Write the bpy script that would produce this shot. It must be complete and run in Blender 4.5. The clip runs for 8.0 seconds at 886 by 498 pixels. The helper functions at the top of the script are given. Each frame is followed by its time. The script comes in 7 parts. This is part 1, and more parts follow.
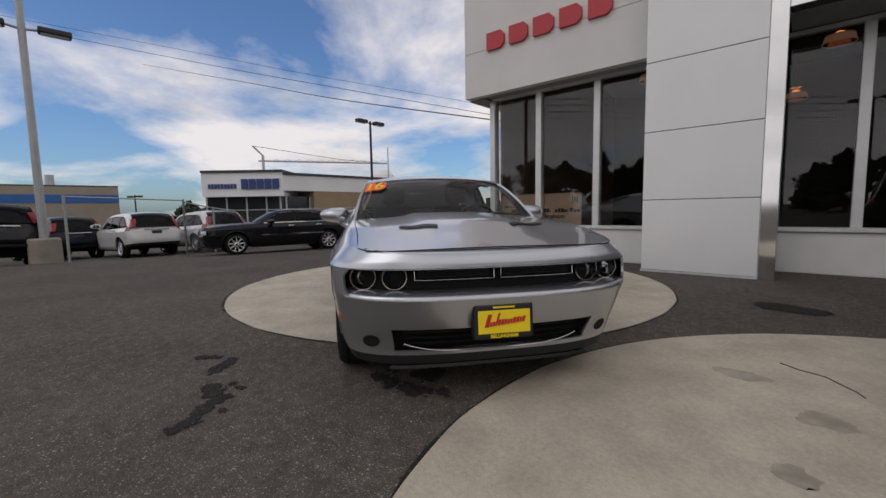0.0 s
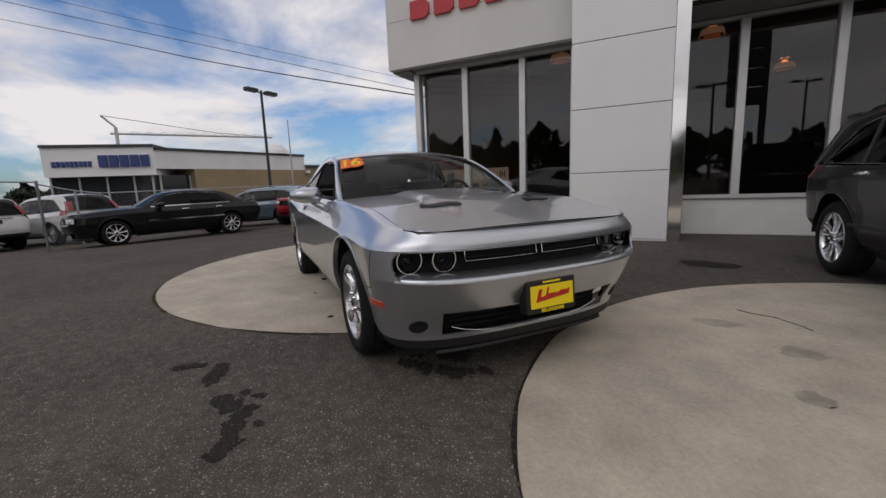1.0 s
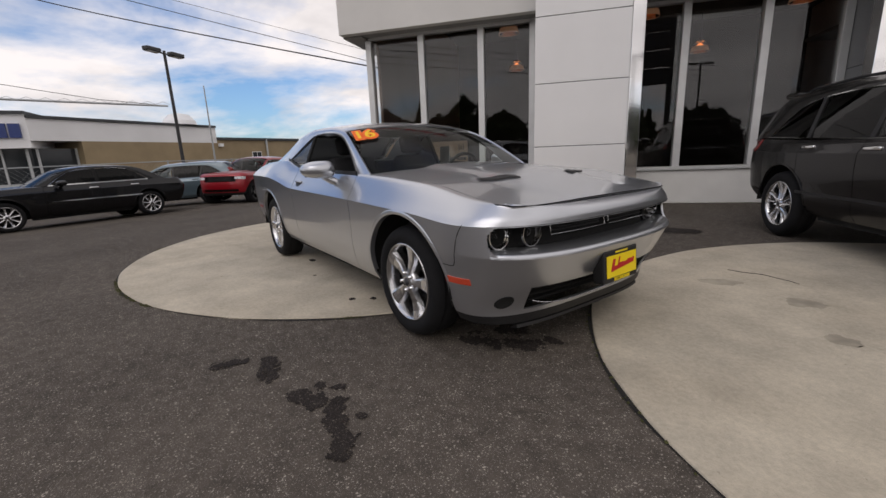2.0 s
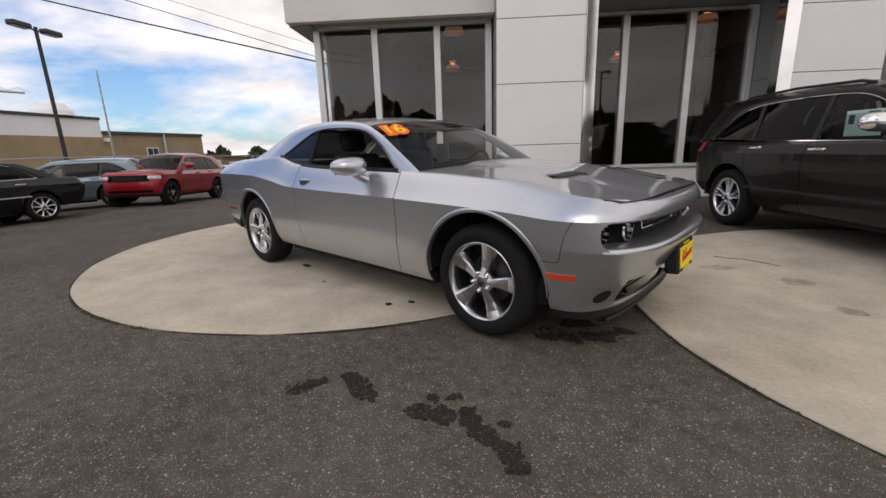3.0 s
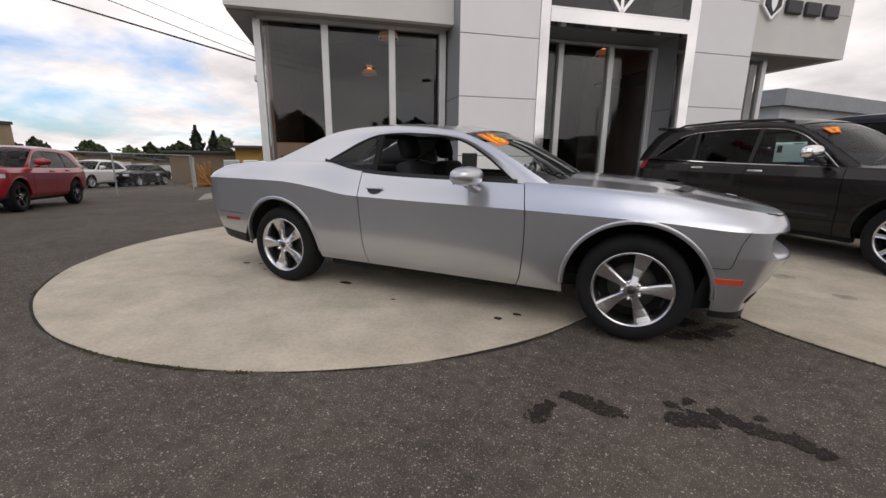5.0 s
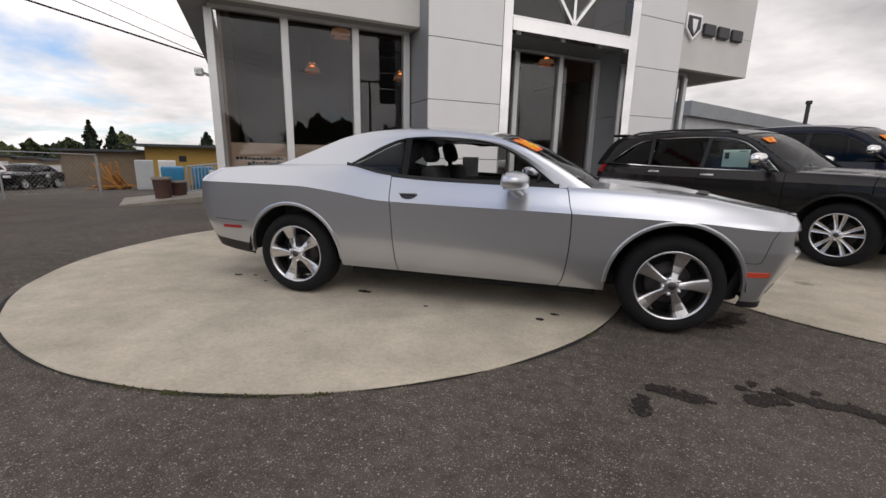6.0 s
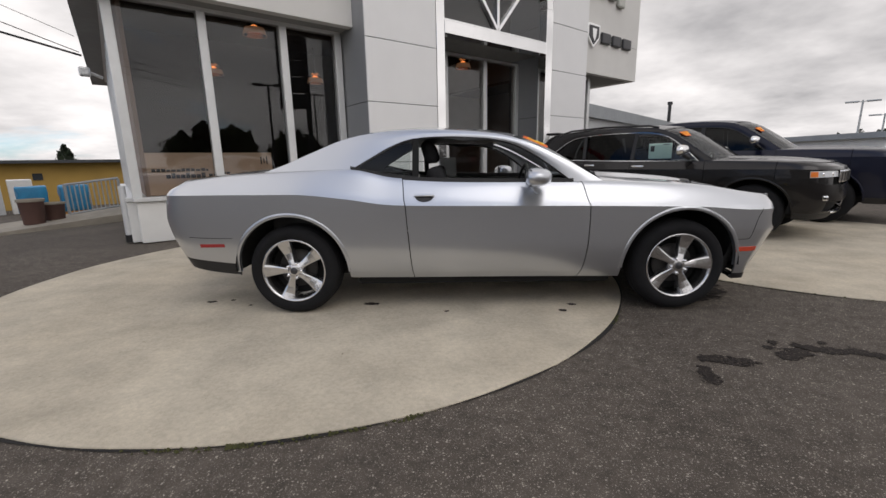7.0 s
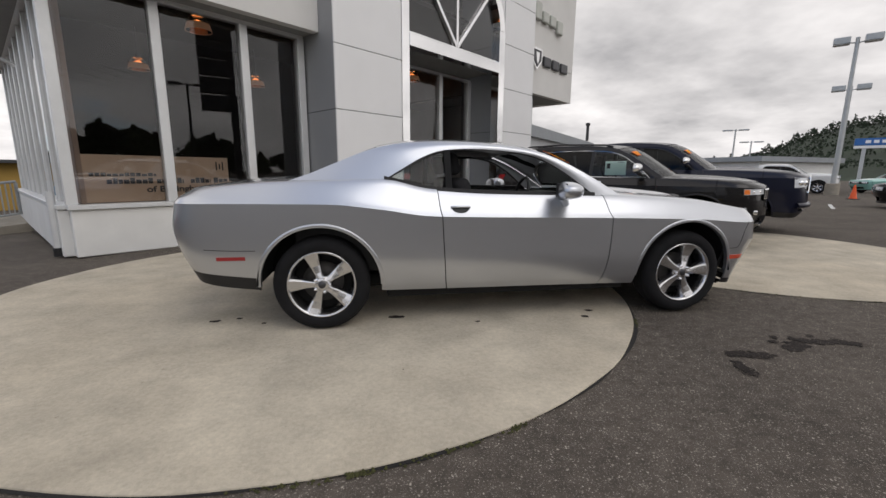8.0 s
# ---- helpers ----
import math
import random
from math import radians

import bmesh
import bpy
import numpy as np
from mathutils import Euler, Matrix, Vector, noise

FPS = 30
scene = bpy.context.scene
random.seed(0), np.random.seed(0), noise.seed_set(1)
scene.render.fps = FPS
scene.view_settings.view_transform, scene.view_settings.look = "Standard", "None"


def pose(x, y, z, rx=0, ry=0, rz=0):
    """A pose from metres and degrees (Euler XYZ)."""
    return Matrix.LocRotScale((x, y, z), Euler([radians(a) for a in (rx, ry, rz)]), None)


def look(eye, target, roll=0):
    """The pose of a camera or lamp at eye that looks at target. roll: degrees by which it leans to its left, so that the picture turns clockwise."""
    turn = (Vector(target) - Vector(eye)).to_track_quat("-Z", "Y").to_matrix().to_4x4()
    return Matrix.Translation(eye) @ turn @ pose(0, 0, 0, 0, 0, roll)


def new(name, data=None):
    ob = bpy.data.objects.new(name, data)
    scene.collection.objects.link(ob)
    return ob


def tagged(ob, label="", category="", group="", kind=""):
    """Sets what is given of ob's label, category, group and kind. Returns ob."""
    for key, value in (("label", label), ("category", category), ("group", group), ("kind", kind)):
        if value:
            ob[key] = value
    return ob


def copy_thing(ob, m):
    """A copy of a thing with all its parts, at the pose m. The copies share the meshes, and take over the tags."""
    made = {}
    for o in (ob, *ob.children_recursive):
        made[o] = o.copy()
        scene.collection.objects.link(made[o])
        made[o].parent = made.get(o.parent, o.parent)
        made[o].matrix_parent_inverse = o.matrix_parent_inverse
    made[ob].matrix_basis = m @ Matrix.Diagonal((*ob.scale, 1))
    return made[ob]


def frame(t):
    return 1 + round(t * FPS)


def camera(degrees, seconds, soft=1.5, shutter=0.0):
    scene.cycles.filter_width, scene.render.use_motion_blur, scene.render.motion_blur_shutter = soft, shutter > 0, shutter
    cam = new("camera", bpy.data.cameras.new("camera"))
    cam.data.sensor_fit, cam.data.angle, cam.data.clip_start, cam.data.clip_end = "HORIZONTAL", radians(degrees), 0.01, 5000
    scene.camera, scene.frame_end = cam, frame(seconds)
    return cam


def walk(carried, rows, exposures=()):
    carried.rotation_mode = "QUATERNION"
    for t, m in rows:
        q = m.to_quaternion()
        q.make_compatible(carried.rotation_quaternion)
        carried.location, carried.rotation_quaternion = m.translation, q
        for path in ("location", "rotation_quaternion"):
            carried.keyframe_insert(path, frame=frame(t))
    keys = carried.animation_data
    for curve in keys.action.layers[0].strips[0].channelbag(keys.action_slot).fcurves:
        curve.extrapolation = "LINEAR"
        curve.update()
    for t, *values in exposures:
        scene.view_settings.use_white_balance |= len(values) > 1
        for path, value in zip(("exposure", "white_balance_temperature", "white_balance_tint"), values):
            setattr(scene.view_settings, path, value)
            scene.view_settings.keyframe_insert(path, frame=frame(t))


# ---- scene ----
cam = camera(93.8, 8.0)
PATH = [
    (0, (3.038, -0.741, 1.095), (1.082, -0.367, 0.906), -1.0),
    (0.5, (2.854, -1.104, 1.114), (0.942, -0.573, 0.863), -2.9),
    (1, (2.705, -1.494, 1.124), (0.916, -0.658, 0.808), -2.2),
    (1.2, (2.657, -1.611, 1.141), (0.921, -0.695, 0.762), -2.2),
    (2.3, (2.007, -2.446, 1.153), (0.523, -1.187, 0.69), -2.4),
    (2.5, (1.876, -2.604, 1.169), (0.483, -1.25, 0.69), -2.3),
    (3, (1.5, -2.865, 1.165), (0.186, -1.431, 0.697), -1.8),
    (3.5, (1.137, -3.097, 1.177), (-0.099, -1.581, 0.76), 0.1),
    (4, (0.788, -3.388, 1.206), (-0.236, -1.728, 0.764), -0.1),
    (4.5, (0.363, -3.58, 1.212), (-0.589, -1.879, 0.764), -0.9),
    (4.7, (0.217, -3.644, 1.2), (-0.69, -1.917, 0.756), -0.1),
    (5.8, (-0.72, -4.011, 1.223), (-1.254, -2.135, 0.779), 1.0),
    (6, (-0.856, -4.028, 1.213), (-1.336, -2.135, 0.783), 1.2),
    (6.5, (-1.29, -4.098, 1.211), (-1.446, -2.148, 0.796), -0.7),
    (7, (-1.734, -4.061, 1.183), (-1.776, -2.104, 0.771), -1.1),
    (7.5, (-2.139, -4.014, 1.188), (-2.092, -2.048, 0.826), 0.3),
    (8, (-2.576, -4.01, 1.191), (-2.257, -2.069, 0.828), 0.4),
]
walk(cam, [(t, look(eye, target, roll)) for t, eye, target, roll in PATH],
     [(0.0, -0.37, 6560, 16), (1.2, -0.40, 6600, 16), (2.5, 0.06, 6800, 17), (4.0, 0.10, 6780, 17), (8.0, 0.05, 6640, 13)])

# ---- world and sun ----
def make_world():
    w = bpy.data.worlds.new("sky")
    scene.world = w
    w.use_nodes = True
    nt = w.node_tree
    n, l = nt.nodes, nt.links
    n.clear()
    out = n.new("ShaderNodeOutputWorld")
    sky = n.new("ShaderNodeTexSky")
    sky.sky_type, sky.sun_disc = "NISHITA", False
    sky.sun_elevation, sky.sun_rotation = radians(50), radians(150)
    tc = n.new("ShaderNodeTexCoord")
    sep = n.new("ShaderNodeSeparateXYZ")
    l.new(tc.outputs["Generated"], sep.inputs[0])
    # cloud sheet: the direction projected on a flat layer overhead
    add = n.new("ShaderNodeMath")
    add.operation, add.inputs[1].default_value = "ADD", 0.22
    l.new(sep.outputs[2], add.inputs[0])
    dx, dy = n.new("ShaderNodeMath"), n.new("ShaderNodeMath")
    for d, o in ((dx, 0), (dy, 1)):
        d.operation = "DIVIDE"
        l.new(sep.outputs[o], d.inputs[0])
        l.new(add.outputs[0], d.inputs[1])
    comb = n.new("ShaderNodeCombineXYZ")
    l.new(dx.outputs[0], comb.inputs[0])
    l.new(dy.outputs[0], comb.inputs[1])
    big = n.new("ShaderNodeTexNoise")
    big.inputs["Scale"].default_value, big.inputs["Detail"].default_value = 0.9, 9
    big.inputs["Roughness"].default_value, big.inputs["Distortion"].default_value = 0.55, 0.25
    off = n.new("ShaderNodeVectorMath")
    off.operation = "ADD"
    off.inputs[1].default_value = CLOUD_SHIFT
    l.new(comb.outputs[0], off.inputs[0])
    l.new(off.outputs[0], big.inputs["Vector"])
    cover = n.new("ShaderNodeValToRGB")
    cover.color_ramp.elements[0].position, cover.color_ramp.elements[1].position = 0.27, 0.43
    # thicker, greyer cloud on the far side from the sun
    lean = n.new("ShaderNodeMath")
    lean.operation, lean.inputs[1].default_value = "MULTIPLY_ADD", 0.16
    l.new(sep.outputs[0], lean.inputs[0])
    l.new(big.outputs["Fac"], lean.inputs[2])
    lean_y = n.new("ShaderNodeMath")
    lean_y.operation, lean_y.inputs[1].default_value = "MULTIPLY_ADD", 0.10
    l.new(sep.outputs[1], lean_y.inputs[0])
    l.new(lean.outputs[0], lean_y.inputs[2])
    l.new(lean_y.outputs[0], cover.inputs[0])
    fine = n.new("ShaderNodeTexNoise")
    fine.inputs["Scale"].default_value, fine.inputs["Detail"].default_value, fine.inputs["Roughness"].default_value = 1.6, 7, 0.55
    l.new(off.outputs[0], fine.inputs["Vector"])
    shade = n.new("ShaderNodeValToRGB")
    e = shade.color_ramp.elements
    e[0].position, e[0].color = 0.10, (0.36, 0.365, 0.375, 1)
    e[1].position, e[1].color = 0.61, (0.99, 0.985, 0.975, 1)
    thin = n.new("ShaderNodeMath")
    thin.operation, thin.inputs[1].default_value = "MULTIPLY_ADD", -0.07
    l.new(sep.outputs[0], thin.inputs[0])
    l.new(fine.outputs["Fac"], thin.inputs[2])
    thin_y = n.new("ShaderNodeMath")
    thin_y.operation, thin_y.inputs[1].default_value = "MULTIPLY_ADD", -0.09
    l.new(sep.outputs[1], thin_y.inputs[0])
    l.new(thin.outputs[0], thin_y.inputs[2])
    l.new(thin_y.outputs[0], shade.inputs[0])
    skyc = n.new("ShaderNodeMix")
    skyc.data_type, skyc.blend_type = "RGBA", "MULTIPLY"
    skyc.inputs[0].default_value = 1.0
    skyc.inputs[7].default_value = (0.078, 0.110, 0.142, 1)
    l.new(sky.outputs[0], skyc.inputs[6])
    mix = n.new("ShaderNodeMix")
    mix.data_type = "RGBA"
    l.new(cover.outputs[0], mix.inputs[0])
    l.new(skyc.outputs[2], mix.inputs[6])
    l.new(shade.outputs[0], mix.inputs[7])
    bg = n.new("ShaderNodeBackground")
    bg.inputs[1].default_value = SKY_STRENGTH
    l.new(mix.outputs[2], bg.inputs[0])
    l.new(bg.outputs[0], out.inputs[0])


CLOUD_SHIFT = (3.1, 1.7, 0.4)
SKY_STRENGTH = 1.06
make_world()
sun = new("sun", bpy.data.lights.new("sun", "SUN"))
sun.data.energy, sun.data.angle, sun.data.color = 0.45, radians(36), (1.0, 0.985, 0.96)
sun.matrix_world = look((0, 0, 20), (-3.2, 5.5, 12.4))


# ---- materials ----
def mat(name, base, rough=0.6, metal=0.0, vary=0.12, scale=6.0, bump=0.0, bump_scale=60.0, coat=0.0, spec=0.5, second=None, rand=0.0):
    """Principled material: two scales of noise on the base colour, fine relief, optional second colour in patches."""
    m = bpy.data.materials.new(name)
    m.use_nodes = True
    n, l = m.node_tree.nodes, m.node_tree.links
    p = n["Principled BSDF"]
    p.inputs["Roughness"].default_value, p.inputs["Metallic"].default_value = rough, metal
    p.inputs["Coat Weight"].default_value, p.inputs["Coat Roughness"].default_value = coat, 0.03
    p.inputs["Specular IOR Level"].default_value = spec
    tc = n.new("ShaderNodeTexCoord")
    a, b = n.new("ShaderNodeTexNoise"), n.new("ShaderNodeTexNoise")
    for t, s in ((a, scale), (b, scale * 0.17)):
        t.inputs["Scale"].default_value, t.inputs["Detail"].default_value = s, 6
        l.new(tc.outputs["Object"], t.inputs["Vector"])
    mixf = n.new("ShaderNodeMath")
    mixf.operation = "ADD"
    l.new(a.outputs["Fac"], mixf.inputs[0])
    l.new(b.outputs["Fac"], mixf.inputs[1])
    ramp = n.new("ShaderNodeMapRange")
    ramp.inputs[1].default_value, ramp.inputs[2].default_value = 0.7, 1.3
    ramp.inputs[3].default_value, ramp.inputs[4].default_value = 1 - vary, 1 + vary
    l.new(mixf.outputs[0], ramp.inputs[0])
    mul = n.new("ShaderNodeVectorMath")
    mul.operation = "SCALE"
    mul.inputs[0].default_value = base
    if second:
        mx = n.new("ShaderNodeMix")
        mx.data_type = "RGBA"
        mx.inputs[6].default_value, mx.inputs[7].default_value = (*base, 1), (*second, 1)
        r2 = n.new("ShaderNodeMapRange")
        r2.inputs[1].default_value, r2.inputs[2].default_value = 0.45, 0.6
        l.new(b.outputs["Fac"], r2.inputs[0])
        l.new(r2.outputs[0], mx.inputs[0])
        l.new(mx.outputs[2], mul.inputs[0])
    if rand:
        info = n.new("ShaderNodeObjectInfo")
        rr = n.new("ShaderNodeMapRange")
        rr.inputs[3].default_value, rr.inputs[4].default_value = 1 - rand, 1 + rand
        l.new(info.outputs["Random"], rr.inputs[0])
        m2 = n.new("ShaderNodeMath")
        m2.operation = "MULTIPLY"
        l.new(ramp.outputs[0], m2.inputs[0])
        l.new(rr.outputs[0], m2.inputs[1])
        l.new(m2.outputs[0], mul.inputs["Scale"])
    else:
        l.new(ramp.outputs[0], mul.inputs["Scale"])
    l.new(mul.outputs[0], p.inputs["Base Color"])
    if bump:
        t = n.new("ShaderNodeTexNoise")
        t.inputs["Scale"].default_value, t.inputs["Detail"].default_value = bump_scale, 5
        l.new(tc.outputs["Object"], t.inputs["Vector"])
        bp = n.new("ShaderNodeBump")
        bp.inputs["Strength"].default_value, bp.inputs["Distance"].default_value = bump, 0.01
        l.new(t.outputs["Fac"], bp.inputs["Height"])
        l.new(bp.outputs[0], p.inputs["Normal"])
    return m


def glass(name, tint=(0.5, 0.55, 0.55), ior=1.5, rough=0.0):
    """Thin pane: tinted see-through with a Fresnel reflection."""
    m = bpy.data.materials.new(name)
    m.use_nodes = True
    n, l = m.node_tree.nodes, m.node_tree.links
    n.remove(n["Principled BSDF"])
    tr, gl, fr, mx = (n.new("ShaderNode" + k) for k in ("BsdfTransparent", "BsdfGlossy", "Fresnel", "MixShader"))
    tr.inputs[0].default_value = (*tint, 1)
    gl.inputs["Roughness"].default_value = rough
    fr.inputs[0].default_value = ior
    l.new(fr.outputs[0], mx.inputs[0])
    l.new(tr.outputs[0], mx.inputs[1])
    l.new(gl.outputs[0], mx.inputs[2])
    l.new(mx.outputs[0], n["Material Output"].inputs[0])
    return m


def glow(name, colour, strength):
    m = bpy.data.materials.new(name)
    m.use_nodes = True
    p = m.node_tree.nodes["Principled BSDF"]
    p.inputs["Base Color"].default_value = (*colour, 1)
    p.inputs["Emission Color"].default_value = (*colour, 1)
    p.inputs["Emission Strength"].default_value = strength
    return m


def mottle(m, scale, amount, detail=6):
    """Cloudy light and dark patches of one size over the base colour."""
    n, l = m.node_tree.nodes, m.node_tree.links
    p = n["Principled BSDF"]
    tc, no, ra, sc = n.new("ShaderNodeTexCoord"), n.new("ShaderNodeTexNoise"), n.new("ShaderNodeMapRange"), n.new("ShaderNodeVectorMath")
    no.inputs["Scale"].default_value, no.inputs["Detail"].default_value, no.inputs["Roughness"].default_value = scale, detail, 0.65
    ra.inputs[1].default_value, ra.inputs[2].default_value, ra.inputs[3].default_value, ra.inputs[4].default_value = 0.32, 0.68, 1 - amount, 1 + amount
    sc.operation = "SCALE"
    l.new(tc.outputs["Object"], no.inputs["Vector"])
    l.new(no.outputs["Fac"], ra.inputs[0])
    l.new(p.inputs["Base Color"].links[0].from_socket, sc.inputs[0])
    l.new(ra.outputs[0], sc.inputs["Scale"])
    l.new(sc.outputs[0], p.inputs["Base Color"])


def asphalt_material(name="asphalt", base=(0.083, 0.070, 0.058), chips=(0.42, 0.375, 0.32)):
    """Old asphalt: dark binder with pale stone chips, worn grey lanes and a few dark damp blotches."""
    m = mat(name, base, 0.9, vary=0.30, scale=0.9, bump=0.9, bump_scale=90, spec=0.2)
    n, l = m.node_tree.nodes, m.node_tree.links
    p = n["Principled BSDF"]
    tc = n.new("ShaderNodeTexCoord")
    # uneven stones: the cells are bent by a fine noise
    bend, mid, coord = n.new("ShaderNodeTexNoise"), n.new("ShaderNodeVectorMath"), n.new("ShaderNodeVectorMath")
    bend.inputs["Scale"].default_value, bend.inputs["Detail"].default_value = 55, 3
    mid.operation, coord.operation = "SCALE", "ADD"
    mid.inputs["Scale"].default_value = 0.018
    l.new(tc.outputs["Object"], bend.inputs["Vector"])
    l.new(bend.outputs["Color"], mid.inputs[0])
    l.new(mid.outputs[0], coord.inputs[0])
    l.new(tc.outputs["Object"], coord.inputs[1])
    total = None
    for size, lo, hi in ((70, 0.83, 1.0), (130, 0.62, 1.0), (240, 0.55, 1.2)):
        vor = n.new("ShaderNodeTexVoronoi")
        vor.inputs["Scale"].default_value = size
        l.new(coord.outputs[0], vor.inputs["Vector"])
        chip = n.new("ShaderNodeMapRange")
        chip.inputs[1].default_value, chip.inputs[2].default_value, chip.inputs[3].default_value, chip.inputs[4].default_value = 0.23, 0.42, 1, 0
        l.new(vor.outputs["Distance"], chip.inputs[0])
        sep = n.new("ShaderNodeSeparateColor")
        l.new(vor.outputs["Color"], sep.inputs[0])
        some = n.new("ShaderNodeMapRange")
        some.inputs[1].default_value, some.inputs[2].default_value = lo, hi
        l.new(sep.outputs[0], some.inputs[0])
        fac = n.new("ShaderNodeMath")
        fac.operation = "MULTIPLY"
        l.new(chip.outputs[0], fac.inputs[0])
        l.new(some.outputs[0], fac.inputs[1])
        if total:
            mxx = n.new("ShaderNodeMath")
            mxx.operation = "MAXIMUM"
            l.new(total, mxx.inputs[0])
            l.new(fac.outputs[0], mxx.inputs[1])
            total = mxx.outputs[0]
        else:
            total = fac.outputs[0]
    old = p.inputs["Base Color"].links[0].from_socket
    mx = n.new("ShaderNodeMix")
    mx.data_type = "RGBA"
    mx.inputs[7].default_value = (*chips, 1)
    l.new(total, mx.inputs[0])
    l.new(old, mx.inputs[6])
    l.new(mx.outputs[2], p.inputs["Base Color"])
    mottle(m, 11, 0.26)
    return m


def concrete_material():
    """Brushed pad: pale grey-brown, cloudy, with pits and darker weathering spots."""
    m = mat("pad_concrete", (0.50, 0.445, 0.35), 0.88, vary=0.2, scale=3.0, bump=0.35, bump_scale=140, second=(0.445, 0.39, 0.30))
    n, l = m.node_tree.nodes, m.node_tree.links
    p = n["Principled BSDF"]
    tc = n.new("ShaderNodeTexCoord")
    spots = n.new("ShaderNodeTexNoise")
    spots.inputs["Scale"].default_value, spots.inputs["Detail"].default_value, spots.inputs["Roughness"].default_value = 26, 8, 0.7
    l.new(tc.outputs["Object"], spots.inputs["Vector"])
    r = n.new("ShaderNodeMapRange")
    r.inputs[1].default_value, r.inputs[2].default_value, r.inputs[3].default_value, r.inputs[4].default_value = 0.27, 0.36, 0.62, 1.0
    l.new(spots.outputs["Fac"], r.inputs[0])
    old = p.inputs["Base Color"].links[0].from_socket
    sc = n.new("ShaderNodeVectorMath")
    sc.operation = "SCALE"
    l.new(old, sc.inputs[0])
    l.new(r.outputs[0], sc.inputs["Scale"])
    l.new(sc.outputs[0], p.inputs["Base Color"])
    mottle(m, 1.6, 0.10)
    mottle(m, 45, 0.13, 9)
    return m


ASPHALT = asphalt_material()
CONCRETE = concrete_material()
SEAL = mat("joint_tar", (0.012, 0.011, 0.01), 0.9, vary=0.3, scale=20, bump=0.6)
MOSS = mat("moss", (0.055, 0.056, 0.018), 0.95, vary=0.4, scale=30, bump=0.6)
OIL = asphalt_material("oil_stain", (0.022, 0.018, 0.016), (0.15, 0.125, 0.105))
PANEL = mat("cladding_panel", (0.80, 0.80, 0.80), 0.40, 0.05, vary=0.03, scale=1.5, rand=0.02)
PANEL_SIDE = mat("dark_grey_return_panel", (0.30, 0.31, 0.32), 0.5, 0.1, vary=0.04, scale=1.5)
FASCIA = mat("fascia_stucco", (0.70, 0.69, 0.665), 0.85, vary=0.06, scale=1.2, bump=0.15, bump_scale=160)
SOFFIT = mat("soffit_paint", (0.30, 0.30, 0.29), 0.8, vary=0.08)
WHITE_WALL = mat("white_wall_paint", (0.72, 0.72, 0.70), 0.7, vary=0.06, scale=3, bump=0.1)
ALU = mat("mullion_aluminium", (0.70, 0.71, 0.71), 0.35, 0.3, vary=0.05)
CHROME = mat("polished_metal", (0.82, 0.82, 0.82), 0.07, 1.0, vary=0.02)
# near-black base colour holds the dimness of the unlit showroom
ROOM_SHADE = mat("dark_interior", (0.014, 0.013, 0.012), 0.9, vary=0.2)
PARTITION = mat("brown_plaster", (0.36, 0.265, 0.215), 0.85, vary=0.1, scale=1.5)
SHOWFLOOR = mat("showroom_floor", (0.04, 0.036, 0.032), 0.4, vary=0.1)
CARD = mat("brown_board", (0.58, 0.43, 0.32), 0.85, vary=0.08, scale=3)
INK = mat("dark_ink", (0.02, 0.02, 0.022), 0.6, vary=0.1)
RED_SIGN = mat("red_sign_face", (0.50, 0.035, 0.045), 0.4, vary=0.08)
PALE_SIGN = mat("pale_metal_sign", (0.45, 0.46, 0.42), 0.4, 0.3, vary=0.08)
DARK_SIGN = mat("dark_metal_sign", (0.05, 0.05, 0.055), 0.35, 0.5, vary=0.1)
WINDOW = glass("window_glass", (0.84, 0.85, 0.85), 1.82)
POLE_GREY = mat("pole_paint_grey", (0.42, 0.44, 0.45), 0.5, 0.4, vary=0.08)
POLE_DARK = mat("pole_paint_dark", (0.04, 0.04, 0.042), 0.5, 0.3, vary=0.15)
WIRE = mat("cable_black", (0.01, 0.01, 0.012), 0.7, vary=0.1)
GALV = mat("galvanised_steel", (0.42, 0.44, 0.45), 0.45, 0.7, vary=0.1)
OLD_CONCRETE = mat("old_concrete", (0.30, 0.27, 0.22), 0.9, vary=0.2, scale=4, bump=0.4)


# ---- mesh helpers ----
def part(name, bm, material, parent=None, label="", smooth=False, m=None, sharp=1.0):
    """One mesh object from a bmesh, under a thing or a part."""
    me = bpy.data.meshes.new(name)
    bm.normal_update()
    if smooth:
        for e in bm.edges:
            if len(e.link_faces) != 2 or e.calc_face_angle(0) > sharp:
                e.smooth = False
    bm.to_mesh(me)
    bm.free()
    for x in material if isinstance(material, (list, tuple)) else (material,):
        me.materials.append(x)
    if smooth:
        me.shade_smooth()
    ob = new(name, me)
    if m is not None:
        ob.matrix_basis = m
    if parent is not None:
        ob.parent = parent
    if label:
        ob["label"] = label
    return ob


def root(name, label, category, m=None, group="", kind=""):
    ob = new(name)
    if m is not None:
        ob.matrix_basis = m
    return tagged(ob, label, category, group, kind)


def box(bm, x0, x1, y0, y1, z0, z1, bevel=0.0, seg=1, m=None):
    g = bmesh.ops.create_cube(bm, size=1)["verts"]
    bmesh.ops.scale(bm, vec=(x1 - x0, y1 - y0, z1 - z0), verts=g)
    bmesh.ops.translate(bm, vec=((x0 + x1) / 2, (y0 + y1) / 2, (z0 + z1) / 2), verts=g)
    if bevel:
        es = list({e for v in g for e in v.link_edges})
        r = bmesh.ops.bevel(bm, geom=es, offset=bevel, segments=seg, affect="EDGES", profile=0.5)
        g = list({v for f in r["faces"] for v in f.verts} | {v for v in g if v.is_valid})
    if m is not None:
        bmesh.ops.transform(bm, matrix=m, verts=g)
    return bm


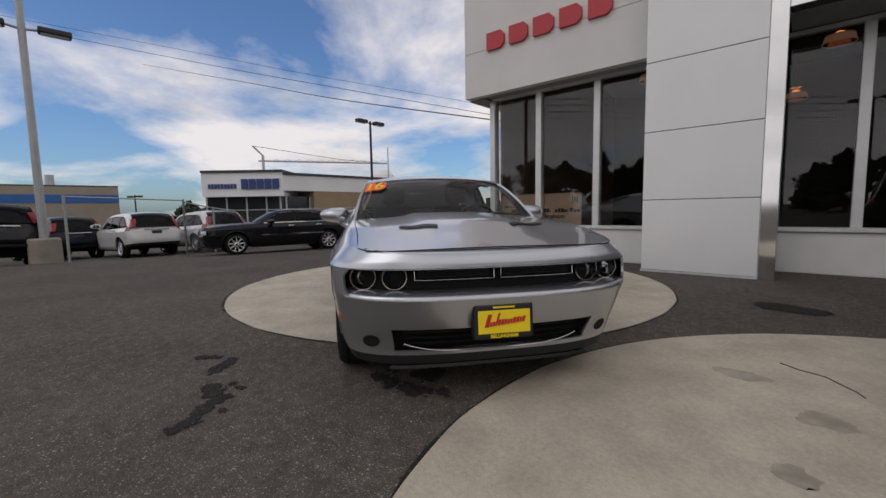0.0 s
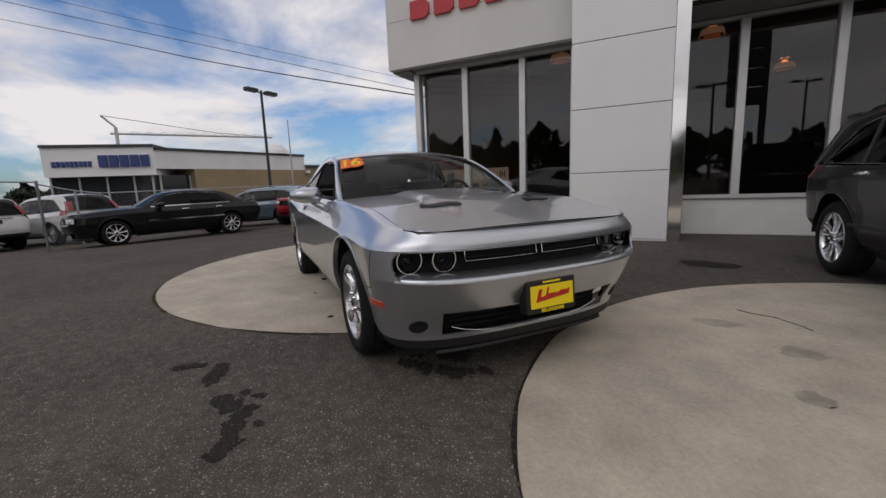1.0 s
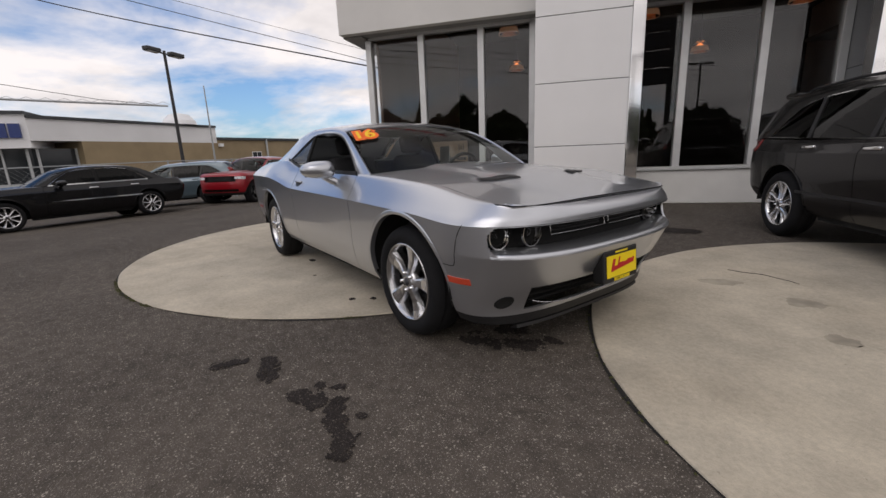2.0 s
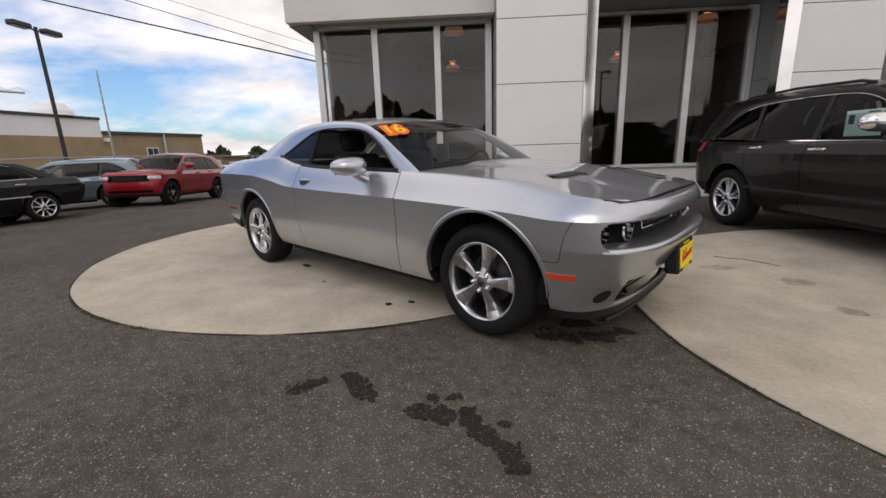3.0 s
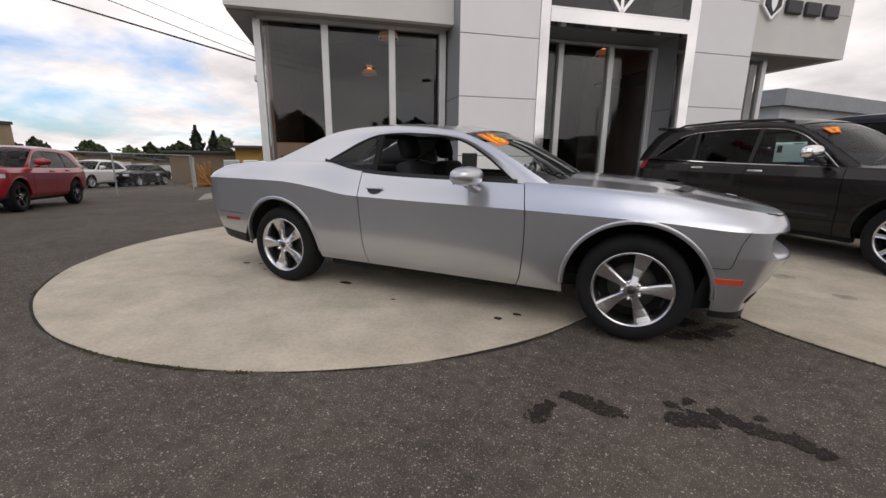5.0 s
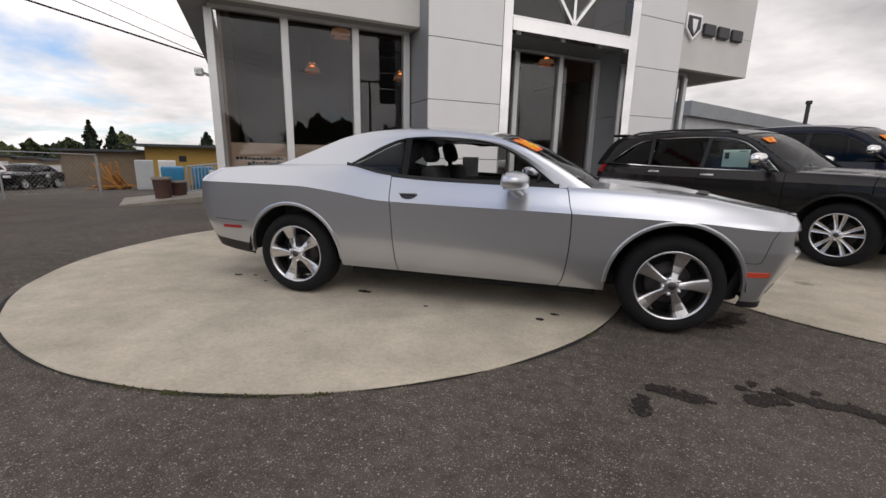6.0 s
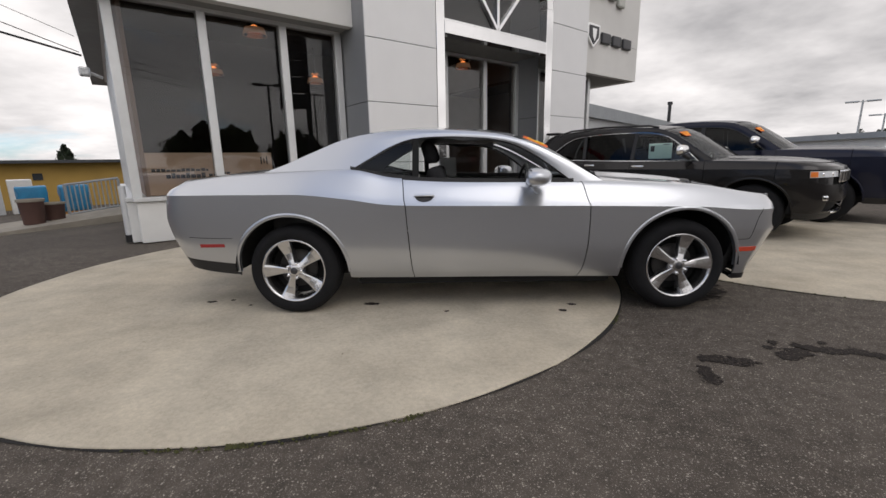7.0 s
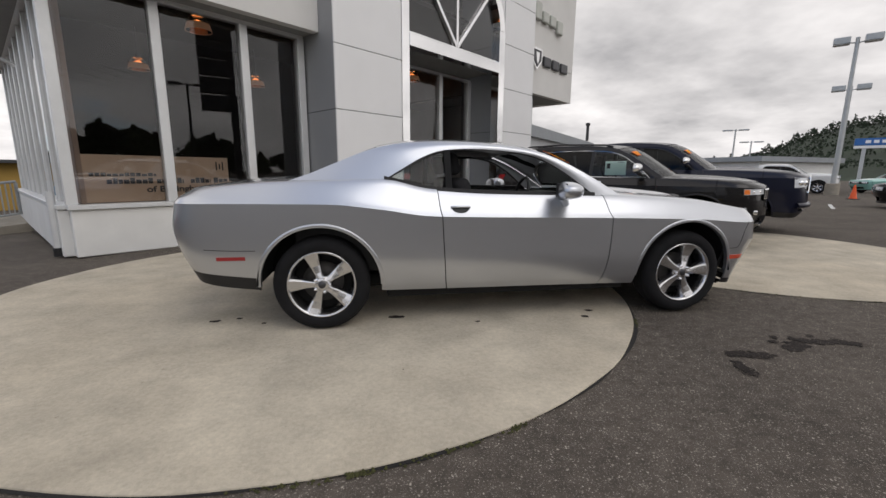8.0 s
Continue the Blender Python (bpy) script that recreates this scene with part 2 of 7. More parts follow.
def B(x0, x1, y0, y1, z0, z1, bevel=0.0, seg=1, m=None):
    return box(bmesh.new(), x0, x1, y0, y1, z0, z1, bevel, seg, m)


def tube(bm, pts, r, seg=10, r1=None, caps=True):
    """A round bar along points; the radius runs from r to r1."""
    pts = [Vector(p) for p in pts]
    r1 = r if r1 is None else r1
    rings = []
    for i, p in enumerate(pts):
        d = (pts[min(i + 1, len(pts) - 1)] - pts[max(i - 1, 0)]).normalized()
        a = d.orthogonal().normalized() if abs(d.z) > 0.95 else d.cross(Vector((0, 0, 1))).normalized()
        b = d.cross(a)
        k = r + (r1 - r) * i / max(1, len(pts) - 1)
        rings.append([bm.verts.new(p + k * (math.cos(t) * a + math.sin(t) * b)) for t in [2 * math.pi * j / seg for j in range(seg)]])
    for u, v in zip(rings, rings[1:]):
        for j in range(seg):
            bm.faces.new((u[j], u[(j + 1) % seg], v[(j + 1) % seg], v[j]))
    if caps:
        bm.faces.new(rings[0][::-1])
        bm.faces.new(rings[-1])
    return bm


def T(pts, r, seg=10, r1=None):
    return tube(bmesh.new(), pts, r, seg, r1)


def lathe(bm, prof, seg=32, axis="z", caps=False):
    """A turned form from (radius, height) pairs."""
    rings = []
    for r, h in prof:
        ring = []
        for j in range(seg):
            t = 2 * math.pi * j / seg
            c, s = r * math.cos(t), r * math.sin(t)
            ring.append(bm.verts.new((c, s, h) if axis == "z" else (c, h, s)))
        rings.append(ring)
    for u, v in zip(rings, rings[1:]):
        for j in range(seg):
            bm.faces.new((u[j], u[(j + 1) % seg], v[(j + 1) % seg], v[j]))
    if caps and prof[0][0] > 1e-4:
        bm.faces.new(rings[0][::-1])
    if caps and prof[-1][0] > 1e-4:
        bm.faces.new(rings[-1])
    bmesh.ops.remove_doubles(bm, verts=bm.verts, dist=1e-5)
    bmesh.ops.recalc_face_normals(bm, faces=bm.faces)
    return bm


def slab(bm, outline, z0, z1, bevel=0.0):
    """An upright prism over a plan outline."""
    f = bm.faces.new([bm.verts.new((x, y, z0)) for x, y in outline])
    ext = bmesh.ops.extrude_face_region(bm, geom=[f])
    vs = [v for v in ext["geom"] if isinstance(v, bmesh.types.BMVert)]
    bmesh.ops.translate(bm, vec=(0, 0, z1 - z0), verts=vs)
    bmesh.ops.recalc_face_normals(bm, faces=bm.faces)
    if bevel:
        top = [e for e in bm.edges if all(abs(v.co.z - z1) < 1e-6 for v in e.verts)]
        bmesh.ops.bevel(bm, geom=top, offset=bevel, segments=2, affect="EDGES", profile=0.5)
    return bm


def plate(bm, outline, thick, m=None):
    """A prism whose outline lies in the x-z plane, its front at y = 0, running back to y = thick."""
    f = bm.faces.new([bm.verts.new((x, 0, z)) for x, z in outline])
    ext = bmesh.ops.extrude_face_region(bm, geom=[f])
    vs = [v for v in ext["geom"] if isinstance(v, bmesh.types.BMVert)]
    bmesh.ops.translate(bm, vec=(0, thick, 0), verts=vs)
    bmesh.ops.recalc_face_normals(bm, faces=bm.faces)
    if m is not None:
        bmesh.ops.transform(bm, matrix=m, verts=bm.verts)
    return bm


# ---- ground ----
def gz(x, y):
    """Height of the yard: flat round the pads, a gentle fall and rise further off."""
    z = -0.029 * max(0.0, -x - 6) - 0.0265 * abs(y) * min(1.0, max(0.0, (-x - 9) / 4))
    return max(-1.5, z)


def make_ground():
    bm = bmesh.new()
    a = [-900, -400, -200, -110, -70] + [-50 + 2.0 * i for i in range(46)] + [45, 60, 80, 120, 200, 400, 900]
    grid = [[bm.verts.new((x, y, gz(x, y))) for y in a] for x in a]
    for i in range(len(a) - 1):
        for j in range(len(a) - 1):
            bm.faces.new((grid[i][j], grid[i + 1][j], grid[i + 1][j + 1], grid[i][j + 1]))
    return tagged(part("ground", bm, ASPHALT, smooth=True), "worn dark asphalt yard with pale stone chips", "asphalt", kind="structure")


make_ground()
DISC, DISC_R = (-3.10, 0.51), 3.035
PAD, PAD_R = (2.95, 1.80), 2.84


def ring_outline(c, r, n=160, wob=0.012, seed=0.0):
    pts = []
    for i in range(n):
        t = 2 * math.pi * i / n
        k = r + wob * noise.noise((math.cos(t) * 6 + seed, math.sin(t) * 6, seed))
        pts.append((c[0] + k * math.cos(t), c[1] + k * math.sin(t)))
    return pts


def make_pads():
    for name, c, r, sd in (("pavement_pad", DISC, DISC_R, 0.0), ("pavement_pad", PAD, PAD_R, 5.0)):
        bm = slab(bmesh.new(), ring_outline(c, r, 160, 0.012, sd), -0.1, 0.012, 0.008)
        ob = tagged(part(name, bm, CONCRETE), "round pale concrete display pad set in the asphalt", "concrete pad", kind="structure")
        bm = bmesh.new()
        o, i2 = ring_outline(c, r + 0.017, 160, 0.022, sd + 3), ring_outline(c, r - 0.01, 160, 0.0, sd)
        for k in range(160):
            q = (k + 1) % 160
            bm.faces.new([bm.verts.new((*p, 0.004)) for p in (i2[k], o[k], o[q], i2[q])])
        bmesh.ops.remove_doubles(bm, verts=bm.verts, dist=1e-5)
        part("joint", bm, SEAL, ob, "dark dirty joint round the pad")


make_pads()

# ---- showroom ----
SHOW = pose(-3.215, 3.888, 0, 0, 0, 38.7)      # x along the front, y into the building
TOP = 7.4


def make_showroom():
    # cladding columns, built of separate panels on a dark backing
    for u0, u1 in ((0.0, 1.58), (5.20, 6.70)):
        col = root("cladding_column", "showroom column clad in pale grey metal panels", "column", SHOW, "cladding columns", "structure")
        part("backing", B(u0 + 0.012, u1 - 0.012, 0.012, 1.45, 0.0, TOP - 0.02), INK, col)
        zs = [0.03, 1.195, 2.297, 3.40, 4.50, 5.60, 6.70, TOP]
        for z0, z1 in zip(zs, zs[1:]):
            part("panel", B(u0, u1, 0.0, 0.03, z0 + 0.006, z1 - 0.006, 0.004), PANEL, col)
        # left returns are a darker grey than the front and right ones
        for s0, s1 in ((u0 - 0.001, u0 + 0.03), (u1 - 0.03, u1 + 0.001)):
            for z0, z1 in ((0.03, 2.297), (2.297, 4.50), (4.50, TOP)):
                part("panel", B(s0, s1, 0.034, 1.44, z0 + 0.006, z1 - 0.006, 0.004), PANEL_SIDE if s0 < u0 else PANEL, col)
        part("base_strip", B(u0 - 0.01, u1 + 0.01, -0.012, 0.03, 0.0, 0.03), ALU, col)
    # portal frame of polished metal
    fr = root("portal_frame", "polished metal frame round the tall showroom entrance", "door frame", SHOW, kind="structure")
    part("jamb", B(1.585, 1.785, -0.02, 0.22, 0.0, 4.75, 0.006), CHROME, fr)
    part("jamb", B(4.955, 5.195, -0.02, 0.22, 0.0, 4.75, 0.006), CHROME, fr)
    part("transom", B(1.79, 4.95, -0.025, 0.22, 3.72, 3.97, 0.006), CHROME, fr)
    cx, rad, spring = 3.37, 1.585, 4.75
    bm = bmesh.new()
    n = 40
    ins, outs = [], []
    for i in range(n + 1):
        t = math.pi * i / n
        c, s = math.cos(t), math.sin(t)
        ins.append((cx + rad * c, spring + 1.25 * s))
        outs.append((cx + (rad + 0.21) * c, spring + 1.45 * s))
    for i in range(n):
        box_pts = [ins[i], outs[i], outs[i + 1], ins[i + 1]]
        v0 = [bm.verts.new((u, -0.02, z)) for u, z in box_pts]
        v1 = [bm.verts.new((u, 0.2, z)) for u, z in box_pts]
        bm.faces.new(v0)
        for k in range(4):
            bm.faces.new((v0[k], v1[k], v1[(k + 1) % 4], v0[(k + 1) % 4]))
    bmesh.ops.remove_doubles(bm, verts=bm.verts, dist=1e-5)
    bmesh.ops.recalc_face_normals(bm, faces=bm.faces)
    part("arch_trim", bm, CHROME, fr)
    # cladding above the arch
    bm = bmesh.new()
    for i in range(n):
        a, b = outs[i], outs[i + 1]
        bm.faces.new([bm.verts.new((u, 0.0, z)) for u, z in (a, b, (b[0], TOP), (a[0], TOP))])
    bmesh.ops.recalc_face_normals(bm, faces=bm.faces)
    part("arch_panel", bm, PANEL, fr)
    aw = root("window_arch", "tall arched window with crossing metal glazing bars above the entrance", "window", SHOW, kind="structure")
    bm = bmesh.new()
    bm.faces.new([bm.verts.new((u, 0.12, z)) for u, z in [(cx - rad, 3.97), (cx + rad, 3.97)] + ins[0:]])
    pane = part("pane", bm, WINDOW, aw)
    pane.visible_shadow = False
    for p0, p1 in (((cx, 4.0), (cx, 6.0)), ((cx, 4.02), (cx - 1.45, 5.75)), ((cx, 4.02), (cx + 1.45, 5.75))):
        d = Vector((p1[0] - p0[0], p1[1] - p0[1]))
        ang = math.atan2(d.y, d.x)
        mm = Matrix.Translation((p0[0], 0.05, p0[1])) @ Matrix.Rotation(-ang, 4, "Y")
        part("glazing_bar", B(0, d.length, 0, 0.1, -0.035, 0.035, 0.004, m=mm), CHROME, aw)
    part("glazing_bar", B(1.79, 4.95, 0.04, 0.14, 3.972, 4.02), CHROME, aw)
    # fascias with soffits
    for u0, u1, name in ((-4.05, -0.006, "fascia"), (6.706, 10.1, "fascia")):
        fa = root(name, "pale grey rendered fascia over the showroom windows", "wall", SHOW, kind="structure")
        joint = 4.62
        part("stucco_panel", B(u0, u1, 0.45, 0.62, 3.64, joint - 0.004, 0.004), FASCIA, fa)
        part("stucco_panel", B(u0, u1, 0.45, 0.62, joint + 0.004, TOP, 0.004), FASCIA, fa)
        part("backing", B(u0 + 0.02, u1 - 0.02, 0.47, 0.64, 3.70, TOP - 0.05), INK, fa)
        part("soffit", B(u0 + 0.005, u1 - 0.205 if u0 > 0 else u1 - 0.005, 0.63, 6.0 if u0 > 0 else 1.2, 3.66, 3.74), SOFFIT, fa)
        e0, e1 = (u0, u0 + 0.2) if u0 < 0 else (u1 - 0.2, u1)
        part("side_panel", B(e0, e1, 0.625, 6.0, 3.64, TOP, 0.004), FASCIA, fa)
    part_soff = root("soffit_side", "dark underside of the roof along the side wall", "soffit", SHOW, kind="structure")
    part("board", B(-4.046, -3.62, 0.63, 9.5, 3.612, 3.634), SOFFIT, part_soff)
    return cx


make_showroom()


def glazed_wall(name, label, us, d, z0, z1, m, bar=0.13, deep=0.08):
    """A window wall: base, sill, posts and single panes along x at depth d."""
    w = root(name, label, "window", m, kind="structure")
    part("base_wall", B(us[0] - 0.03, us[-1] + 0.03, d - 0.10, d + 0.15, 0.0, z0 - 0.05, 0.01), WHITE_WALL, w)
    part("window_sill", B(us[0] - 0.06, us[-1] + 0.06, d - 0.15, d + 0.16, z0 - 0.045, z0 + 0.02, 0.008), ALU, w)
    part("head_bar", B(us[0] - 0.06, us[-1] + 0.06, d - 0.06, d + 0.08, z1 - 0.06, z1), ALU, w)
    for u in us:
        part("mullion", B(u - bar / 2, u + bar / 2, d - deep, d + deep, z0 + 0.022, z1 - 0.062, 0.006), ALU, w)
    for a, b in zip(us, us[1:]):
        bm = bmesh.new()
        bm.faces.new([bm.verts.new((x, d, z)) for x, z in ((a + bar / 2, z0 + 0.02), (b - bar / 2, z0 + 0.02), (b - bar / 2, z1 - 0.06), (a + bar / 2, z1 - 0.06))])
        part("pane", bm, WINDOW, w).visible_shadow = False
    return w


glazed_wall("window_1", "tall dark showroom windows in pale metal posts", [-3.62, -2.42, -1.14, -0.10], 1.0, 0.70, 3.66, SHOW)
glazed_wall("window_2", "dark recessed entrance glazing with slim metal posts", [1.70, 2.66, 3.94, 5.12], 1.15, 0.70, 3.72, SHOW)
glazed_wall("window_3", "dark showroom windows under the second fascia", [6.82, 8.24], 1.0, 0.70, 3.66, SHOW)
SIDE = SHOW @ Matrix.Translation((-3.62, 1.0, 0)) @ Matrix.Rotation(radians(90.3), 4, "Z")
glazed_wall("window_4", "side glazing with close vertical metal posts", [0.12 + 0.95 * i for i in range(9)], 0.0, 0.70, 3.66, SIDE, 0.11, 0.035)


def make_showroom_inside():
    sh = root("wall_showroom", "dark showroom shell behind the windows", "wall", SHOW, kind="structure")
    # back wall and ceiling carry the room's shade in their colour
    part("back_wall", B(-3.5, 8.119, 9.0, 9.2, 0, TOP - 0.4), ROOM_SHADE, sh)
    part("partition", B(-3.50, -3.44, 1.095, 8.99, 0.03, 5.19), PARTITION, sh, "brown plaster partition")
    part("side_wall", B(8.12, 8.3, 1.2, 9.2, 0, TOP - 0.4), WHITE_WALL, sh)
    tagged(part("showroom_floor", B(-3.5, 8.1, 1.16, 9.0, -0.02, 0.02), SHOWFLOOR, m=SHOW), "dark polished showroom floor", "floor", kind="structure")
    tagged(part("ceiling", B(-3.5, 8.1, 1.22, 9.0, 5.2, 5.3), ROOM_SHADE, m=SHOW), "dark showroom ceiling", "ceiling", kind="structure")
    tagged(part("roof", B(-3.9, 10.0, 0.64, 9.6, TOP - 0.3, TOP - 0.1), SOFFIT, m=SHOW), "flat showroom roof", "roof", kind="structure")
    tagged(part("portal_soffit", B(1.79, 4.95, 0.225, 1.5, 3.74, 3.82), SOFFIT, m=SHOW), "dark soffit over the recessed entrance", "soffit", kind="structure")


make_showroom_inside()


# ---- vehicles ----
def paint(name, base, metal=0.0, rough=0.32, flake=0.0, coat=1.0, spec=0.5):
    m = mat(name, base, rough, metal, vary=0.02, scale=3, coat=coat, spec=spec)
    if flake:
        n, l = m.node_tree.nodes, m.node_tree.links
        p = n["Principled BSDF"]
        tc, no, bp = n.new("ShaderNodeTexCoord"), n.new("ShaderNodeTexNoise"), n.new("ShaderNodeBump")
        no.inputs["Scale"].default_value = 900
        l.new(tc.outputs["Object"], no.inputs["Vector"])
        bp.inputs["Strength"].default_value, bp.inputs["Distance"].default_value = flake, 0.001
        l.new(no.outputs["Fac"], bp.inputs["Height"])
        l.new(bp.outputs[0], p.inputs["Normal"])
    return m


SILVER = paint("silver_metallic_paint", (0.54, 0.56, 0.595), 0.86, 0.30, 0.08)
CHARCOAL = paint("dark_grey_metallic_paint", (0.027, 0.026, 0.0265), 0.8, 0.27, coat=0.35, spec=0.2)
NAVY = paint("navy_paint", (0.006, 0.008, 0.022), 0.2, 0.3, coat=0.3, spec=0.25)
RED = paint("red_paint", (0.30, 0.006, 0.014), 0.2, 0.28, coat=0.6)
WHITE = paint("white_paint", (0.72, 0.72, 0.71), 0.0, 0.28)
BLACK = paint("black_paint", (0.004, 0.004, 0.005), 0.0, 0.25, coat=0.45, spec=0.25)
STEEL_BLUE = paint("blue_grey_paint", (0.12, 0.17, 0.20), 0.4, 0.3)
MINT = paint("pale_green_paint", (0.22, 0.45, 0.40), 0.1, 0.3)
RUBBER = mat("tyre_rubber", (0.010, 0.010, 0.011), 0.85, vary=0.25, scale=14, bump=0.25, bump_scale=200, spec=0.25)
TRIM = mat("black_plastic", (0.012, 0.012, 0.013), 0.5, vary=0.15, scale=8)
WELL = mat("wheel_well_liner", (0.008, 0.008, 0.008), 0.95, vary=0.2)
RIM = mat("machined_alloy", (0.66, 0.66, 0.67), 0.24, 1.0, vary=0.05)
RIM_DARK = mat("dark_alloy_pocket", (0.07, 0.07, 0.075), 0.4, 0.7, vary=0.1)
BLACK_RIM = mat("black_alloy", (0.012, 0.012, 0.013), 0.3, 0.4, vary=0.1)
DISC_STEEL = mat("brake_disc", (0.07, 0.066, 0.062), 0.6, 0.6, vary=0.15)
SCREEN = glass("windscreen_glass", (0.66, 0.72, 0.69), 1.24)
TINT = glass("tinted_glass", (0.04, 0.045, 0.045), 1.33)
TINT_LIGHT = glass("quarter_glass", (0.76, 0.80, 0.79), 1.4)
LENS = glass("clear_lens", (0.85, 0.87, 0.88), 1.45)
MARK_RED = mat("red_reflector", (0.30, 0.012, 0.015), 0.3, vary=0.1, coat=0.5)
AMBER = mat("amber_lens", (0.80, 0.20, 0.02), 0.3, vary=0.1, coat=0.5)
LAMP = mat("headlight_reflector", (0.60, 0.62, 0.65), 0.28, 0.35, vary=0.15, scale=25, coat=1.0)
MARK_AMBER = mat("amber_red_reflector", (0.60, 0.07, 0.03), 0.3, vary=0.1, coat=0.5)
TAIL = mat("tail_lamp_red", (0.26, 0.006, 0.008), 0.25, vary=0.1, coat=0.4)
CLOTH = mat("dark_seat_cloth", (0.018, 0.018, 0.02), 0.9, vary=0.2, scale=20, bump=0.3)
STICK_Y = mat("yellow_sticker", (0.95, 0.62, 0.02), 0.6, vary=0.03)
STICK_O = mat("orange_sticker", (0.95, 0.16, 0.01), 0.6, vary=0.03)
PLATE_Y = mat("yellow_plate", (0.95, 0.72, 0.01), 0.45, vary=0.04)
PLATE_R = mat("red_print", (0.55, 0.02, 0.02), 0.5, vary=0.05)
PAPER = mat("pale_green_paper", (0.55, 0.72, 0.66), 0.8, vary=0.06)
WHITE_PAPER = mat("white_paper", (0.75, 0.76, 0.74), 0.8, vary=0.04)


def cv(pts):
    """A smooth curve through (x, value) pairs; a number stands for a constant."""
    if isinstance(pts, (int, float)):
        return lambda x: pts
    pts = sorted(pts)
    xs, ys = [p[0] for p in pts], [p[1] for p in pts]
    d = [(ys[i + 1] - ys[i]) / (xs[i + 1] - xs[i]) for i in range(len(xs) - 1)]
    m = [d[0]] + [0.0 if a * b <= 0 else 2 * a * b / (a + b) for a, b in zip(d, d[1:])] + [d[-1]]

    def f(x):
        if x <= xs[0]:
            return ys[0]
        if x >= xs[-1]:
            return ys[-1]
        i = max(k for k in range(len(xs) - 1) if xs[k] <= x)
        h = xs[i + 1] - xs[i]
        t = (x - xs[i]) / h
        return (2 * t**3 - 3 * t * t + 1) * ys[i] + (t**3 - 2 * t * t + t) * h * m[i] + (3 * t * t - 2 * t**3) * ys[i + 1] + (t**3 - t * t) * h * m[i + 1]
    return f


def chain(pts, n):
    """n + 1 points spaced evenly along a smooth chain."""
    P = [Vector(p) for p in pts]
    fine = []
    for i in range(len(P) - 1):
        a, b, c, d = P[max(i - 1, 0)], P[i], P[i + 1], P[min(i + 2, len(P) - 1)]
        for k in range(12):
            t = k / 12
            fine.append(0.5 * (2 * b + (c - a) * t + (2 * a - 5 * b + 4 * c - d) * t * t + (3 * b - a - 3 * c + d) * t**3))
    fine.append(P[-1])
    cum = [0.0]
    for a, b in zip(fine, fine[1:]):
        cum.append(cum[-1] + (b - a).length)
    out, j = [], 0
    for k in range(n + 1):
        s = cum[-1] * k / n
        while j < len(cum) - 2 and cum[j + 1] < s:
            j += 1
        f = (s - cum[j]) / max(1e-9, cum[j + 1] - cum[j])
        out.append(fine[j].lerp(fine[j + 1], min(1, f)))
    return out


class Shell:
    """The lower body as one surface: c runs from the tail's middle (-1) along the side (0..1) to the nose's middle (2); v runs up the key rows."""

    def __init__(self, s):
        self.s = s
        self.W = cv(s["W"])
        self.rows = [(cv(r["z"]), cv(r["di"]), r["df"], r["dr"], r.get("n", s["n"])) for r in s["rows"]]
        self.crease, self.nose_crease = s["crease"], s["crease"] + s.get("nose_crease", ())

    def key(self, r, c):
        s = self.s
        z, di, df, dr, n = self.rows[r]
        a, b = s["x0r"], s["x0f"]
        if 0 <= c <= 1:
            x = a + (b - a) * c
            return Vector((x, self.W(x) - di(x), z(x)))
        if c > 1:
            t, x0, xe = (c - 1) * math.pi / 2, b, s["xF"] - df
        else:
            t, x0, xe, n = -c * math.pi / 2, a, s["xR"] + dr, n * s.get("rear_n", 1.0)
        x = x0 + (xe - x0) * max(0.0, math.sin(t)) ** (2 / n)
        y = (self.W(x0) - di(x0)) * max(0.0, math.cos(t)) ** (2 / n)
        return Vector((x, y, z(x)))

    def at(self, c, v):
        n = len(self.rows) - 1
        i = min(int(v), n - 1)
        t = v - i
        b, d = self.key(i, c), self.key(i + 1, c)
        cr = self.nose_crease if c > 1 else self.crease
        a = 2 * b - d if i == 0 or i in cr else self.key(i - 1, c)
        e = 2 * d - b if i + 1 == n or i + 1 in cr else self.key(i + 2, c)
        return 0.5 * (2 * b + (d - a) * t + (2 * a - 5 * b + 4 * d - e) * t * t + (3 * b - a - 3 * d + e) * t**3)

    def cx(self, x):
        return (x - self.s["x0r"]) / (self.s["x0f"] - self.s["x0r"])

    def side(self, x, z):
        """Half width at a place of the side."""
        lo, hi = 0.0, len(self.rows) - 1.0
        for _ in range(20):
            m = (lo + hi) / 2
            c = self.cx(x)
            if c > 1 or c < 0:
                a, b = (1.0, 2.0) if c > 1 else (0.0, -1.0)
                for _ in range(16):
                    k = (a + b) / 2
                    if (self.at(k, m).x < x) == (b > a):
                        a = k
                    else:
                        b = k
                c = a
            p = self.at(c, m)
            lo, hi = (m, hi) if p.z < z else (lo, m)
        return p.y

    def nose(self, y, z, tail=False):
        """How far the nose (or tail) reaches at a place of the front."""
        lo, hi, y = 0.0, len(self.rows) - 1.0, abs(y)
        p = None
        for _ in range(18):
            m = (lo + hi) / 2
            a, b = (0.0, -1.0) if tail else (1.0, 2.0)
            for _ in range(16):
                k = (a + b) / 2
                if self.at(k, m).y > y:
                    a = k
                else:
                    b = k
            p = self.at(a, m)
            lo, hi = (m, hi) if p.z < z else (lo, m)
        return p.x


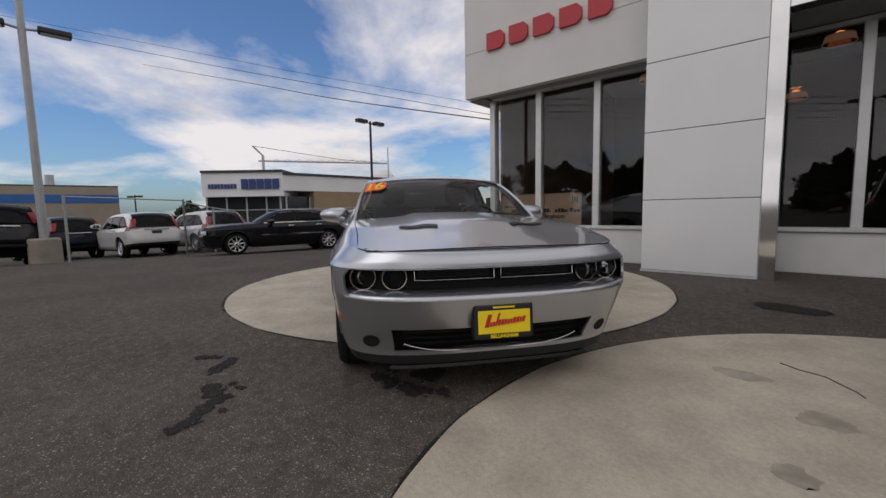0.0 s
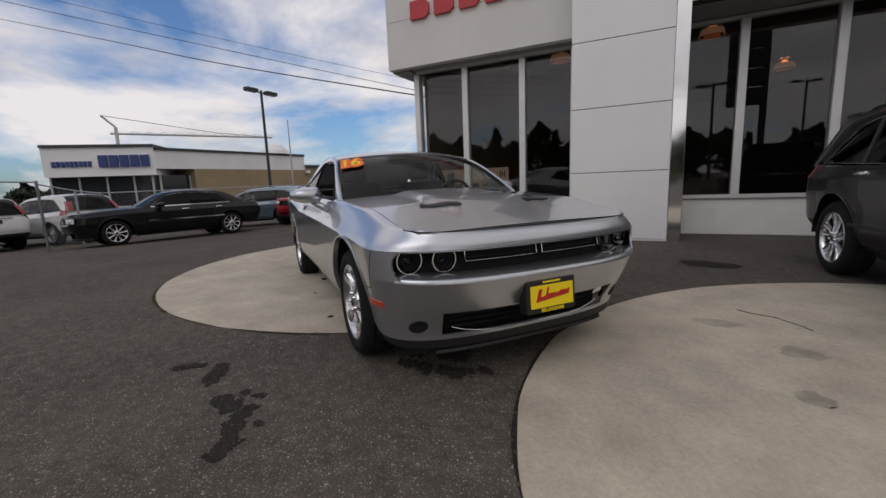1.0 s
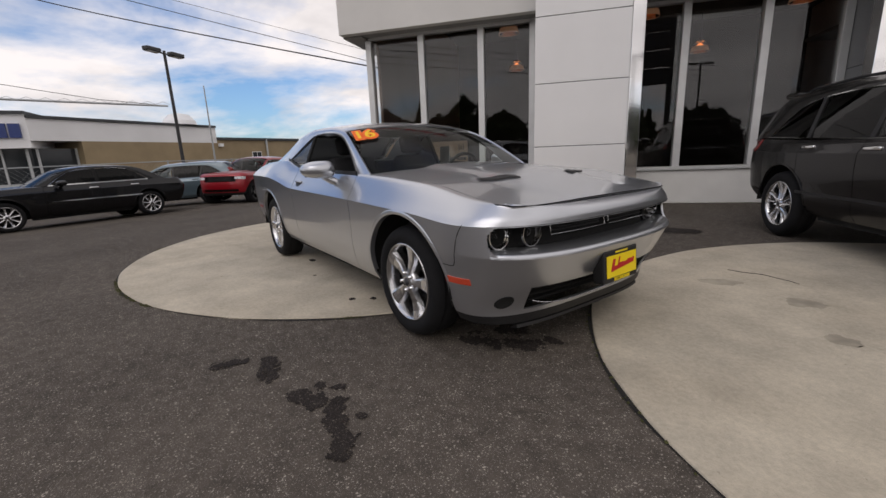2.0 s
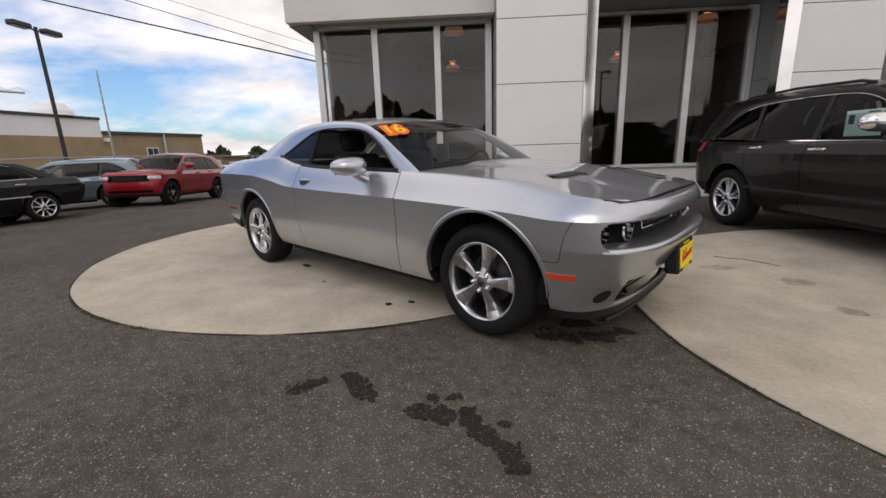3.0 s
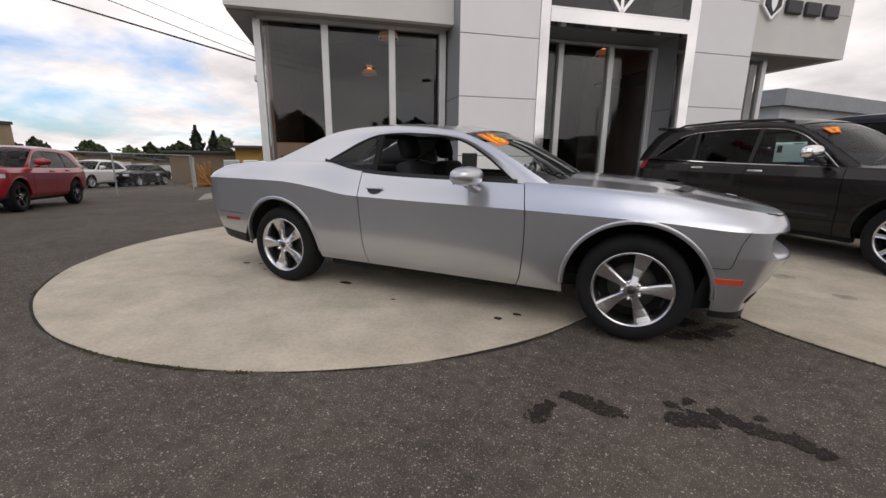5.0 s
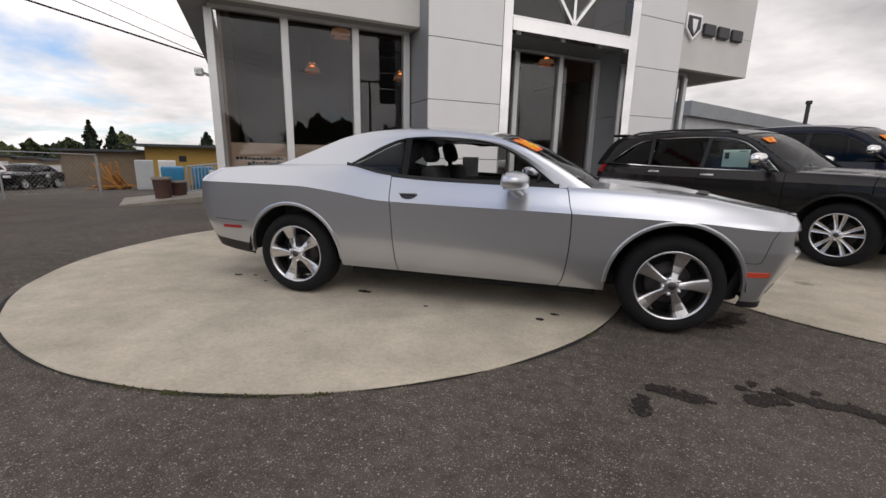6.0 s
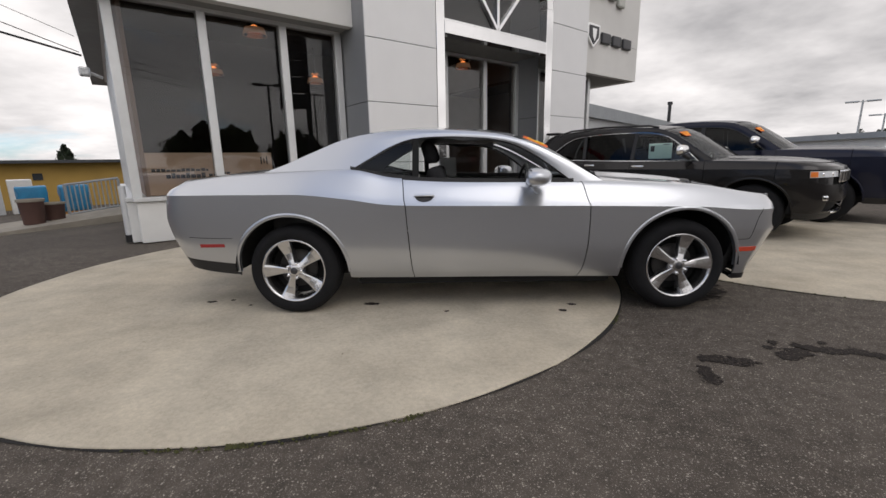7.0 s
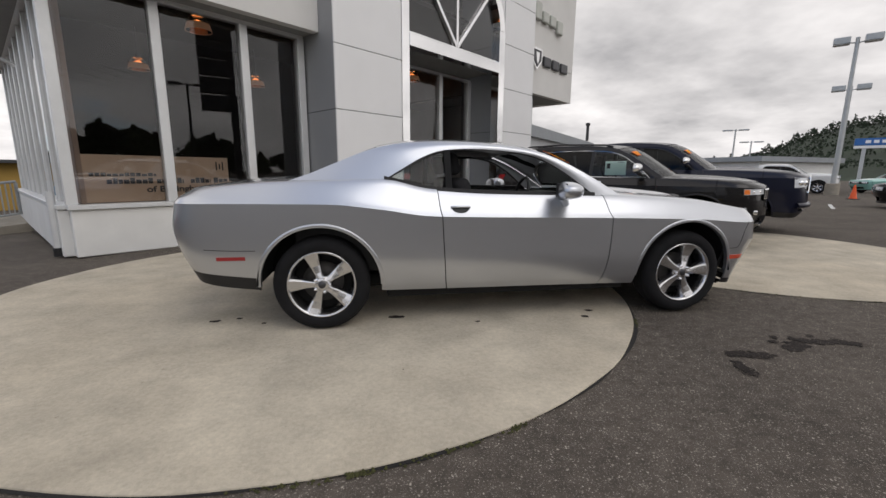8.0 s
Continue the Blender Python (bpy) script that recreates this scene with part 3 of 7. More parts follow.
def grid_bm(pts, flip, skip=None, arches=()):
    """Mesh from rows of points; faces inside a wheel arch are cut away along its circle."""
    bm = bmesh.new()
    gv = [[bm.verts.new(p) for p in row] for row in pts]

    def inside(p):
        for x, z, r in arches:
            if (p.x - x) ** 2 + (p.z - z) ** 2 < r * r or (abs(p.x - x) < r and p.z < z):
                return (x, z, r)
        return None
    hit = {v: inside(v.co) for row in gv for v in row} if arches else {}
    for i in range(len(gv) - 1):
        for j in range(len(gv[0]) - 1):
            q = (gv[i][j], gv[i + 1][j], gv[i + 1][j + 1], gv[i][j + 1])
            if skip and skip(i, j):
                continue
            if arches and all(hit[v] for v in q):
                continue
            bm.faces.new(q if not flip else q[::-1])
    for v, h in hit.items():
        if h and v.link_faces:
            x, z, r = h
            d = Vector((v.co.x - x, v.co.z - z))
            if v.co.z < z:
                v.co.x = x + math.copysign(r, d.x)
            else:
                d = d.normalized() * r
                v.co.x, v.co.z = x + d.x, z + d.y
    bmesh.ops.delete(bm, geom=[v for v in bm.verts if not v.link_faces], context="VERTS")
    bmesh.ops.remove_doubles(bm, verts=bm.verts, dist=1e-5)
    bmesh.ops.dissolve_degenerate(bm, edges=bm.edges, dist=1e-5)
    return bm


def outward(bm, mid):
    bm.normal_update()
    s = sum(f.normal.dot(f.calc_center_median() - Vector(mid)) * f.calc_area() for f in bm.faces)
    if s < 0:
        bmesh.ops.reverse_faces(bm, faces=bm.faces)
    return bm


def thick(ob, t=0.012):
    mod = ob.modifiers.new("thickness", "SOLIDIFY")
    mod.thickness, mod.offset, mod.use_rim = t, -1, True
    return ob


def lin(a, b, n):
    return [a + (b - a) * i / n for i in range(n + 1)]


def wheel_meshes(key, r, rim, width, style, spokes, finish):
    """Tyre, rim, spokes and brake disc as meshes; the axle runs along y and the outer face looks to -y."""
    w = width / 2
    out = []
    bm = lathe(bmesh.new(), [(rim - 0.004, -w + 0.012), (rim + 0.012, -w - 0.002), (rim + (r - rim) * 0.35, -w - 0.012), (rim + (r - rim) * 0.7, -w - 0.006), (r - 0.012, -w + 0.018),
                             (r - 0.002, -w + 0.045), (r, -0.06), (r - 0.006, -0.056), (r - 0.006, -0.048), (r, -0.044), (r, 0.044), (r - 0.006, 0.048), (r - 0.006, 0.056), (r, 0.06), (r - 0.002, w - 0.045), (r - 0.012, w - 0.018), (rim + 0.02, w), (rim - 0.004, w - 0.01), (rim - 0.004, -w + 0.012)], 56, "y")
    out.append(("tyre", bm, RUBBER, True))
    bm = lathe(bmesh.new(), [(rim - 0.002, -w + 0.02), (rim + 0.006, -w + 0.002), (rim - 0.004, -w - 0.002), (rim - 0.014, -w + 0.012), (rim - 0.022, -w + 0.05), (rim - 0.03, w - 0.02), (rim - 0.004, w - 0.01)], 56, "y")
    out.append(("rim", bm, finish, True))
    bm = lathe(bmesh.new(), [(0.05, -w + 0.115), (rim * 0.62, -w + 0.115), (rim * 0.62, -w + 0.13), (0.05, -w + 0.13)], 32, "y")
    out.append(("brake_disc", bm, DISC_STEEL, True))
    bm = lathe(bmesh.new(), [(0.0, -w + 0.15), (rim - 0.03, -w + 0.15), (rim - 0.03, -w + 0.16), (0.0, -w + 0.16)], 32, "y")
    out.append(("backing_plate", bm, WELL, False))
    bm = lathe(bmesh.new(), [(0.0, -w + 0.004), (0.03, -w + 0.006), (0.055, -w + 0.012), (0.072, -w + 0.03), (0.075, -w + 0.06)], 24, "y")
    out.append(("hub", bm, finish, True))
    bm = lathe(bmesh.new(), [(0.0, -w - 0.002), (0.024, -w + 0.0), (0.03, -w + 0.01)], 20, "y")
    out.append(("hub_cap", bm, RIM_DARK, True))
    for k in range(spokes):
        a = 2 * math.pi * k / spokes + math.pi / 2
        if style == "pair":
            a = 4 * math.pi * (k // 2) / spokes + math.pi / 2 + (0.21 if k % 2 else -0.21)
        wid = {"wide": ((0.045, 0.030), (0.09, 0.034), (0.14, 0.042), (0.19, 0.055), (rim - 0.008, 0.064)), "blade": ((0.045, 0.024), (0.09, 0.030), (0.14, 0.041), (0.19, 0.053), (rim - 0.006, 0.063)), "pair": ((0.05, 0.018), (0.12, 0.020), (0.18, 0.025), (rim - 0.008, 0.030)), "thin": ((0.05, 0.020), (0.12, 0.020), (0.18, 0.023), (rim - 0.008, 0.028))}[style]
        bm = bmesh.new()
        rows = []
        for i, (rr, h) in enumerate(wid):
            d = -w + 0.012 + 0.018 * math.sin(math.pi * min(1, (rr - 0.05) / (rim - 0.05))) - 0.006 * i / 4
            sect = [(-h, d + 0.055), (-h, d + 0.018), (-h * 0.78, d), (-h * 0.10, d + 0.006), (0, d + 0.016), (h * 0.10, d + 0.006), (h * 0.78, d), (h, d + 0.018), (h, d + 0.055)]
            if style == "blade":
                d -= 0.004
                sect = [(-h, d + 0.075), (-h, d + 0.026), (-h * 0.82, d + 0.004), (-h * 0.55, d - 0.001), (0, d), (h * 0.55, d + 0.003), (h * 0.80, d + 0.007), (h, d + 0.036), (h, d + 0.075)]
            rows.append([bm.verts.new((rr * math.cos(a) - t * math.sin(a), y, rr * math.sin(a) + t * math.cos(a))) for t, y in sect])
        for p, q in zip(rows, rows[1:]):
            for j in range(8):
                bm.faces.new((p[j], q[j], q[j + 1], p[j + 1]))
        bmesh.ops.recalc_face_normals(bm, faces=bm.faces)
        out.append(("spoke", bm, finish, False))
    for k in range(5):
        a = 2 * math.pi * (k + 0.5) / 5 + math.pi / 2
        bm = lathe(bmesh.new(), [(0.0, -w - 0.006), (0.010, -w - 0.004), (0.013, -w + 0.02)], 8, "y")
        bmesh.ops.translate(bm, vec=(0.057 * math.cos(a), 0, 0.057 * math.sin(a)), verts=bm.verts)
        out.append(("lug_nut", bm, CHROME, True))
    return out


WHEELS = {}


def add_wheel(car, key, x, y, spec):
    """A wheel with its parts under the car, the right way out."""
    r = spec["r"]
    if key not in WHEELS:
        ms = []
        for nm, bm, mt, sm in wheel_meshes(key, r, spec["rim"], spec["width"], spec["style"], spec["spokes"], spec["finish"]):
            me = bpy.data.meshes.new(nm)
            bm.normal_update()
            bm.to_mesh(me)
            bm.free()
            me.materials.append(mt)
            if sm:
                me.shade_smooth()
            ms.append((nm, me))
        WHEELS[key] = ms
    tyre = new("wheel", WHEELS[key][0][1])
    tyre.parent = car
    tyre.matrix_basis = pose(x, y, r, 0, spec.get("turn", (0, 0))[0 if x > -1 else 1] * (1 if y < 0 else -1), 0 if y < 0 else 180)
    tyre["label"] = "black tyre on an alloy rim"
    for nm, me in WHEELS[key][1:]:
        o = new(nm, me)
        o.parent = tyre
    return tyre


def build_car(name, label, s, m, category="car", group=""):
    """A vehicle from its spec: lower body panels, canopy, glazing, wheels, lamps, mirrors and cabin."""
    car = root(name, label, category, m, group)
    sh = Shell(s)
    nrow = len(sh.rows) - 1
    body, rz = s["paint"], s["wheel"]["r"]
    arches = [(0.0, rz, s["arch"]), (-s["wb"], rz, s.get("arch_r", s["arch"]))]
    mid = (-s["wb"] / 2, 0, 0.5)
    res = s.get("res", 1.0)

    def panel(pname, c0, c1, v0, v1, material=body, skipf=None, lab="", both=True, warp=None, gap=0.0035):
        cs = sorted(set(lin(c0, c1, max(4, int((c1 - c0) * 44 * res))) + [k for k in s.get("c_extra", ()) if c0 < k < c1]))
        vs = sorted(set(lin(v0, v1, max(2, int((v1 - v0) * 5 * res))) + [k for k in range(nrow + 1) if v0 < k < v1] + [k for k in s.get("v_extra", ()) if v0 < k < v1]))
        span = s["x0f"] - s["x0r"]
        obs = []
        for sgn in (-1, 1) if both else (-1,):
            pts = []
            for i, c in enumerate(cs):
                cc = c + (gap / span if i == 0 and 0 < c < 1 else -gap / span if i == len(cs) - 1 and 0 < c < 1 else 0)
                row = []
                for v in vs:
                    w = warp(c, v) / span if warp else 0
                    p = sh.at(cc + w if 0 < c < 1 else cc, v)
                    row.append(Vector((p.x, sgn * p.y, p.z)))
                pts.append(row)
            sk = (lambda i, j: skipf((cs[i] + cs[i + 1]) / 2, (vs[j] + vs[j + 1]) / 2)) if skipf else None
            bm = outward(grid_bm(pts, False, sk, arches), mid)
            if len(bm.faces):
                obs.append(thick(part(pname, bm, material, car, lab, smooth=True, sharp=0.35)))
        return obs

    def seam(c, v):
        """Door edges bow a little along their height."""
        x = s["x0r"] + (s["x0f"] - s["x0r"]) * c
        k = 0.0
        for xs, amp in s.get("bows", ()):
            k += amp * math.exp(-((x - xs) / 0.14) ** 2) * ((v / s["belt"]) - 0.55) ** 2 * -4
        for xs, amp in s.get("leans", ()):
            k += amp * math.exp(-((x - xs) / 0.14) ** 2) * (v / s["belt"] - 0.5)
        return k

    C = sh.cx
    vb = s["belt"]
    # nose, fenders, doors, quarters, tail
    cf, cg = C(s["seam_nose"]), s.get("grille_c", 1.45)
    g0, g1 = s["grille_v"]
    iv = s.get("intake_v")

    def nose_skip(c, v):
        if c > cg and g0 < v < g1:
            if s.get("round_grille"):
                k = min(1.0, (c - cg) / 0.08)
                half = (g1 - g0) / 2 * math.sqrt(max(0.0, 1 - (1 - k) ** 2))
                return abs(v - (g0 + g1) / 2) < max(half, 0.12)
            return True
        return bool(iv) and c > s["intake_c"] and iv[0] < v < iv[1]
    top_f = s["fender_top"]
    lower = s.get("nose_split", 0.0)
    nv, cn = s.get("nose_v", 0.0), s.get("nose_c", cf)
    panel("front_bumper", cf, 2.0, lower, top_f, body, lambda c, v: nose_skip(c, v) or (c < cn and v > nv))
    # black valance; on the coupe it also paints the shade under the bumper
    if lower:
        panel("front_valance", cf, 2.0, 0.0, lower, TRIM, nose_skip)
    ds = s["doors"]
    panel("fender", C(ds[0]), cn, 0, top_f, body, lambda c, v: c > cf and v < nv, warp=seam)
    for a, b in zip(ds, ds[1:]):
        panel("door", C(b), C(a), 0, vb, body, warp=seam)
    cr = C(s["seam_tail"])
    tv = s.get("tail_v", 9.0)
    panel("quarter_panel", cr if tv > 8 else -1.0, C(ds[-1]), 0, s["quarter_top"], body, lambda c, v: c < cr and v < tv, warp=seam)
    panel("rear_bumper", -1.0, cr, s.get("tail_split", 0.0), min(tv, s["quarter_top"]), body)
    if s.get("tail_split"):
        panel("rear_valance", -1.0, cr, 0.0, s["tail_split"], TRIM)
    # black strips behind openings
    for sgn in (-1, 1):
        pts = [[Vector((p.x - s.get("recess", 0.07), sgn * p.y * 0.97, p.z)) for p in (sh.at(c, v) for v in lin(max(0.2, (iv or (g0,))[0] - 0.35), min(g1 + 0.1, nrow), 10))] for c in lin(1.15, 2.0, 18)]
        part("grille_backing", outward(grid_bm(pts, False), mid), WELL, car, "black recessed grille panel", smooth=True)
    # floor, wheel wells, and near-black sill strips that stand in for underbody shade
    x1, x2 = -s["arch"] - 0.04, -s["wb"] + s.get("arch_r", s["arch"]) + 0.04
    zs0 = s["rows"][0]
    zb = cv(zs0["z"])
    for sgn in (-1, 1):
        bm = B(x2, x1, sgn * (sh.W(-1.4) - 0.20) - 0.05, sgn * (sh.W(-1.4) - 0.20) + 0.05, zb(-1.4) - 0.07, zb(-1.4) + 0.03, 0.02, 2)
        part("side_skirt", bm, WELL, car)
    part("floor_pan", B(s["xR"] + 0.75, s["xF"] - 0.3, -0.62, 0.62, zb(-1.4) - 0.03, zb(-1.4) + 0.12, 0.03), WELL, car)
    for ax, az, ar in arches:
        for sgn in (-1, 1):
            bm = bmesh.new()
            ring = [(ax + (ar + 0.01) * math.cos(t), az + (ar + 0.01) * math.sin(t)) for t in lin(0.0, math.pi, 26)]
            yo, yi = sgn * (sh.side(ax + ar * 0.7, az + ar * 0.8) - 0.03), sgn * 0.42
            a = [bm.verts.new((x, yo, z)) for x, z in ring]
            b = [bm.verts.new((x, yi, z)) for x, z in ring]
            for k in range(26):
                bm.faces.new((a[k], a[k + 1], b[k + 1], b[k]))
            bm.faces.new(b)
            part("wheel_well", bm, WELL, car)
            # rolled lip round the opening
            bm = bmesh.new()
            prev = None
            for t in lin(-0.02, math.pi + 0.02, 40):
                q = []
                for rr, dy in ((ar - 0.010, -0.030), (ar - 0.008, 0.002), (ar + 0.008, 0.008), (ar + 0.020, 0.001)):
                    x, z = ax + rr * math.cos(t), az + rr * math.sin(t)
                    q.append(bm.verts.new((x, sgn * (sh.side(x, max(z, zb(x) + 0.02)) + dy), z)))
                if prev:
                    for k in range(3):
                        bm.faces.new((prev[k], q[k], q[k + 1], prev[k + 1]))
                prev = q
            bmesh.ops.recalc_face_normals(bm, faces=bm.faces)
            part("arch_lip", outward(bm, (ax, 0, az)), s.get("lip", body), car, smooth=True)
    # hood and deck
    if s.get("hood"):
        h = s["hood"]
        z7, w7 = sh.rows[top_f][0], sh.rows[top_f][1]
        xc = h["cowl"]
        crown, bulge = h["crown"], h["bulge"]
        ymax = sh.W(s["x0f"]) - w7(s["x0f"]) - 0.005

        def front_x(q):
            a, b = 1.0, 2.0
            for _ in range(18):
                k = (a + b) / 2
                a, b = (k, b) if sh.key(top_f, k).y > q * ymax * 0.985 else (a, k)
            return sh.key(top_f, a).x - 0.006
        pts = []
        for u in lin(0, 1, 26):
            row = []
            for q in lin(-1, 1, 32):
                x = (xc - h["bow"] * q * q) * (1 - u) + front_x(abs(q)) * u
                Y = sh.W(min(x, s["x0f"])) - w7(min(x, s["x0f"])) - 0.005
                y = q * Y
                e = abs(y)
                st = min(1, max(0, (h["dome"] + 0.06 - e) / 0.12))
                z = z7(x) + crown * (1 - q * q) * (1 - 0.6 * u) + bulge * st * st * (3 - 2 * st) * (1 - u**3)
                row.append(Vector((x, y, z)))
            pts.append(row)
        if name == "silver_coupe":
            for line in (pts[-1], [r[0] for r in pts], [r[-1] for r in pts]):
                part("hood_gap", T([tuple(v - Vector((0, 0, 0.0035))) for v in line], 0.0032, 6), WELL, car, "dark gap round the hood")
        thick(part("hood", outward(grid_bm(pts, False), (mid[0], 0, 0)), body, car, smooth=True))
        pts = [[Vector((xc - h["bow"] * q * q - 0.01 - 0.16 * u, q * (sh.W(xc) - w7(xc)) * 0.98, z7(xc) - 0.012 + crown * (1 - q * q) * 0.8)) for q in lin(-1, 1, 16)] for u in lin(0, 1, 3)]
        part("cowl", outward(grid_bm(pts, False), (mid[0], 0, 0)), TRIM, car, smooth=True)
        for sgn in (-1, 1):
            part("wiper", T([(xc - 0.1, sgn * 0.05 + 0.25, z7(xc) + crown * 0.8 + 0.012), (xc - 0.13, sgn * 0.05 - 0.1, z7(xc) + crown * 0.9 + 0.016), (xc - 0.2, sgn * 0.05 - 0.42, z7(xc) + crown * 0.9 + 0.02)], 0.008, 6), TRIM, car)
    if s.get("deck"):
        d = s["deck"]
        rq = s["quarter_top"]
        z7, w7 = sh.rows[rq][0], sh.rows[rq][1]
        xa, xe = d["front"], s["xR"] + sh.rows[rq][3]
        pts = []
        for u in lin(0, 1, 14):
            row = []
            for q in lin(-1, 1, 20):
                x = (xa + d["bow"] * q * q) * (1 - u) + (xe + 0.03 * q * q) * u
                xx = max(x, s["x0r"])
                row.append(Vector((x, q * (sh.W(xx) - w7(xx)) * (1 - max(0, s["x0r"] - x) * 0.12), z7(x) + d["crown"] * (1 - q * q))))
            pts.append(row)
        thick(part("trunk_lid", outward(grid_bm(pts, False), (mid[0], 0, 0)), body, car, smooth=True))
    # canopy: one ruled and crowned surface along the roof rails
    O = chain(s["O"], 60)
    bow, crown = cv(s["bow"]), cv(s["crown"])
    xa, xb = s["roof_x"]

    def cross(p, q):
        return Vector((p.x + bow(p.x) * (1 - q * q), q * abs(p.y), p.z + crown(p.x) * (1 - abs(q) ** 2.4)))

    def canopy(pname, lo, hi, material, pull=0.0, inset=1.0, solid=True):
        sel = [p for p in O if lo <= p.x <= hi]
        pts = [[cross(p, q * inset) - Vector((0, 0, pull)) for q in lin(-1, 1, 24)] for p in sel]
        ob = part(pname, outward(grid_bm(pts, False), (mid[0], 0, 0.6)), material, car, smooth=True)
        return thick(ob) if solid else ob
    step = (O[0] - O[1]).length
    canopy("roof", xb - 0.001, xa + 0.001, s.get("roof_paint", body))
    ws = canopy("windscreen", xa - step * 1.2, O[0].x + 0.01, SCREEN, 0.008, 0.97, False)
    ws.visible_shadow = False
    rw = canopy("rear_window", O[-1].x - 0.01, xb + step * 1.2, s.get("back_glass", TINT), 0.008, 0.93, False)
    rw.visible_shadow = False
    if s.get("tailgate"):
        canopy("tailgate", O[-1].x - 0.01, s["tailgate"], body, 0.0, 1.0)
    # side frames, black edging and side glass
    I = chain(s["I"], 60)
    for sgn in (-1, 1):
        f = lambda p: Vector((p.x, sgn * abs(p.y), p.z))
        pts = [[f(o.lerp(i, t)) + Vector((0, sgn * 0.012 * math.sin(math.pi * t), 0)) for t in lin(0, 1, 4)] for o, i in zip(O, I)]
        thick(part("side_frame", outward(grid_bm(pts, False), (mid[0], 0, 1.0)), body, car, smooth=True), 0.02)
        cen = sum(I, Vector()) / len(I)
        base = chain(s["sill"], 60)
        tr = s.get("edge", 0.022)
        pts = [[f(i) + Vector((0, sgn * 0.004, 0)), f(i.lerp(cen, tr / max(0.05, (cen - i).length))) - Vector((0, sgn * 0.004, 0))] for i in I]
        thick(part("window_edging", outward(grid_bm(pts, False), (mid[0], 0, 1.0)), s.get("edging", TRIM), car), 0.006 if s.get("edging", TRIM) is CHROME else 0.015)
        pts = [[f(p) + Vector((0, sgn * 0.010, -0.004)), f(p) + Vector((0, sgn * 0.004, tr))] for p in base]
        thick(part("window_edging", outward(grid_bm(pts, False), (mid[0], 0, 1.0)), s.get("edging", TRIM), car), 0.006 if s.get("edging", TRIM) is CHROME else 0.015)
        ytop = cv([(p.x, p.z) for p in sorted(I, key=lambda p: p.x) if p.x < 90][::3])
        yout = cv([(p.x, abs(p.y)) for p in sorted(I, key=lambda p: p.x)][::3])
        zlow = cv([(p.x, p.z) for p in sorted(base, key=lambda p: p.x)][::3])
        ylow = cv([(p.x, abs(p.y)) for p in sorted(base, key=lambda p: p.x)][::3])
        for x0, x1, mt, gname in s["panes"]:
            pts = []
            for x in lin(x0, x1, 14):
                col = []
                for t in lin(0, 1, 6):
                    z0, z1 = zlow(x), max(ytop(x), zlow(x) + 0.004)
                    y = (ylow(x) * (1 - t) + yout(x) * t) - 0.012 + 0.012 * math.sin(math.pi * t)
                    col.append(Vector((x, sgn * y, z0 + (z1 - z0) * t)))
                pts.append(col)
            ob = part(gname, outward(grid_bm(pts, False), (mid[0], 0, 1.0)), mt, car, smooth=True)
            ob.visible_shadow = False
        for x0, lean, wd in s["posts"]:
            pts = []
            for t in lin(0, 1, 6):
                x = x0 + lean * t
                z0, z1 = zlow(x), ytop(x)
                y = (ylow(x) * (1 - t) + yout(x) * t)
                pts.append([Vector((x + k * wd / 2, sgn * (y + 0.002), z0 + (z1 - z0) * t)) for k in (-1, 1)])
            thick(part("pillar", outward(grid_bm(pts, False), (mid[0], 0, 1.0)), s.get("post_paint", TRIM), car), 0.02)
    # wheels
    ws = s["wheel"]
    key = name + str(ws["spokes"]) + ws["finish"].name + str(ws["r"])
    for ax in (0.0, -s["wb"]):
        for sgn in (-1, 1):
            add_wheel(car, key, ax, sgn * (s["track"]), ws)
    # mirrors
    if s.get("mirror"):
        mx, my, mz = s["mirror"]
        for sgn in (-1, 1):
            bm = bmesh.new()
            bmesh.ops.create_uvsphere(bm, u_segments=20, v_segments=12, radius=1)
            for v in bm.verts:
                x, y, z = v.co
                v.co = Vector((0.095 * x * (1.0 if x > 0 else 0.45), 0.135 * math.copysign(abs(y) ** 0.75, y), 0.068 * math.copysign(abs(z) ** 0.7, z) * (1 + 0.2 * y * (1 if sgn < 0 else -1))))
            bmesh.ops.transform(bm, matrix=Matrix.Translation((mx, sgn * my, mz)) @ Matrix.Rotation(sgn * radians(s.get("mirror_sweep", 0)), 4, "Z") @ Matrix.Diagonal((s.get("mirror_deep", 1.0), s.get("mirror_big", 1.0), s.get("mirror_big", 1.0), 1)), verts=bm.verts)
            mir = part("wing_mirror", bm, s.get("mirror_paint", body), car, smooth=True)
            part("mirror_stalk", T([(mx - 0.0, sgn * (my - 0.05), mz - 0.05), (mx + 0.035, sgn * (my - 0.09), mz - 0.085), (mx + 0.075, sgn * (my - 0.15), mz - 0.12)], 0.034, 8, 0.028), s.get("stalk_paint", body), mir, smooth=True)
            part("mirror_glass", B(mx - 0.042, mx - 0.034, sgn * my - 0.095, sgn * my + 0.095, mz - 0.055, mz + 0.055, 0.003), RIM_DARK, mir)
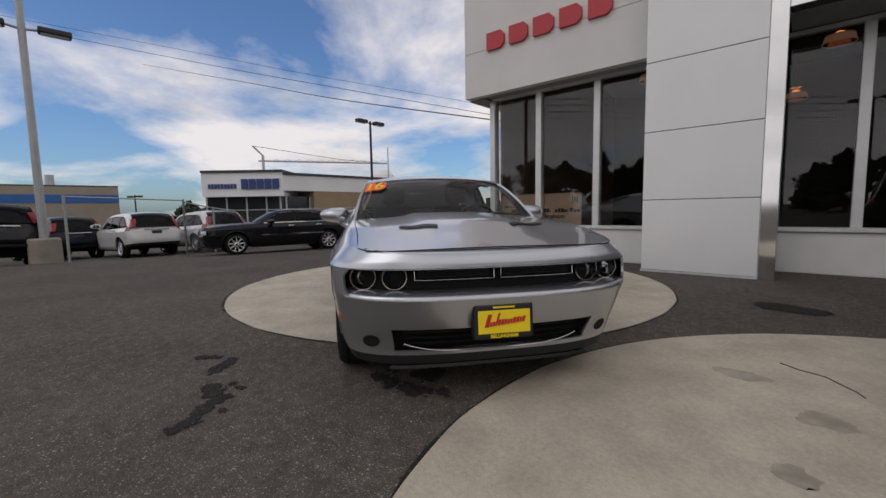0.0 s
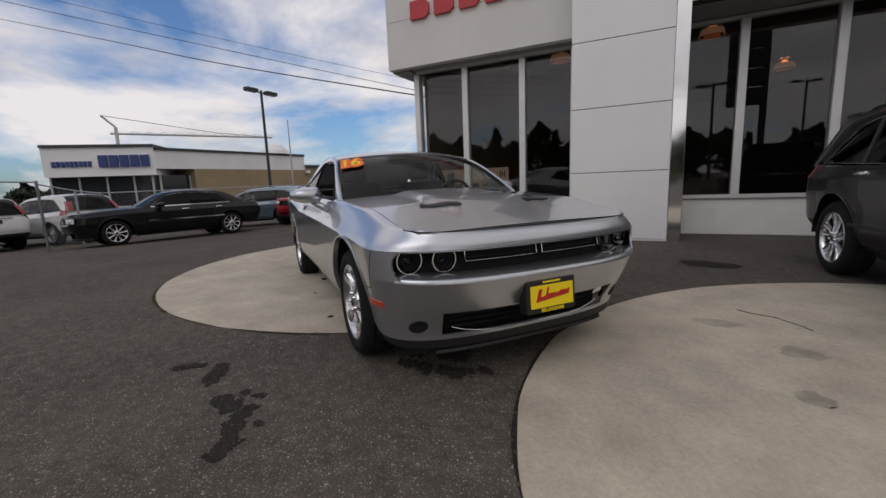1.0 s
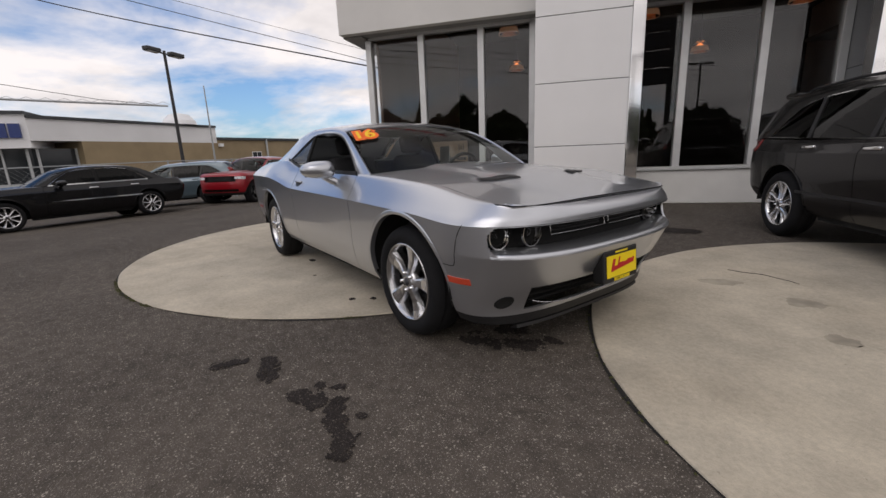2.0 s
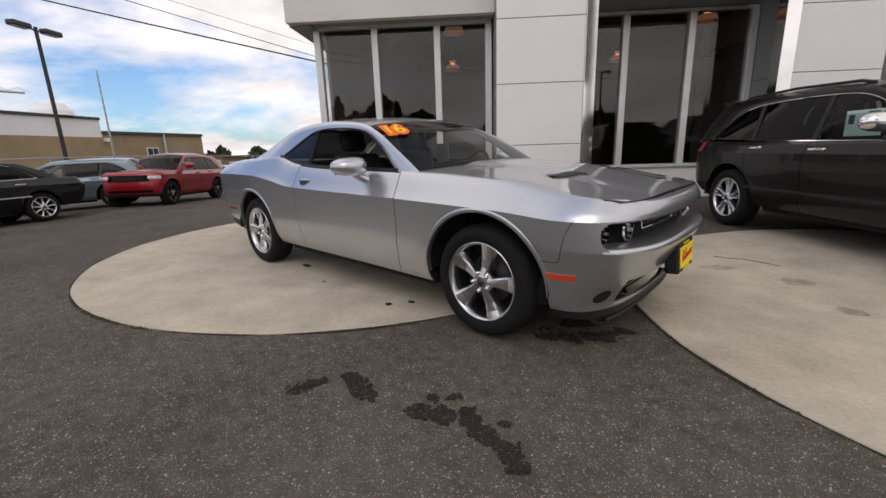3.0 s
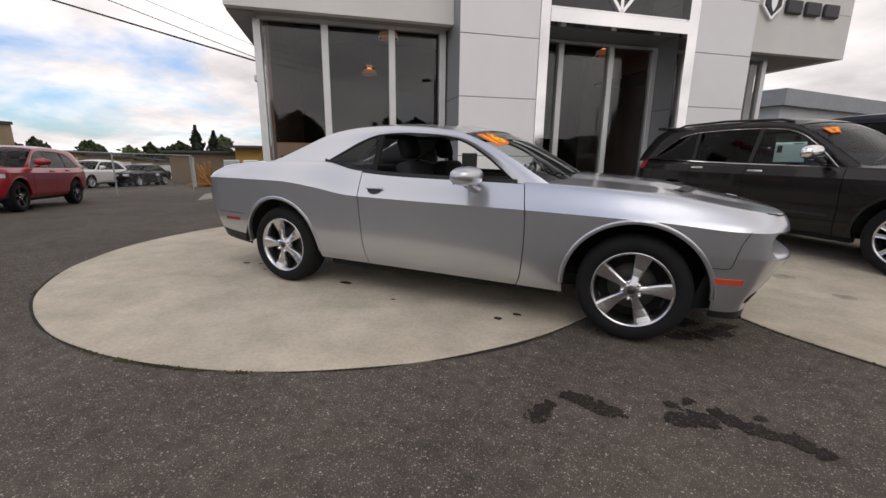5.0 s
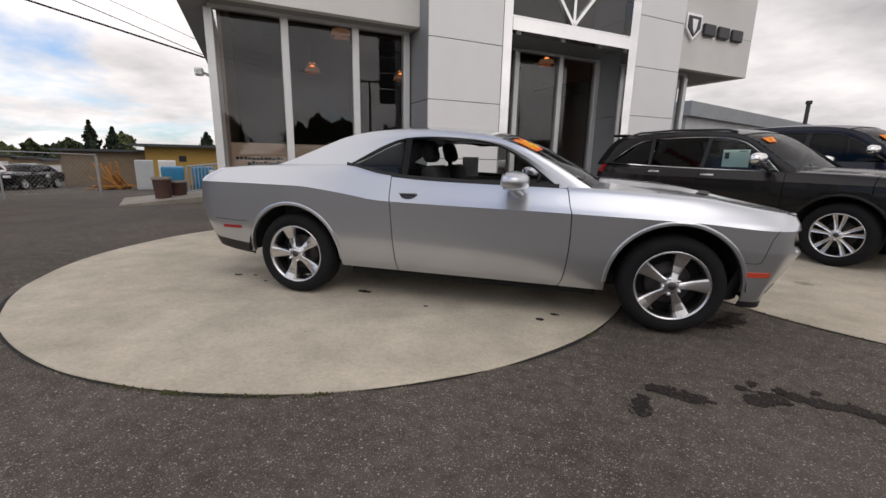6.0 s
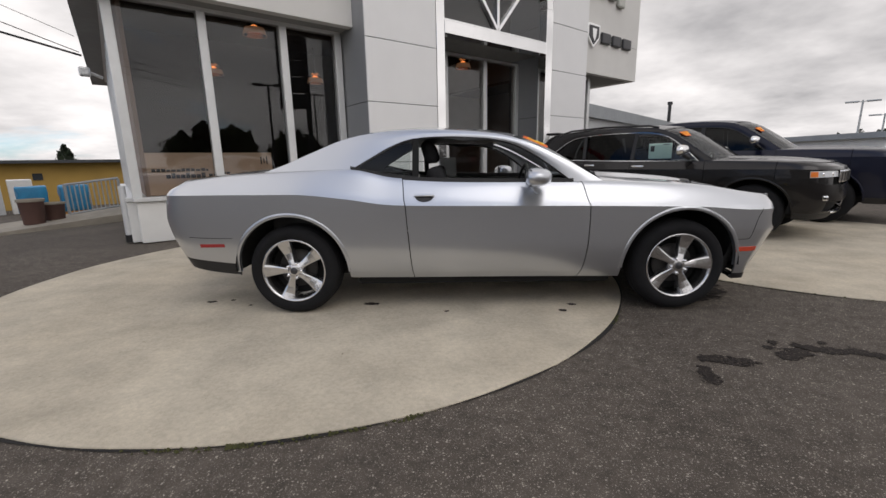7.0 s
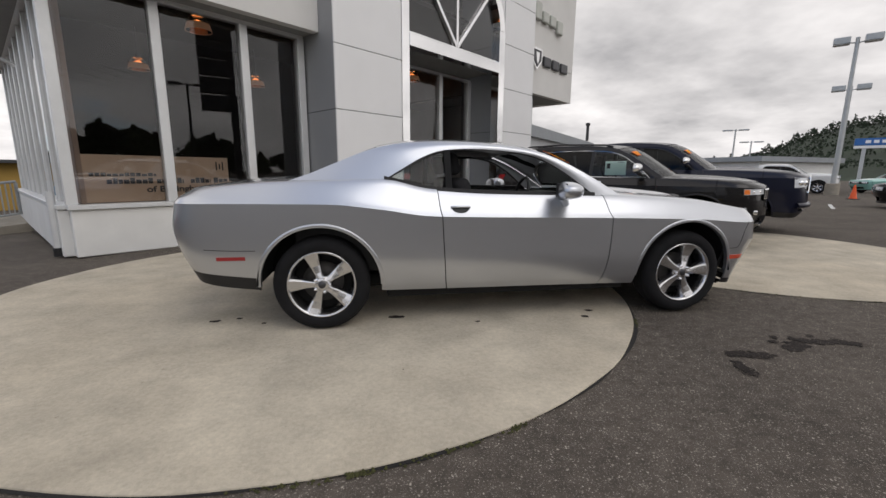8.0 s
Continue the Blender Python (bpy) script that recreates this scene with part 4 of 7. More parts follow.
    # door handles
    for hx, hz in s.get("handles", ()):
        for sgn in (-1, 1):
            y = sh.side(hx, hz)
            if s.get("handle_paint"):
                part("door_handle", B(hx - 0.10, hx + 0.10, sgn * y - 0.02, sgn * y + 0.028, hz - 0.018, hz + 0.018, 0.012, 3), s["handle_paint"], car, "bright door handle", smooth=True)
            else:
                n = 14
                bm = bmesh.new()
                ring = []
                for k in range(n):
                    t = math.pi * k / (n - 1)
                    ring.append((hx + 0.066 * math.cos(t), hz - 0.036 * math.sin(t) + 0.012))
                vs = [bm.verts.new((x, sgn * (sh.side(x, z) + 0.003), z)) for x, z in ring]
                bm.faces.new(vs if sgn > 0 else vs[::-1])
                # no hollow is cut: the flat black crescent draws its shade
                crescent = part("handle_cup", outward(bm, mid), TRIM, car, "dark recess under the handle")
                part("door_handle", B(hx - 0.075, hx + 0.075, sgn * (y - 0.012) - 0.02, sgn * (y - 0.012) + 0.02, hz + 0.012, hz + 0.028, 0.006, 2), body, crescent, smooth=True)
    # cabin
    cb = s["cabin"]
    zf = cb["floor"]
    for sx in cb["seats"]:
        for sy in (-0.37, 0.37):
            seat = part("seat", B(sx - 0.25, sx + 0.27, sy - 0.24, sy + 0.24, zf, zf + 0.24, 0.06, 3), CLOTH, car, smooth=True)
            mm = Matrix.Translation((sx - 0.25, sy, zf + 0.2)) @ Matrix.Rotation(radians(-16), 4, "Y")
            part("seat_back", B(-0.08, 0.07, -0.25, 0.25, 0, cb["back"], 0.06, 3, mm), CLOTH, seat, smooth=True)
            part("headrest", B(-0.06, 0.05, -0.13, 0.13, cb["back"] + 0.03, cb["back"] + 0.22, 0.05, 3, mm), CLOTH, seat, smooth=True)
    dx = cb["dash"]
    part("dashboard", B(dx - 0.1, dx + 0.45, -0.68, 0.68, zf + 0.22, cb["dash_z"], 0.07, 3), TRIM, car, smooth=True)
    bm = bmesh.new()
    n = 28
    ring = [Vector((0.05 * math.cos(t) - 0.0, 0.185 * math.sin(t), 0.185 * math.cos(t))) for t in [2 * math.pi * k / n for k in range(n + 1)]]
    tube(bm, ring, 0.016, 8, caps=False)
    box(bm, -0.02, 0.02, -0.17, 0.17, -0.03, 0.03, 0.01)
    bmesh.ops.translate(bm, vec=(dx - 0.25, 0.37, cb["dash_z"] - 0.05), verts=bm.verts)
    part("steering_wheel", bm, TRIM, car, smooth=True)
    for sgn in (-1, 1):
        part("door_lining", B(s["doors"][-1] + 0.05, s["doors"][0] - 0.05, sgn * (sh.W(-1.4) - 0.26) - 0.02, sgn * (sh.W(-1.4) - 0.26) + 0.02, zf, cb["lining"], 0.015), TRIM, car)
    if s.get("deck") and name == "silver_coupe":
        for sgn in (-1, 1):
            part("rear_lining", B(-3.15, -2.08, sgn * 0.70 - 0.02, sgn * 0.70 + 0.02, 0.4, 1.06, 0.01), TRIM, car)
        part("parcel_shelf", B(-3.35, -2.62, -0.68, 0.68, 1.02, 1.05, 0.01), TRIM, car)
        mm = Matrix.Translation((-2.42, 0, 0.5)) @ Matrix.Rotation(radians(-20), 4, "Y")
        part("rear_seat", B(-0.1, 0.06, -0.62, 0.62, 0, 0.60, 0.06, 3, mm), CLOTH, car, smooth=True)
    part("headliner", B(xb + 0.05, xa - 0.03, -0.52, 0.52, cb["roof"] - 0.02, cb["roof"], 0.008), TRIM, car)
    part("cabin_floor", B(xb - 0.5, dx + 0.4, -0.7, 0.7, zf - 0.06, zf), WELL, car)
    return car, sh


def stick(parent, name, sh, x, z, w, h, material, proud=0.004, left=True):
    """A flat marker that follows the side on both flanks."""
    for sgn in (-1, 1) if left else (-1,):
        pts = [[Vector((xx, sgn * (sh.side(xx, zz) + proud), zz)) for zz in lin(z - h / 2, z + h / 2, 2)] for xx in lin(x - w / 2, x + w / 2, 6)]
        thick(part(name, outward(grid_bm(pts, False), (x, 0, z)), material, parent), 0.008)


def text_mesh(txt, size, depth, bold=0.0):
    """Lettering in the built-in font, as a bmesh in the x-y plane, centred."""
    cu = bpy.data.curves.new("lettering", "FONT")
    cu.body, cu.size, cu.extrude, cu.align_x, cu.align_y, cu.offset = txt, size, depth, "CENTER", "CENTER", bold
    ob = bpy.data.objects.new("lettering", cu)
    me = bpy.data.meshes.new_from_object(ob)
    bm = bmesh.new()
    bm.from_mesh(me)
    bpy.data.objects.remove(ob)
    bpy.data.curves.remove(cu)
    bpy.data.meshes.remove(me)
    return bm


def place_sticker(m, text, size, tall=1.0):
    """Vinyl year digits: broad orange outline with yellow digits on it."""
    def digits(bold, lift):
        bm = text_mesh(text, size, 0.001, bold)
        bmesh.ops.scale(bm, vec=(1.35, tall, 1), verts=bm.verts)
        bmesh.ops.transform(bm, matrix=m @ Matrix.Translation((0, 0, lift)), verts=bm.verts)
        return bm
    st = tagged(part("price_sticker", digits(0.022, 0.0), STICK_O), "orange and yellow year digits on a windscreen", "sticker", "year stickers")
    part("digits", digits(0.002, 0.004), STICK_Y, st, "yellow digits")
    return st


COUPE = dict(
    paint=SILVER, wb=2.946, xF=0.905, xR=-4.02, x0f=0.36, x0r=-3.50, n=4.2, rear_n=1.55, arch=0.438, arch_r=0.435, track=0.79,
    W=[(-3.5, 0.925), (-2.9, 0.955), (-2.1, 0.945), (-1.2, 0.94), (-0.2, 0.945), (0.36, 0.925)], crease=(4,), nose_crease=(3,), belt=6,
    rows=[
        dict(z=[(-4.07, 0.44), (-3.4, 0.32), (-2.5, 0.285), (-0.45, 0.265), (0.3, 0.24), (0.7, 0.20), (0.97, 0.18)], di=[(-3.5, 0.07), (-2.9, 0.08), (-0.4, 0.09), (0.36, 0.10)], df=0.20, dr=0.14, n=3.2),
        dict(z=[(-4.07, 0.53), (-3.4, 0.45), (-2.5, 0.36), (-0.45, 0.34), (0.3, 0.33), (0.7, 0.31), (0.97, 0.30)], di=[(-3.5, 0.035), (-2.9, 0.045), (-0.4, 0.05), (0.36, 0.055)], df=0.165, dr=0.07, n=2.8),
        dict(z=[(-4.07, 0.63), (-3.4, 0.57), (-2.5, 0.50), (-0.45, 0.48), (0.3, 0.46), (0.7, 0.45), (0.97, 0.44)], di=[(-0.4, 0.016), (0.36, 0.035)], df=0.08, dr=0.03, n=2.9),
        dict(z=[(-4.07, 0.78), (-3.4, 0.72), (-2.5, 0.67), (-0.45, 0.64), (0.3, 0.63), (0.55, 0.62), (0.93, 0.60)], di=0.008, df=0.0, dr=0.0, n=3.0),
        dict(z=[(-4.07, 0.92), (-3.85, 0.945), (-2.9, 0.94), (-2.5, 0.90), (-2.15, 0.85), (-1.7, 0.838), (-0.7, 0.822), (0.1, 0.80), (0.5, 0.772), (0.97, 0.765)], di=0.0, df=0.03, dr=0.03, n=3.0),
        dict(z=[(-4.07, 0.955), (-3.85, 0.985), (-2.9, 0.985), (-2.5, 0.95), (-2.15, 0.90), (-1.7, 0.885), (-0.7, 0.868), (0.1, 0.845), (0.5, 0.815), (0.97, 0.795)], di=0.035, df=0.035, dr=0.06, n=3.1),
        dict(z=[(-4.07, 0.985), (-3.78, 1.035), (-3.3, 1.08), (-2.5, 1.10), (-2.15, 1.035), (-1.7, 1.005), (-0.7, 0.985), (0.1, 0.945), (0.5, 0.885), (0.97, 0.818)], di=[(-3.3, 0.115), (-2.5, 0.12), (-2.0, 0.115), (0.36, 0.11)], df=0.055, dr=0.13, n=3.4),
        dict(z=[(-4.07, 1.0), (-3.78, 1.05), (-3.3, 1.095), (-2.5, 1.11), (-2.2, 1.045), (-1.7, 1.005), (-0.7, 1.0), (0.1, 0.96), (0.5, 0.895), (0.97, 0.828)], di=[(-3.3, 0.17), (-2.5, 0.155), (-0.7, 0.16), (0.36, 0.165)], df=0.10, dr=0.18, n=6.0),
    ],
    recess=0.15, grille_v=(3.06, 3.97), grille_c=1.33, round_grille=True, c_extra=(1.33, 1.34, 1.355, 1.375, 1.40, 1.62), v_extra=(3.06, 3.10, 3.16, 3.22, 3.32, 3.45, 3.65, 3.78, 3.87, 3.93, 3.97, 0.75, 1.85), intake_v=(0.75, 1.85), intake_c=1.62,
    # nose_split: black strip in place of the shaded lower bumper
    seam_nose=0.33, nose_v=2.5, nose_c=1.13, seam_tail=-3.30, tail_v=2.6, doors=[-0.70, -2.05], bows=[(-0.70, 0.05)], leans=[(-2.05, -0.07)], fender_top=7, quarter_top=7, nose_split=0.5, tail_split=0.7,
    hood=dict(cowl=-0.45, bow=0.17, crown=0.035, bulge=0.022, dome=0.36), deck=dict(front=-3.13, bow=-0.08, crown=0.03),
    O=[(-0.56, 0.805, 0.985), (-0.85, 0.76, 1.155), (-1.12, 0.705, 1.29), (-1.38, 0.655, 1.365), (-1.8, 0.625, 1.402), (-2.22, 0.615, 1.397), (-2.54, 0.63, 1.345), (-2.80, 0.67, 1.245), (-3.01, 0.715, 1.155), (-3.17, 0.745, 1.098)],
    I=[(-0.80, 0.805, 0.99), (-1.06, 0.735, 1.185), (-1.30, 0.69, 1.30), (-1.65, 0.668, 1.345), (-1.98, 0.668, 1.338), (-2.17, 0.69, 1.285), (-2.35, 0.75, 1.185), (-2.48, 0.80, 1.108)],
    sill=[(-0.80, 0.805, 0.985), (-1.4, 0.81, 0.995), (-1.9, 0.81, 1.012), (-2.18, 0.81, 1.04), (-2.48, 0.80, 1.105)],
    bow=[(-3.17, 0.05), (-2.8, 0.04), (-2.6, -0.02), (-1.9, 0.0), (-1.25, 0.10), (-0.56, 0.17)], crown=[(-3.17, -0.01), (-2.85, 0.0), (-2.54, 0.035), (-1.8, 0.048), (-1.25, 0.045), (-0.56, 0.015)],
    roof_x=(-1.24, -2.56), back_glass=TINT_LIGHT, panes=[(-2.47, -2.03, TINT_LIGHT, "quarter_window")], posts=[(-1.99, 0.0, 0.05)], post_paint=WELL, edge=0.032,
    wheel=dict(r=0.350, rim=0.244, width=0.225, style="blade", spokes=5, finish=RIM, turn=(13, -18)),
    mirror=(-1.13, 0.985, 1.035), mirror_sweep=16, mirror_deep=1.3, handles=[(-1.92, 0.893)],
    cabin=dict(floor=0.36, seats=[-1.45], back=0.58, dash=-0.75, dash_z=0.98, lining=0.96, roof=1.36),
)


CAR = pose(0.02, -0.006, 0.006) @ Matrix.Scale(1.018, 4)


def make_coupe():
    car, sh = build_car("silver_coupe", "silver two-door coupe with an open side window on the pad", COUPE, CAR)
    stick(car, "rear_side_marker", sh, -3.55, 0.56, 0.19, 0.026, MARK_RED)
    stick(car, "front_side_marker", sh, 0.50, 0.47, 0.165, 0.034, MARK_AMBER)
    # head lamps, two a side
    for sgn in (-1, 1):
        for y, r in ((0.734, 0.070), (0.566, 0.068)):
            x = sh.nose(y, 0.70) - 0.11
            bm = lathe(bmesh.new(), [(r - 0.009, 0.03), (r - 0.005, 0.0), (r, 0.0), (r + 0.002, 0.012)], 32)
            mm = Matrix.Translation((x, sgn * y, 0.706)) @ Matrix.Rotation(radians(-90), 4, "Y") @ Matrix.Rotation(0, 4, "Z")
            bmesh.ops.transform(bm, matrix=mm, verts=bm.verts)
            lamp = part("headlight", bm, CHROME, car, "round headlight with a bright ring", smooth=True)
            bm = lathe(bmesh.new(), [(r + 0.003, 0.010), (r + 0.005, 0.03), (r + 0.004, 0.08), (0.0, 0.082)], 28)
            bmesh.ops.transform(bm, matrix=mm, verts=bm.verts)
            part("lamp_bucket", bm, WELL, lamp, smooth=True)
            bm = lathe(bmesh.new(), [(0.0, 0.075), (r * 0.4, 0.07), (r * 0.8, 0.04), (r - 0.01, 0.012)], 28)
            bmesh.ops.transform(bm, matrix=mm, verts=bm.verts)
            part("reflector", bm, CHROME if y > 0.6 else RIM, lamp, smooth=True)
            bm = lathe(bmesh.new(), [(0.0, 0.02), (r * 0.30, 0.026), (r * 0.42, 0.05)], 24)
            bmesh.ops.transform(bm, matrix=mm, verts=bm.verts)
            part("bulb_lens", bm, LENS, lamp, smooth=True)
        # fog lamps
        rings = []
        for rr, dx in ((0.047, 0.0005), (0.044, 0.005), (0.037, 0.004), (0.033, 0.0025), (0.001, 0.002)):
            row = []
            for k in range(25):
                y, z = 0.70 + rr * math.cos(math.tau * k / 24), 0.345 + 0.85 * rr * math.sin(math.tau * k / 24)
                row.append(Vector((sh.nose(y, z) + dx, sgn * y, z)))
            rings.append(row)
        bm = outward(grid_bm(rings, False), (0, 0, 0.36))
        part("fog_lamp", bm, WELL, car, "dark round fog lamp", smooth=True)
    # bright outlined grille inserts
    for y0, y1 in ((-0.46, -0.02), (0.02, 0.46)):
        n = 12
        def loop(dy, dz):
            a, b, z0, z1 = y0 + dy, y1 - dy, 0.692 + dz, 0.750 - dz
            ys = lin(a, b, n)
            return [Vector((sh.nose(y, 0.70) - 0.10, y, z0)) for y in ys] + [Vector((sh.nose(y, 0.70) - 0.11, y, z1)) for y in ys[::-1]]
        bm = bmesh.new()
        pts = loop(0, 0)
        tube(bm, pts + [pts[0]], 0.0028, 6)
        ins = part("grille_insert", bm, CHROME, car, "thin bright outline of the grille opening")
        for z in (0.707, 0.721, 0.735):
            part("grille_bar", T([(sh.nose(y, 0.70) - 0.125, y, z) for y in lin(y0 + 0.02, y1 - 0.02, 8)], 0.005, 6), TRIM, ins)
    # rounded shelf of the bumper under the grille
    for sgn in (-1, 1):
        pts = []
        for c in lin(1.335, 2.0, 26):
            p = sh.at(c, 3.05)
            pts.append([Vector((p.x + dx, sgn * p.y * (1 + 0.15 * dx), p.z + dz)) for dx, dz in ((0.001, -0.012), (0.001, 0.0), (-0.006, 0.010), (-0.022, 0.017), (-0.15, 0.022))])
        thick(part("bumper_shelf", outward(grid_bm(pts, False), (0, 0, 0.4)), SILVER, car, smooth=True), 0.006)
        pts = []
        for c in lin(1.335, 2.0, 26):
            p = sh.at(c, 3.97)
            pts.append([Vector((p.x + dx, sgn * p.y * (1 + 0.15 * dx), p.z + dz)) for dx, dz in ((0.001, 0.004), (-0.01, -0.006), (-0.04, -0.008), (-0.15, -0.004))])
        thick(part("grille_hood", outward(grid_bm(pts, False), (0, 0, 1.2)), WELL, car, "black upper edge of the grille recess", smooth=True), 0.004)
    # bright line under the lower intake, black lip
    ys = lin(-0.52, 0.52, 24)
    part("intake_trim", T([(sh.nose(y, 0.275) + 0.002, y, 0.272 + 0.05 * (abs(y) / 0.52) ** 4) for y in ys], 0.0028, 6), RIM, car)
    for z in (0.31, 0.35, 0.39):
        part("intake_bar", T([(sh.nose(y, z) - 0.06, y, z) for y in ys], 0.006, 6), WELL, car)
    pts = [[Vector((sh.nose(y, 0.20) + dx, y, z)) for dx, z in ((-0.06, 0.20), (-0.004, 0.190), (0.0, 0.172), (-0.05, 0.155))] for y in lin(-0.60, 0.60, 24)]
    thick(part("front_lip", outward(grid_bm(pts, False), (0, 0, 0.4)), TRIM, car, smooth=True))
    # dealer plate in a black holder
    x = sh.nose(0, 0.48) + 0.012
    mm = Matrix.Translation((x - 0.01, 0.0, 0.468)) @ Matrix.Diagonal((1, 0.86, 0.90, 1)) @ Matrix.Rotation(radians(-4), 4, "Y")
    pl = part("plate_holder", B(-0.03, 0.05, -0.195, 0.195, -0.105, 0.105, 0.015, 2, mm), TRIM, car, "black plate holder")
    part("plate", B(0.05, 0.054, -0.168, 0.168, -0.068, 0.068, 0.0, 1, mm), PLATE_Y, pl, "yellow dealer plate with red script")
    rnd = random.Random(4)
    yy, k = -0.13, 0
    while yy < 0.12:
        w = 0.026 if k == 0 else rnd.uniform(0.012, 0.020)
        h = 0.075 if k in (0, 3) else rnd.uniform(0.026, 0.036)
        lift = -0.030 + 0.10 * (yy + 0.13)
        sk = mm @ Matrix.Translation((0, yy, lift)) @ Matrix(((1, 0, 0, 0), (0, 1, 0.35, 0), (0, 0, 1, 0), (0, 0, 0, 1)))
        part("print", B(0.055, 0.057, 0, w, 0, h, 0.0, 1, sk), PLATE_R, pl)
        yy += w + 0.004
        k += 1
    part("print", B(0.05, 0.052, -0.07, 0.07, 0.080, 0.090, 0, 1, mm), PLATE_Y, pl)
    bm = text_mesh("BELLINGHAM", 0.030, 0.001, 0.0008)
    bmesh.ops.transform(bm, matrix=mm @ Matrix(((0, 0, 1, 0.0515), (1, 0, 0, 0), (0, 1, 0, -0.086), (0, 0, 0, 1))), verts=bm.verts)
    part("print", bm, PLATE_Y, pl, "yellow printed word")
    # seams of the bumper covers
    for sgn in (-1, 1):
        for line in (((0.405, 0.55), (0.48, 0.55), (0.505, 0.565), (0.52, 0.63), (0.54, 0.71), (0.575, 0.775)), ((-3.385, 0.615), (-3.55, 0.618), (-3.72, 0.628))):
            pts = chain([(x, 0, z) for x, z in line], 14)
            part("bumper_gap", T([(q.x, sgn * (sh.side(q.x, q.z) + 0.0004), q.z) for q in pts], 0.0022, 6), WELL, car, "thin dark panel gap")
    part("window_sheet", B(-1.84, -1.66, 0.728, 0.731, 0.99, 1.20), WHITE_PAPER, car, "white price sheet inside the far window")
    # hood scoops
    for sgn in (-1, 1):
        z7 = sh.rows[7][0]
        def hz(x, y):
            q = y / (sh.W(x) - sh.rows[7][1](x))
            st = min(1, max(0, (0.42 - abs(y)) / 0.12))
            u = (x + 0.41) / 1.2
            return z7(x) + 0.035 * (1 - q * q) * (1 - 0.6 * u) + 0.022 * st * st * (3 - 2 * st) * (1 - u**3)
        rows = []
        for k in lin(0, 1, 8):
            front, back = Vector((0.258 + 0.10 * k, 0.495 - 0.24 * k)), Vector((0.190 + 0.095 * k, 0.47 - 0.225 * k))
            row = []
            for t, dz in ((0, 0.002), (0.05, 0.010), (0.5, 0.008), (0.95, 0.005), (1, 0.001)):
                p = front.lerp(back, t)
                row.append(Vector((p.x, sgn * p.y, hz(p.x, p.y) + dz)))
            rows.append(row)
        bm = outward(grid_bm(rows, False), (0.3, 0, 0.5))
        part("hood_scoop", bm, TRIM, car, "black hood scoop")
    # price stickers on the windscreen
    O = chain(COUPE["O"], 60)
    k = min(range(30), key=lambda i: abs(O[i].z - 1.265))
    p0, p1 = O[k + 2], O[k - 2]
    bow, crown = cv(COUPE["bow"]), cv(COUPE["crown"])
    def ws(t, y):
        p = p0.lerp(p1, t)
        q = y / abs(p.y)
        return Vector((p.x + bow(p.x) * (1 - q * q), y, p.z + crown(p.x) * (1 - abs(q) ** 2.4)))
    c, ex = ws(0.5, -0.60), (ws(0.5, -0.53) - ws(0.5, -0.67)).normalized()
    up = (ws(0.0, -0.5) - ws(1.0, -0.5)).normalized()
    nn = ex.cross(up).normalized()
    up = nn.cross(ex)
    rot = Matrix((ex, up, nn)).transposed().to_4x4()
    place_sticker(CAR @ Matrix.Translation(c + nn * 0.010) @ rot, "16", 0.135, 1.5)
    return car


make_coupe()


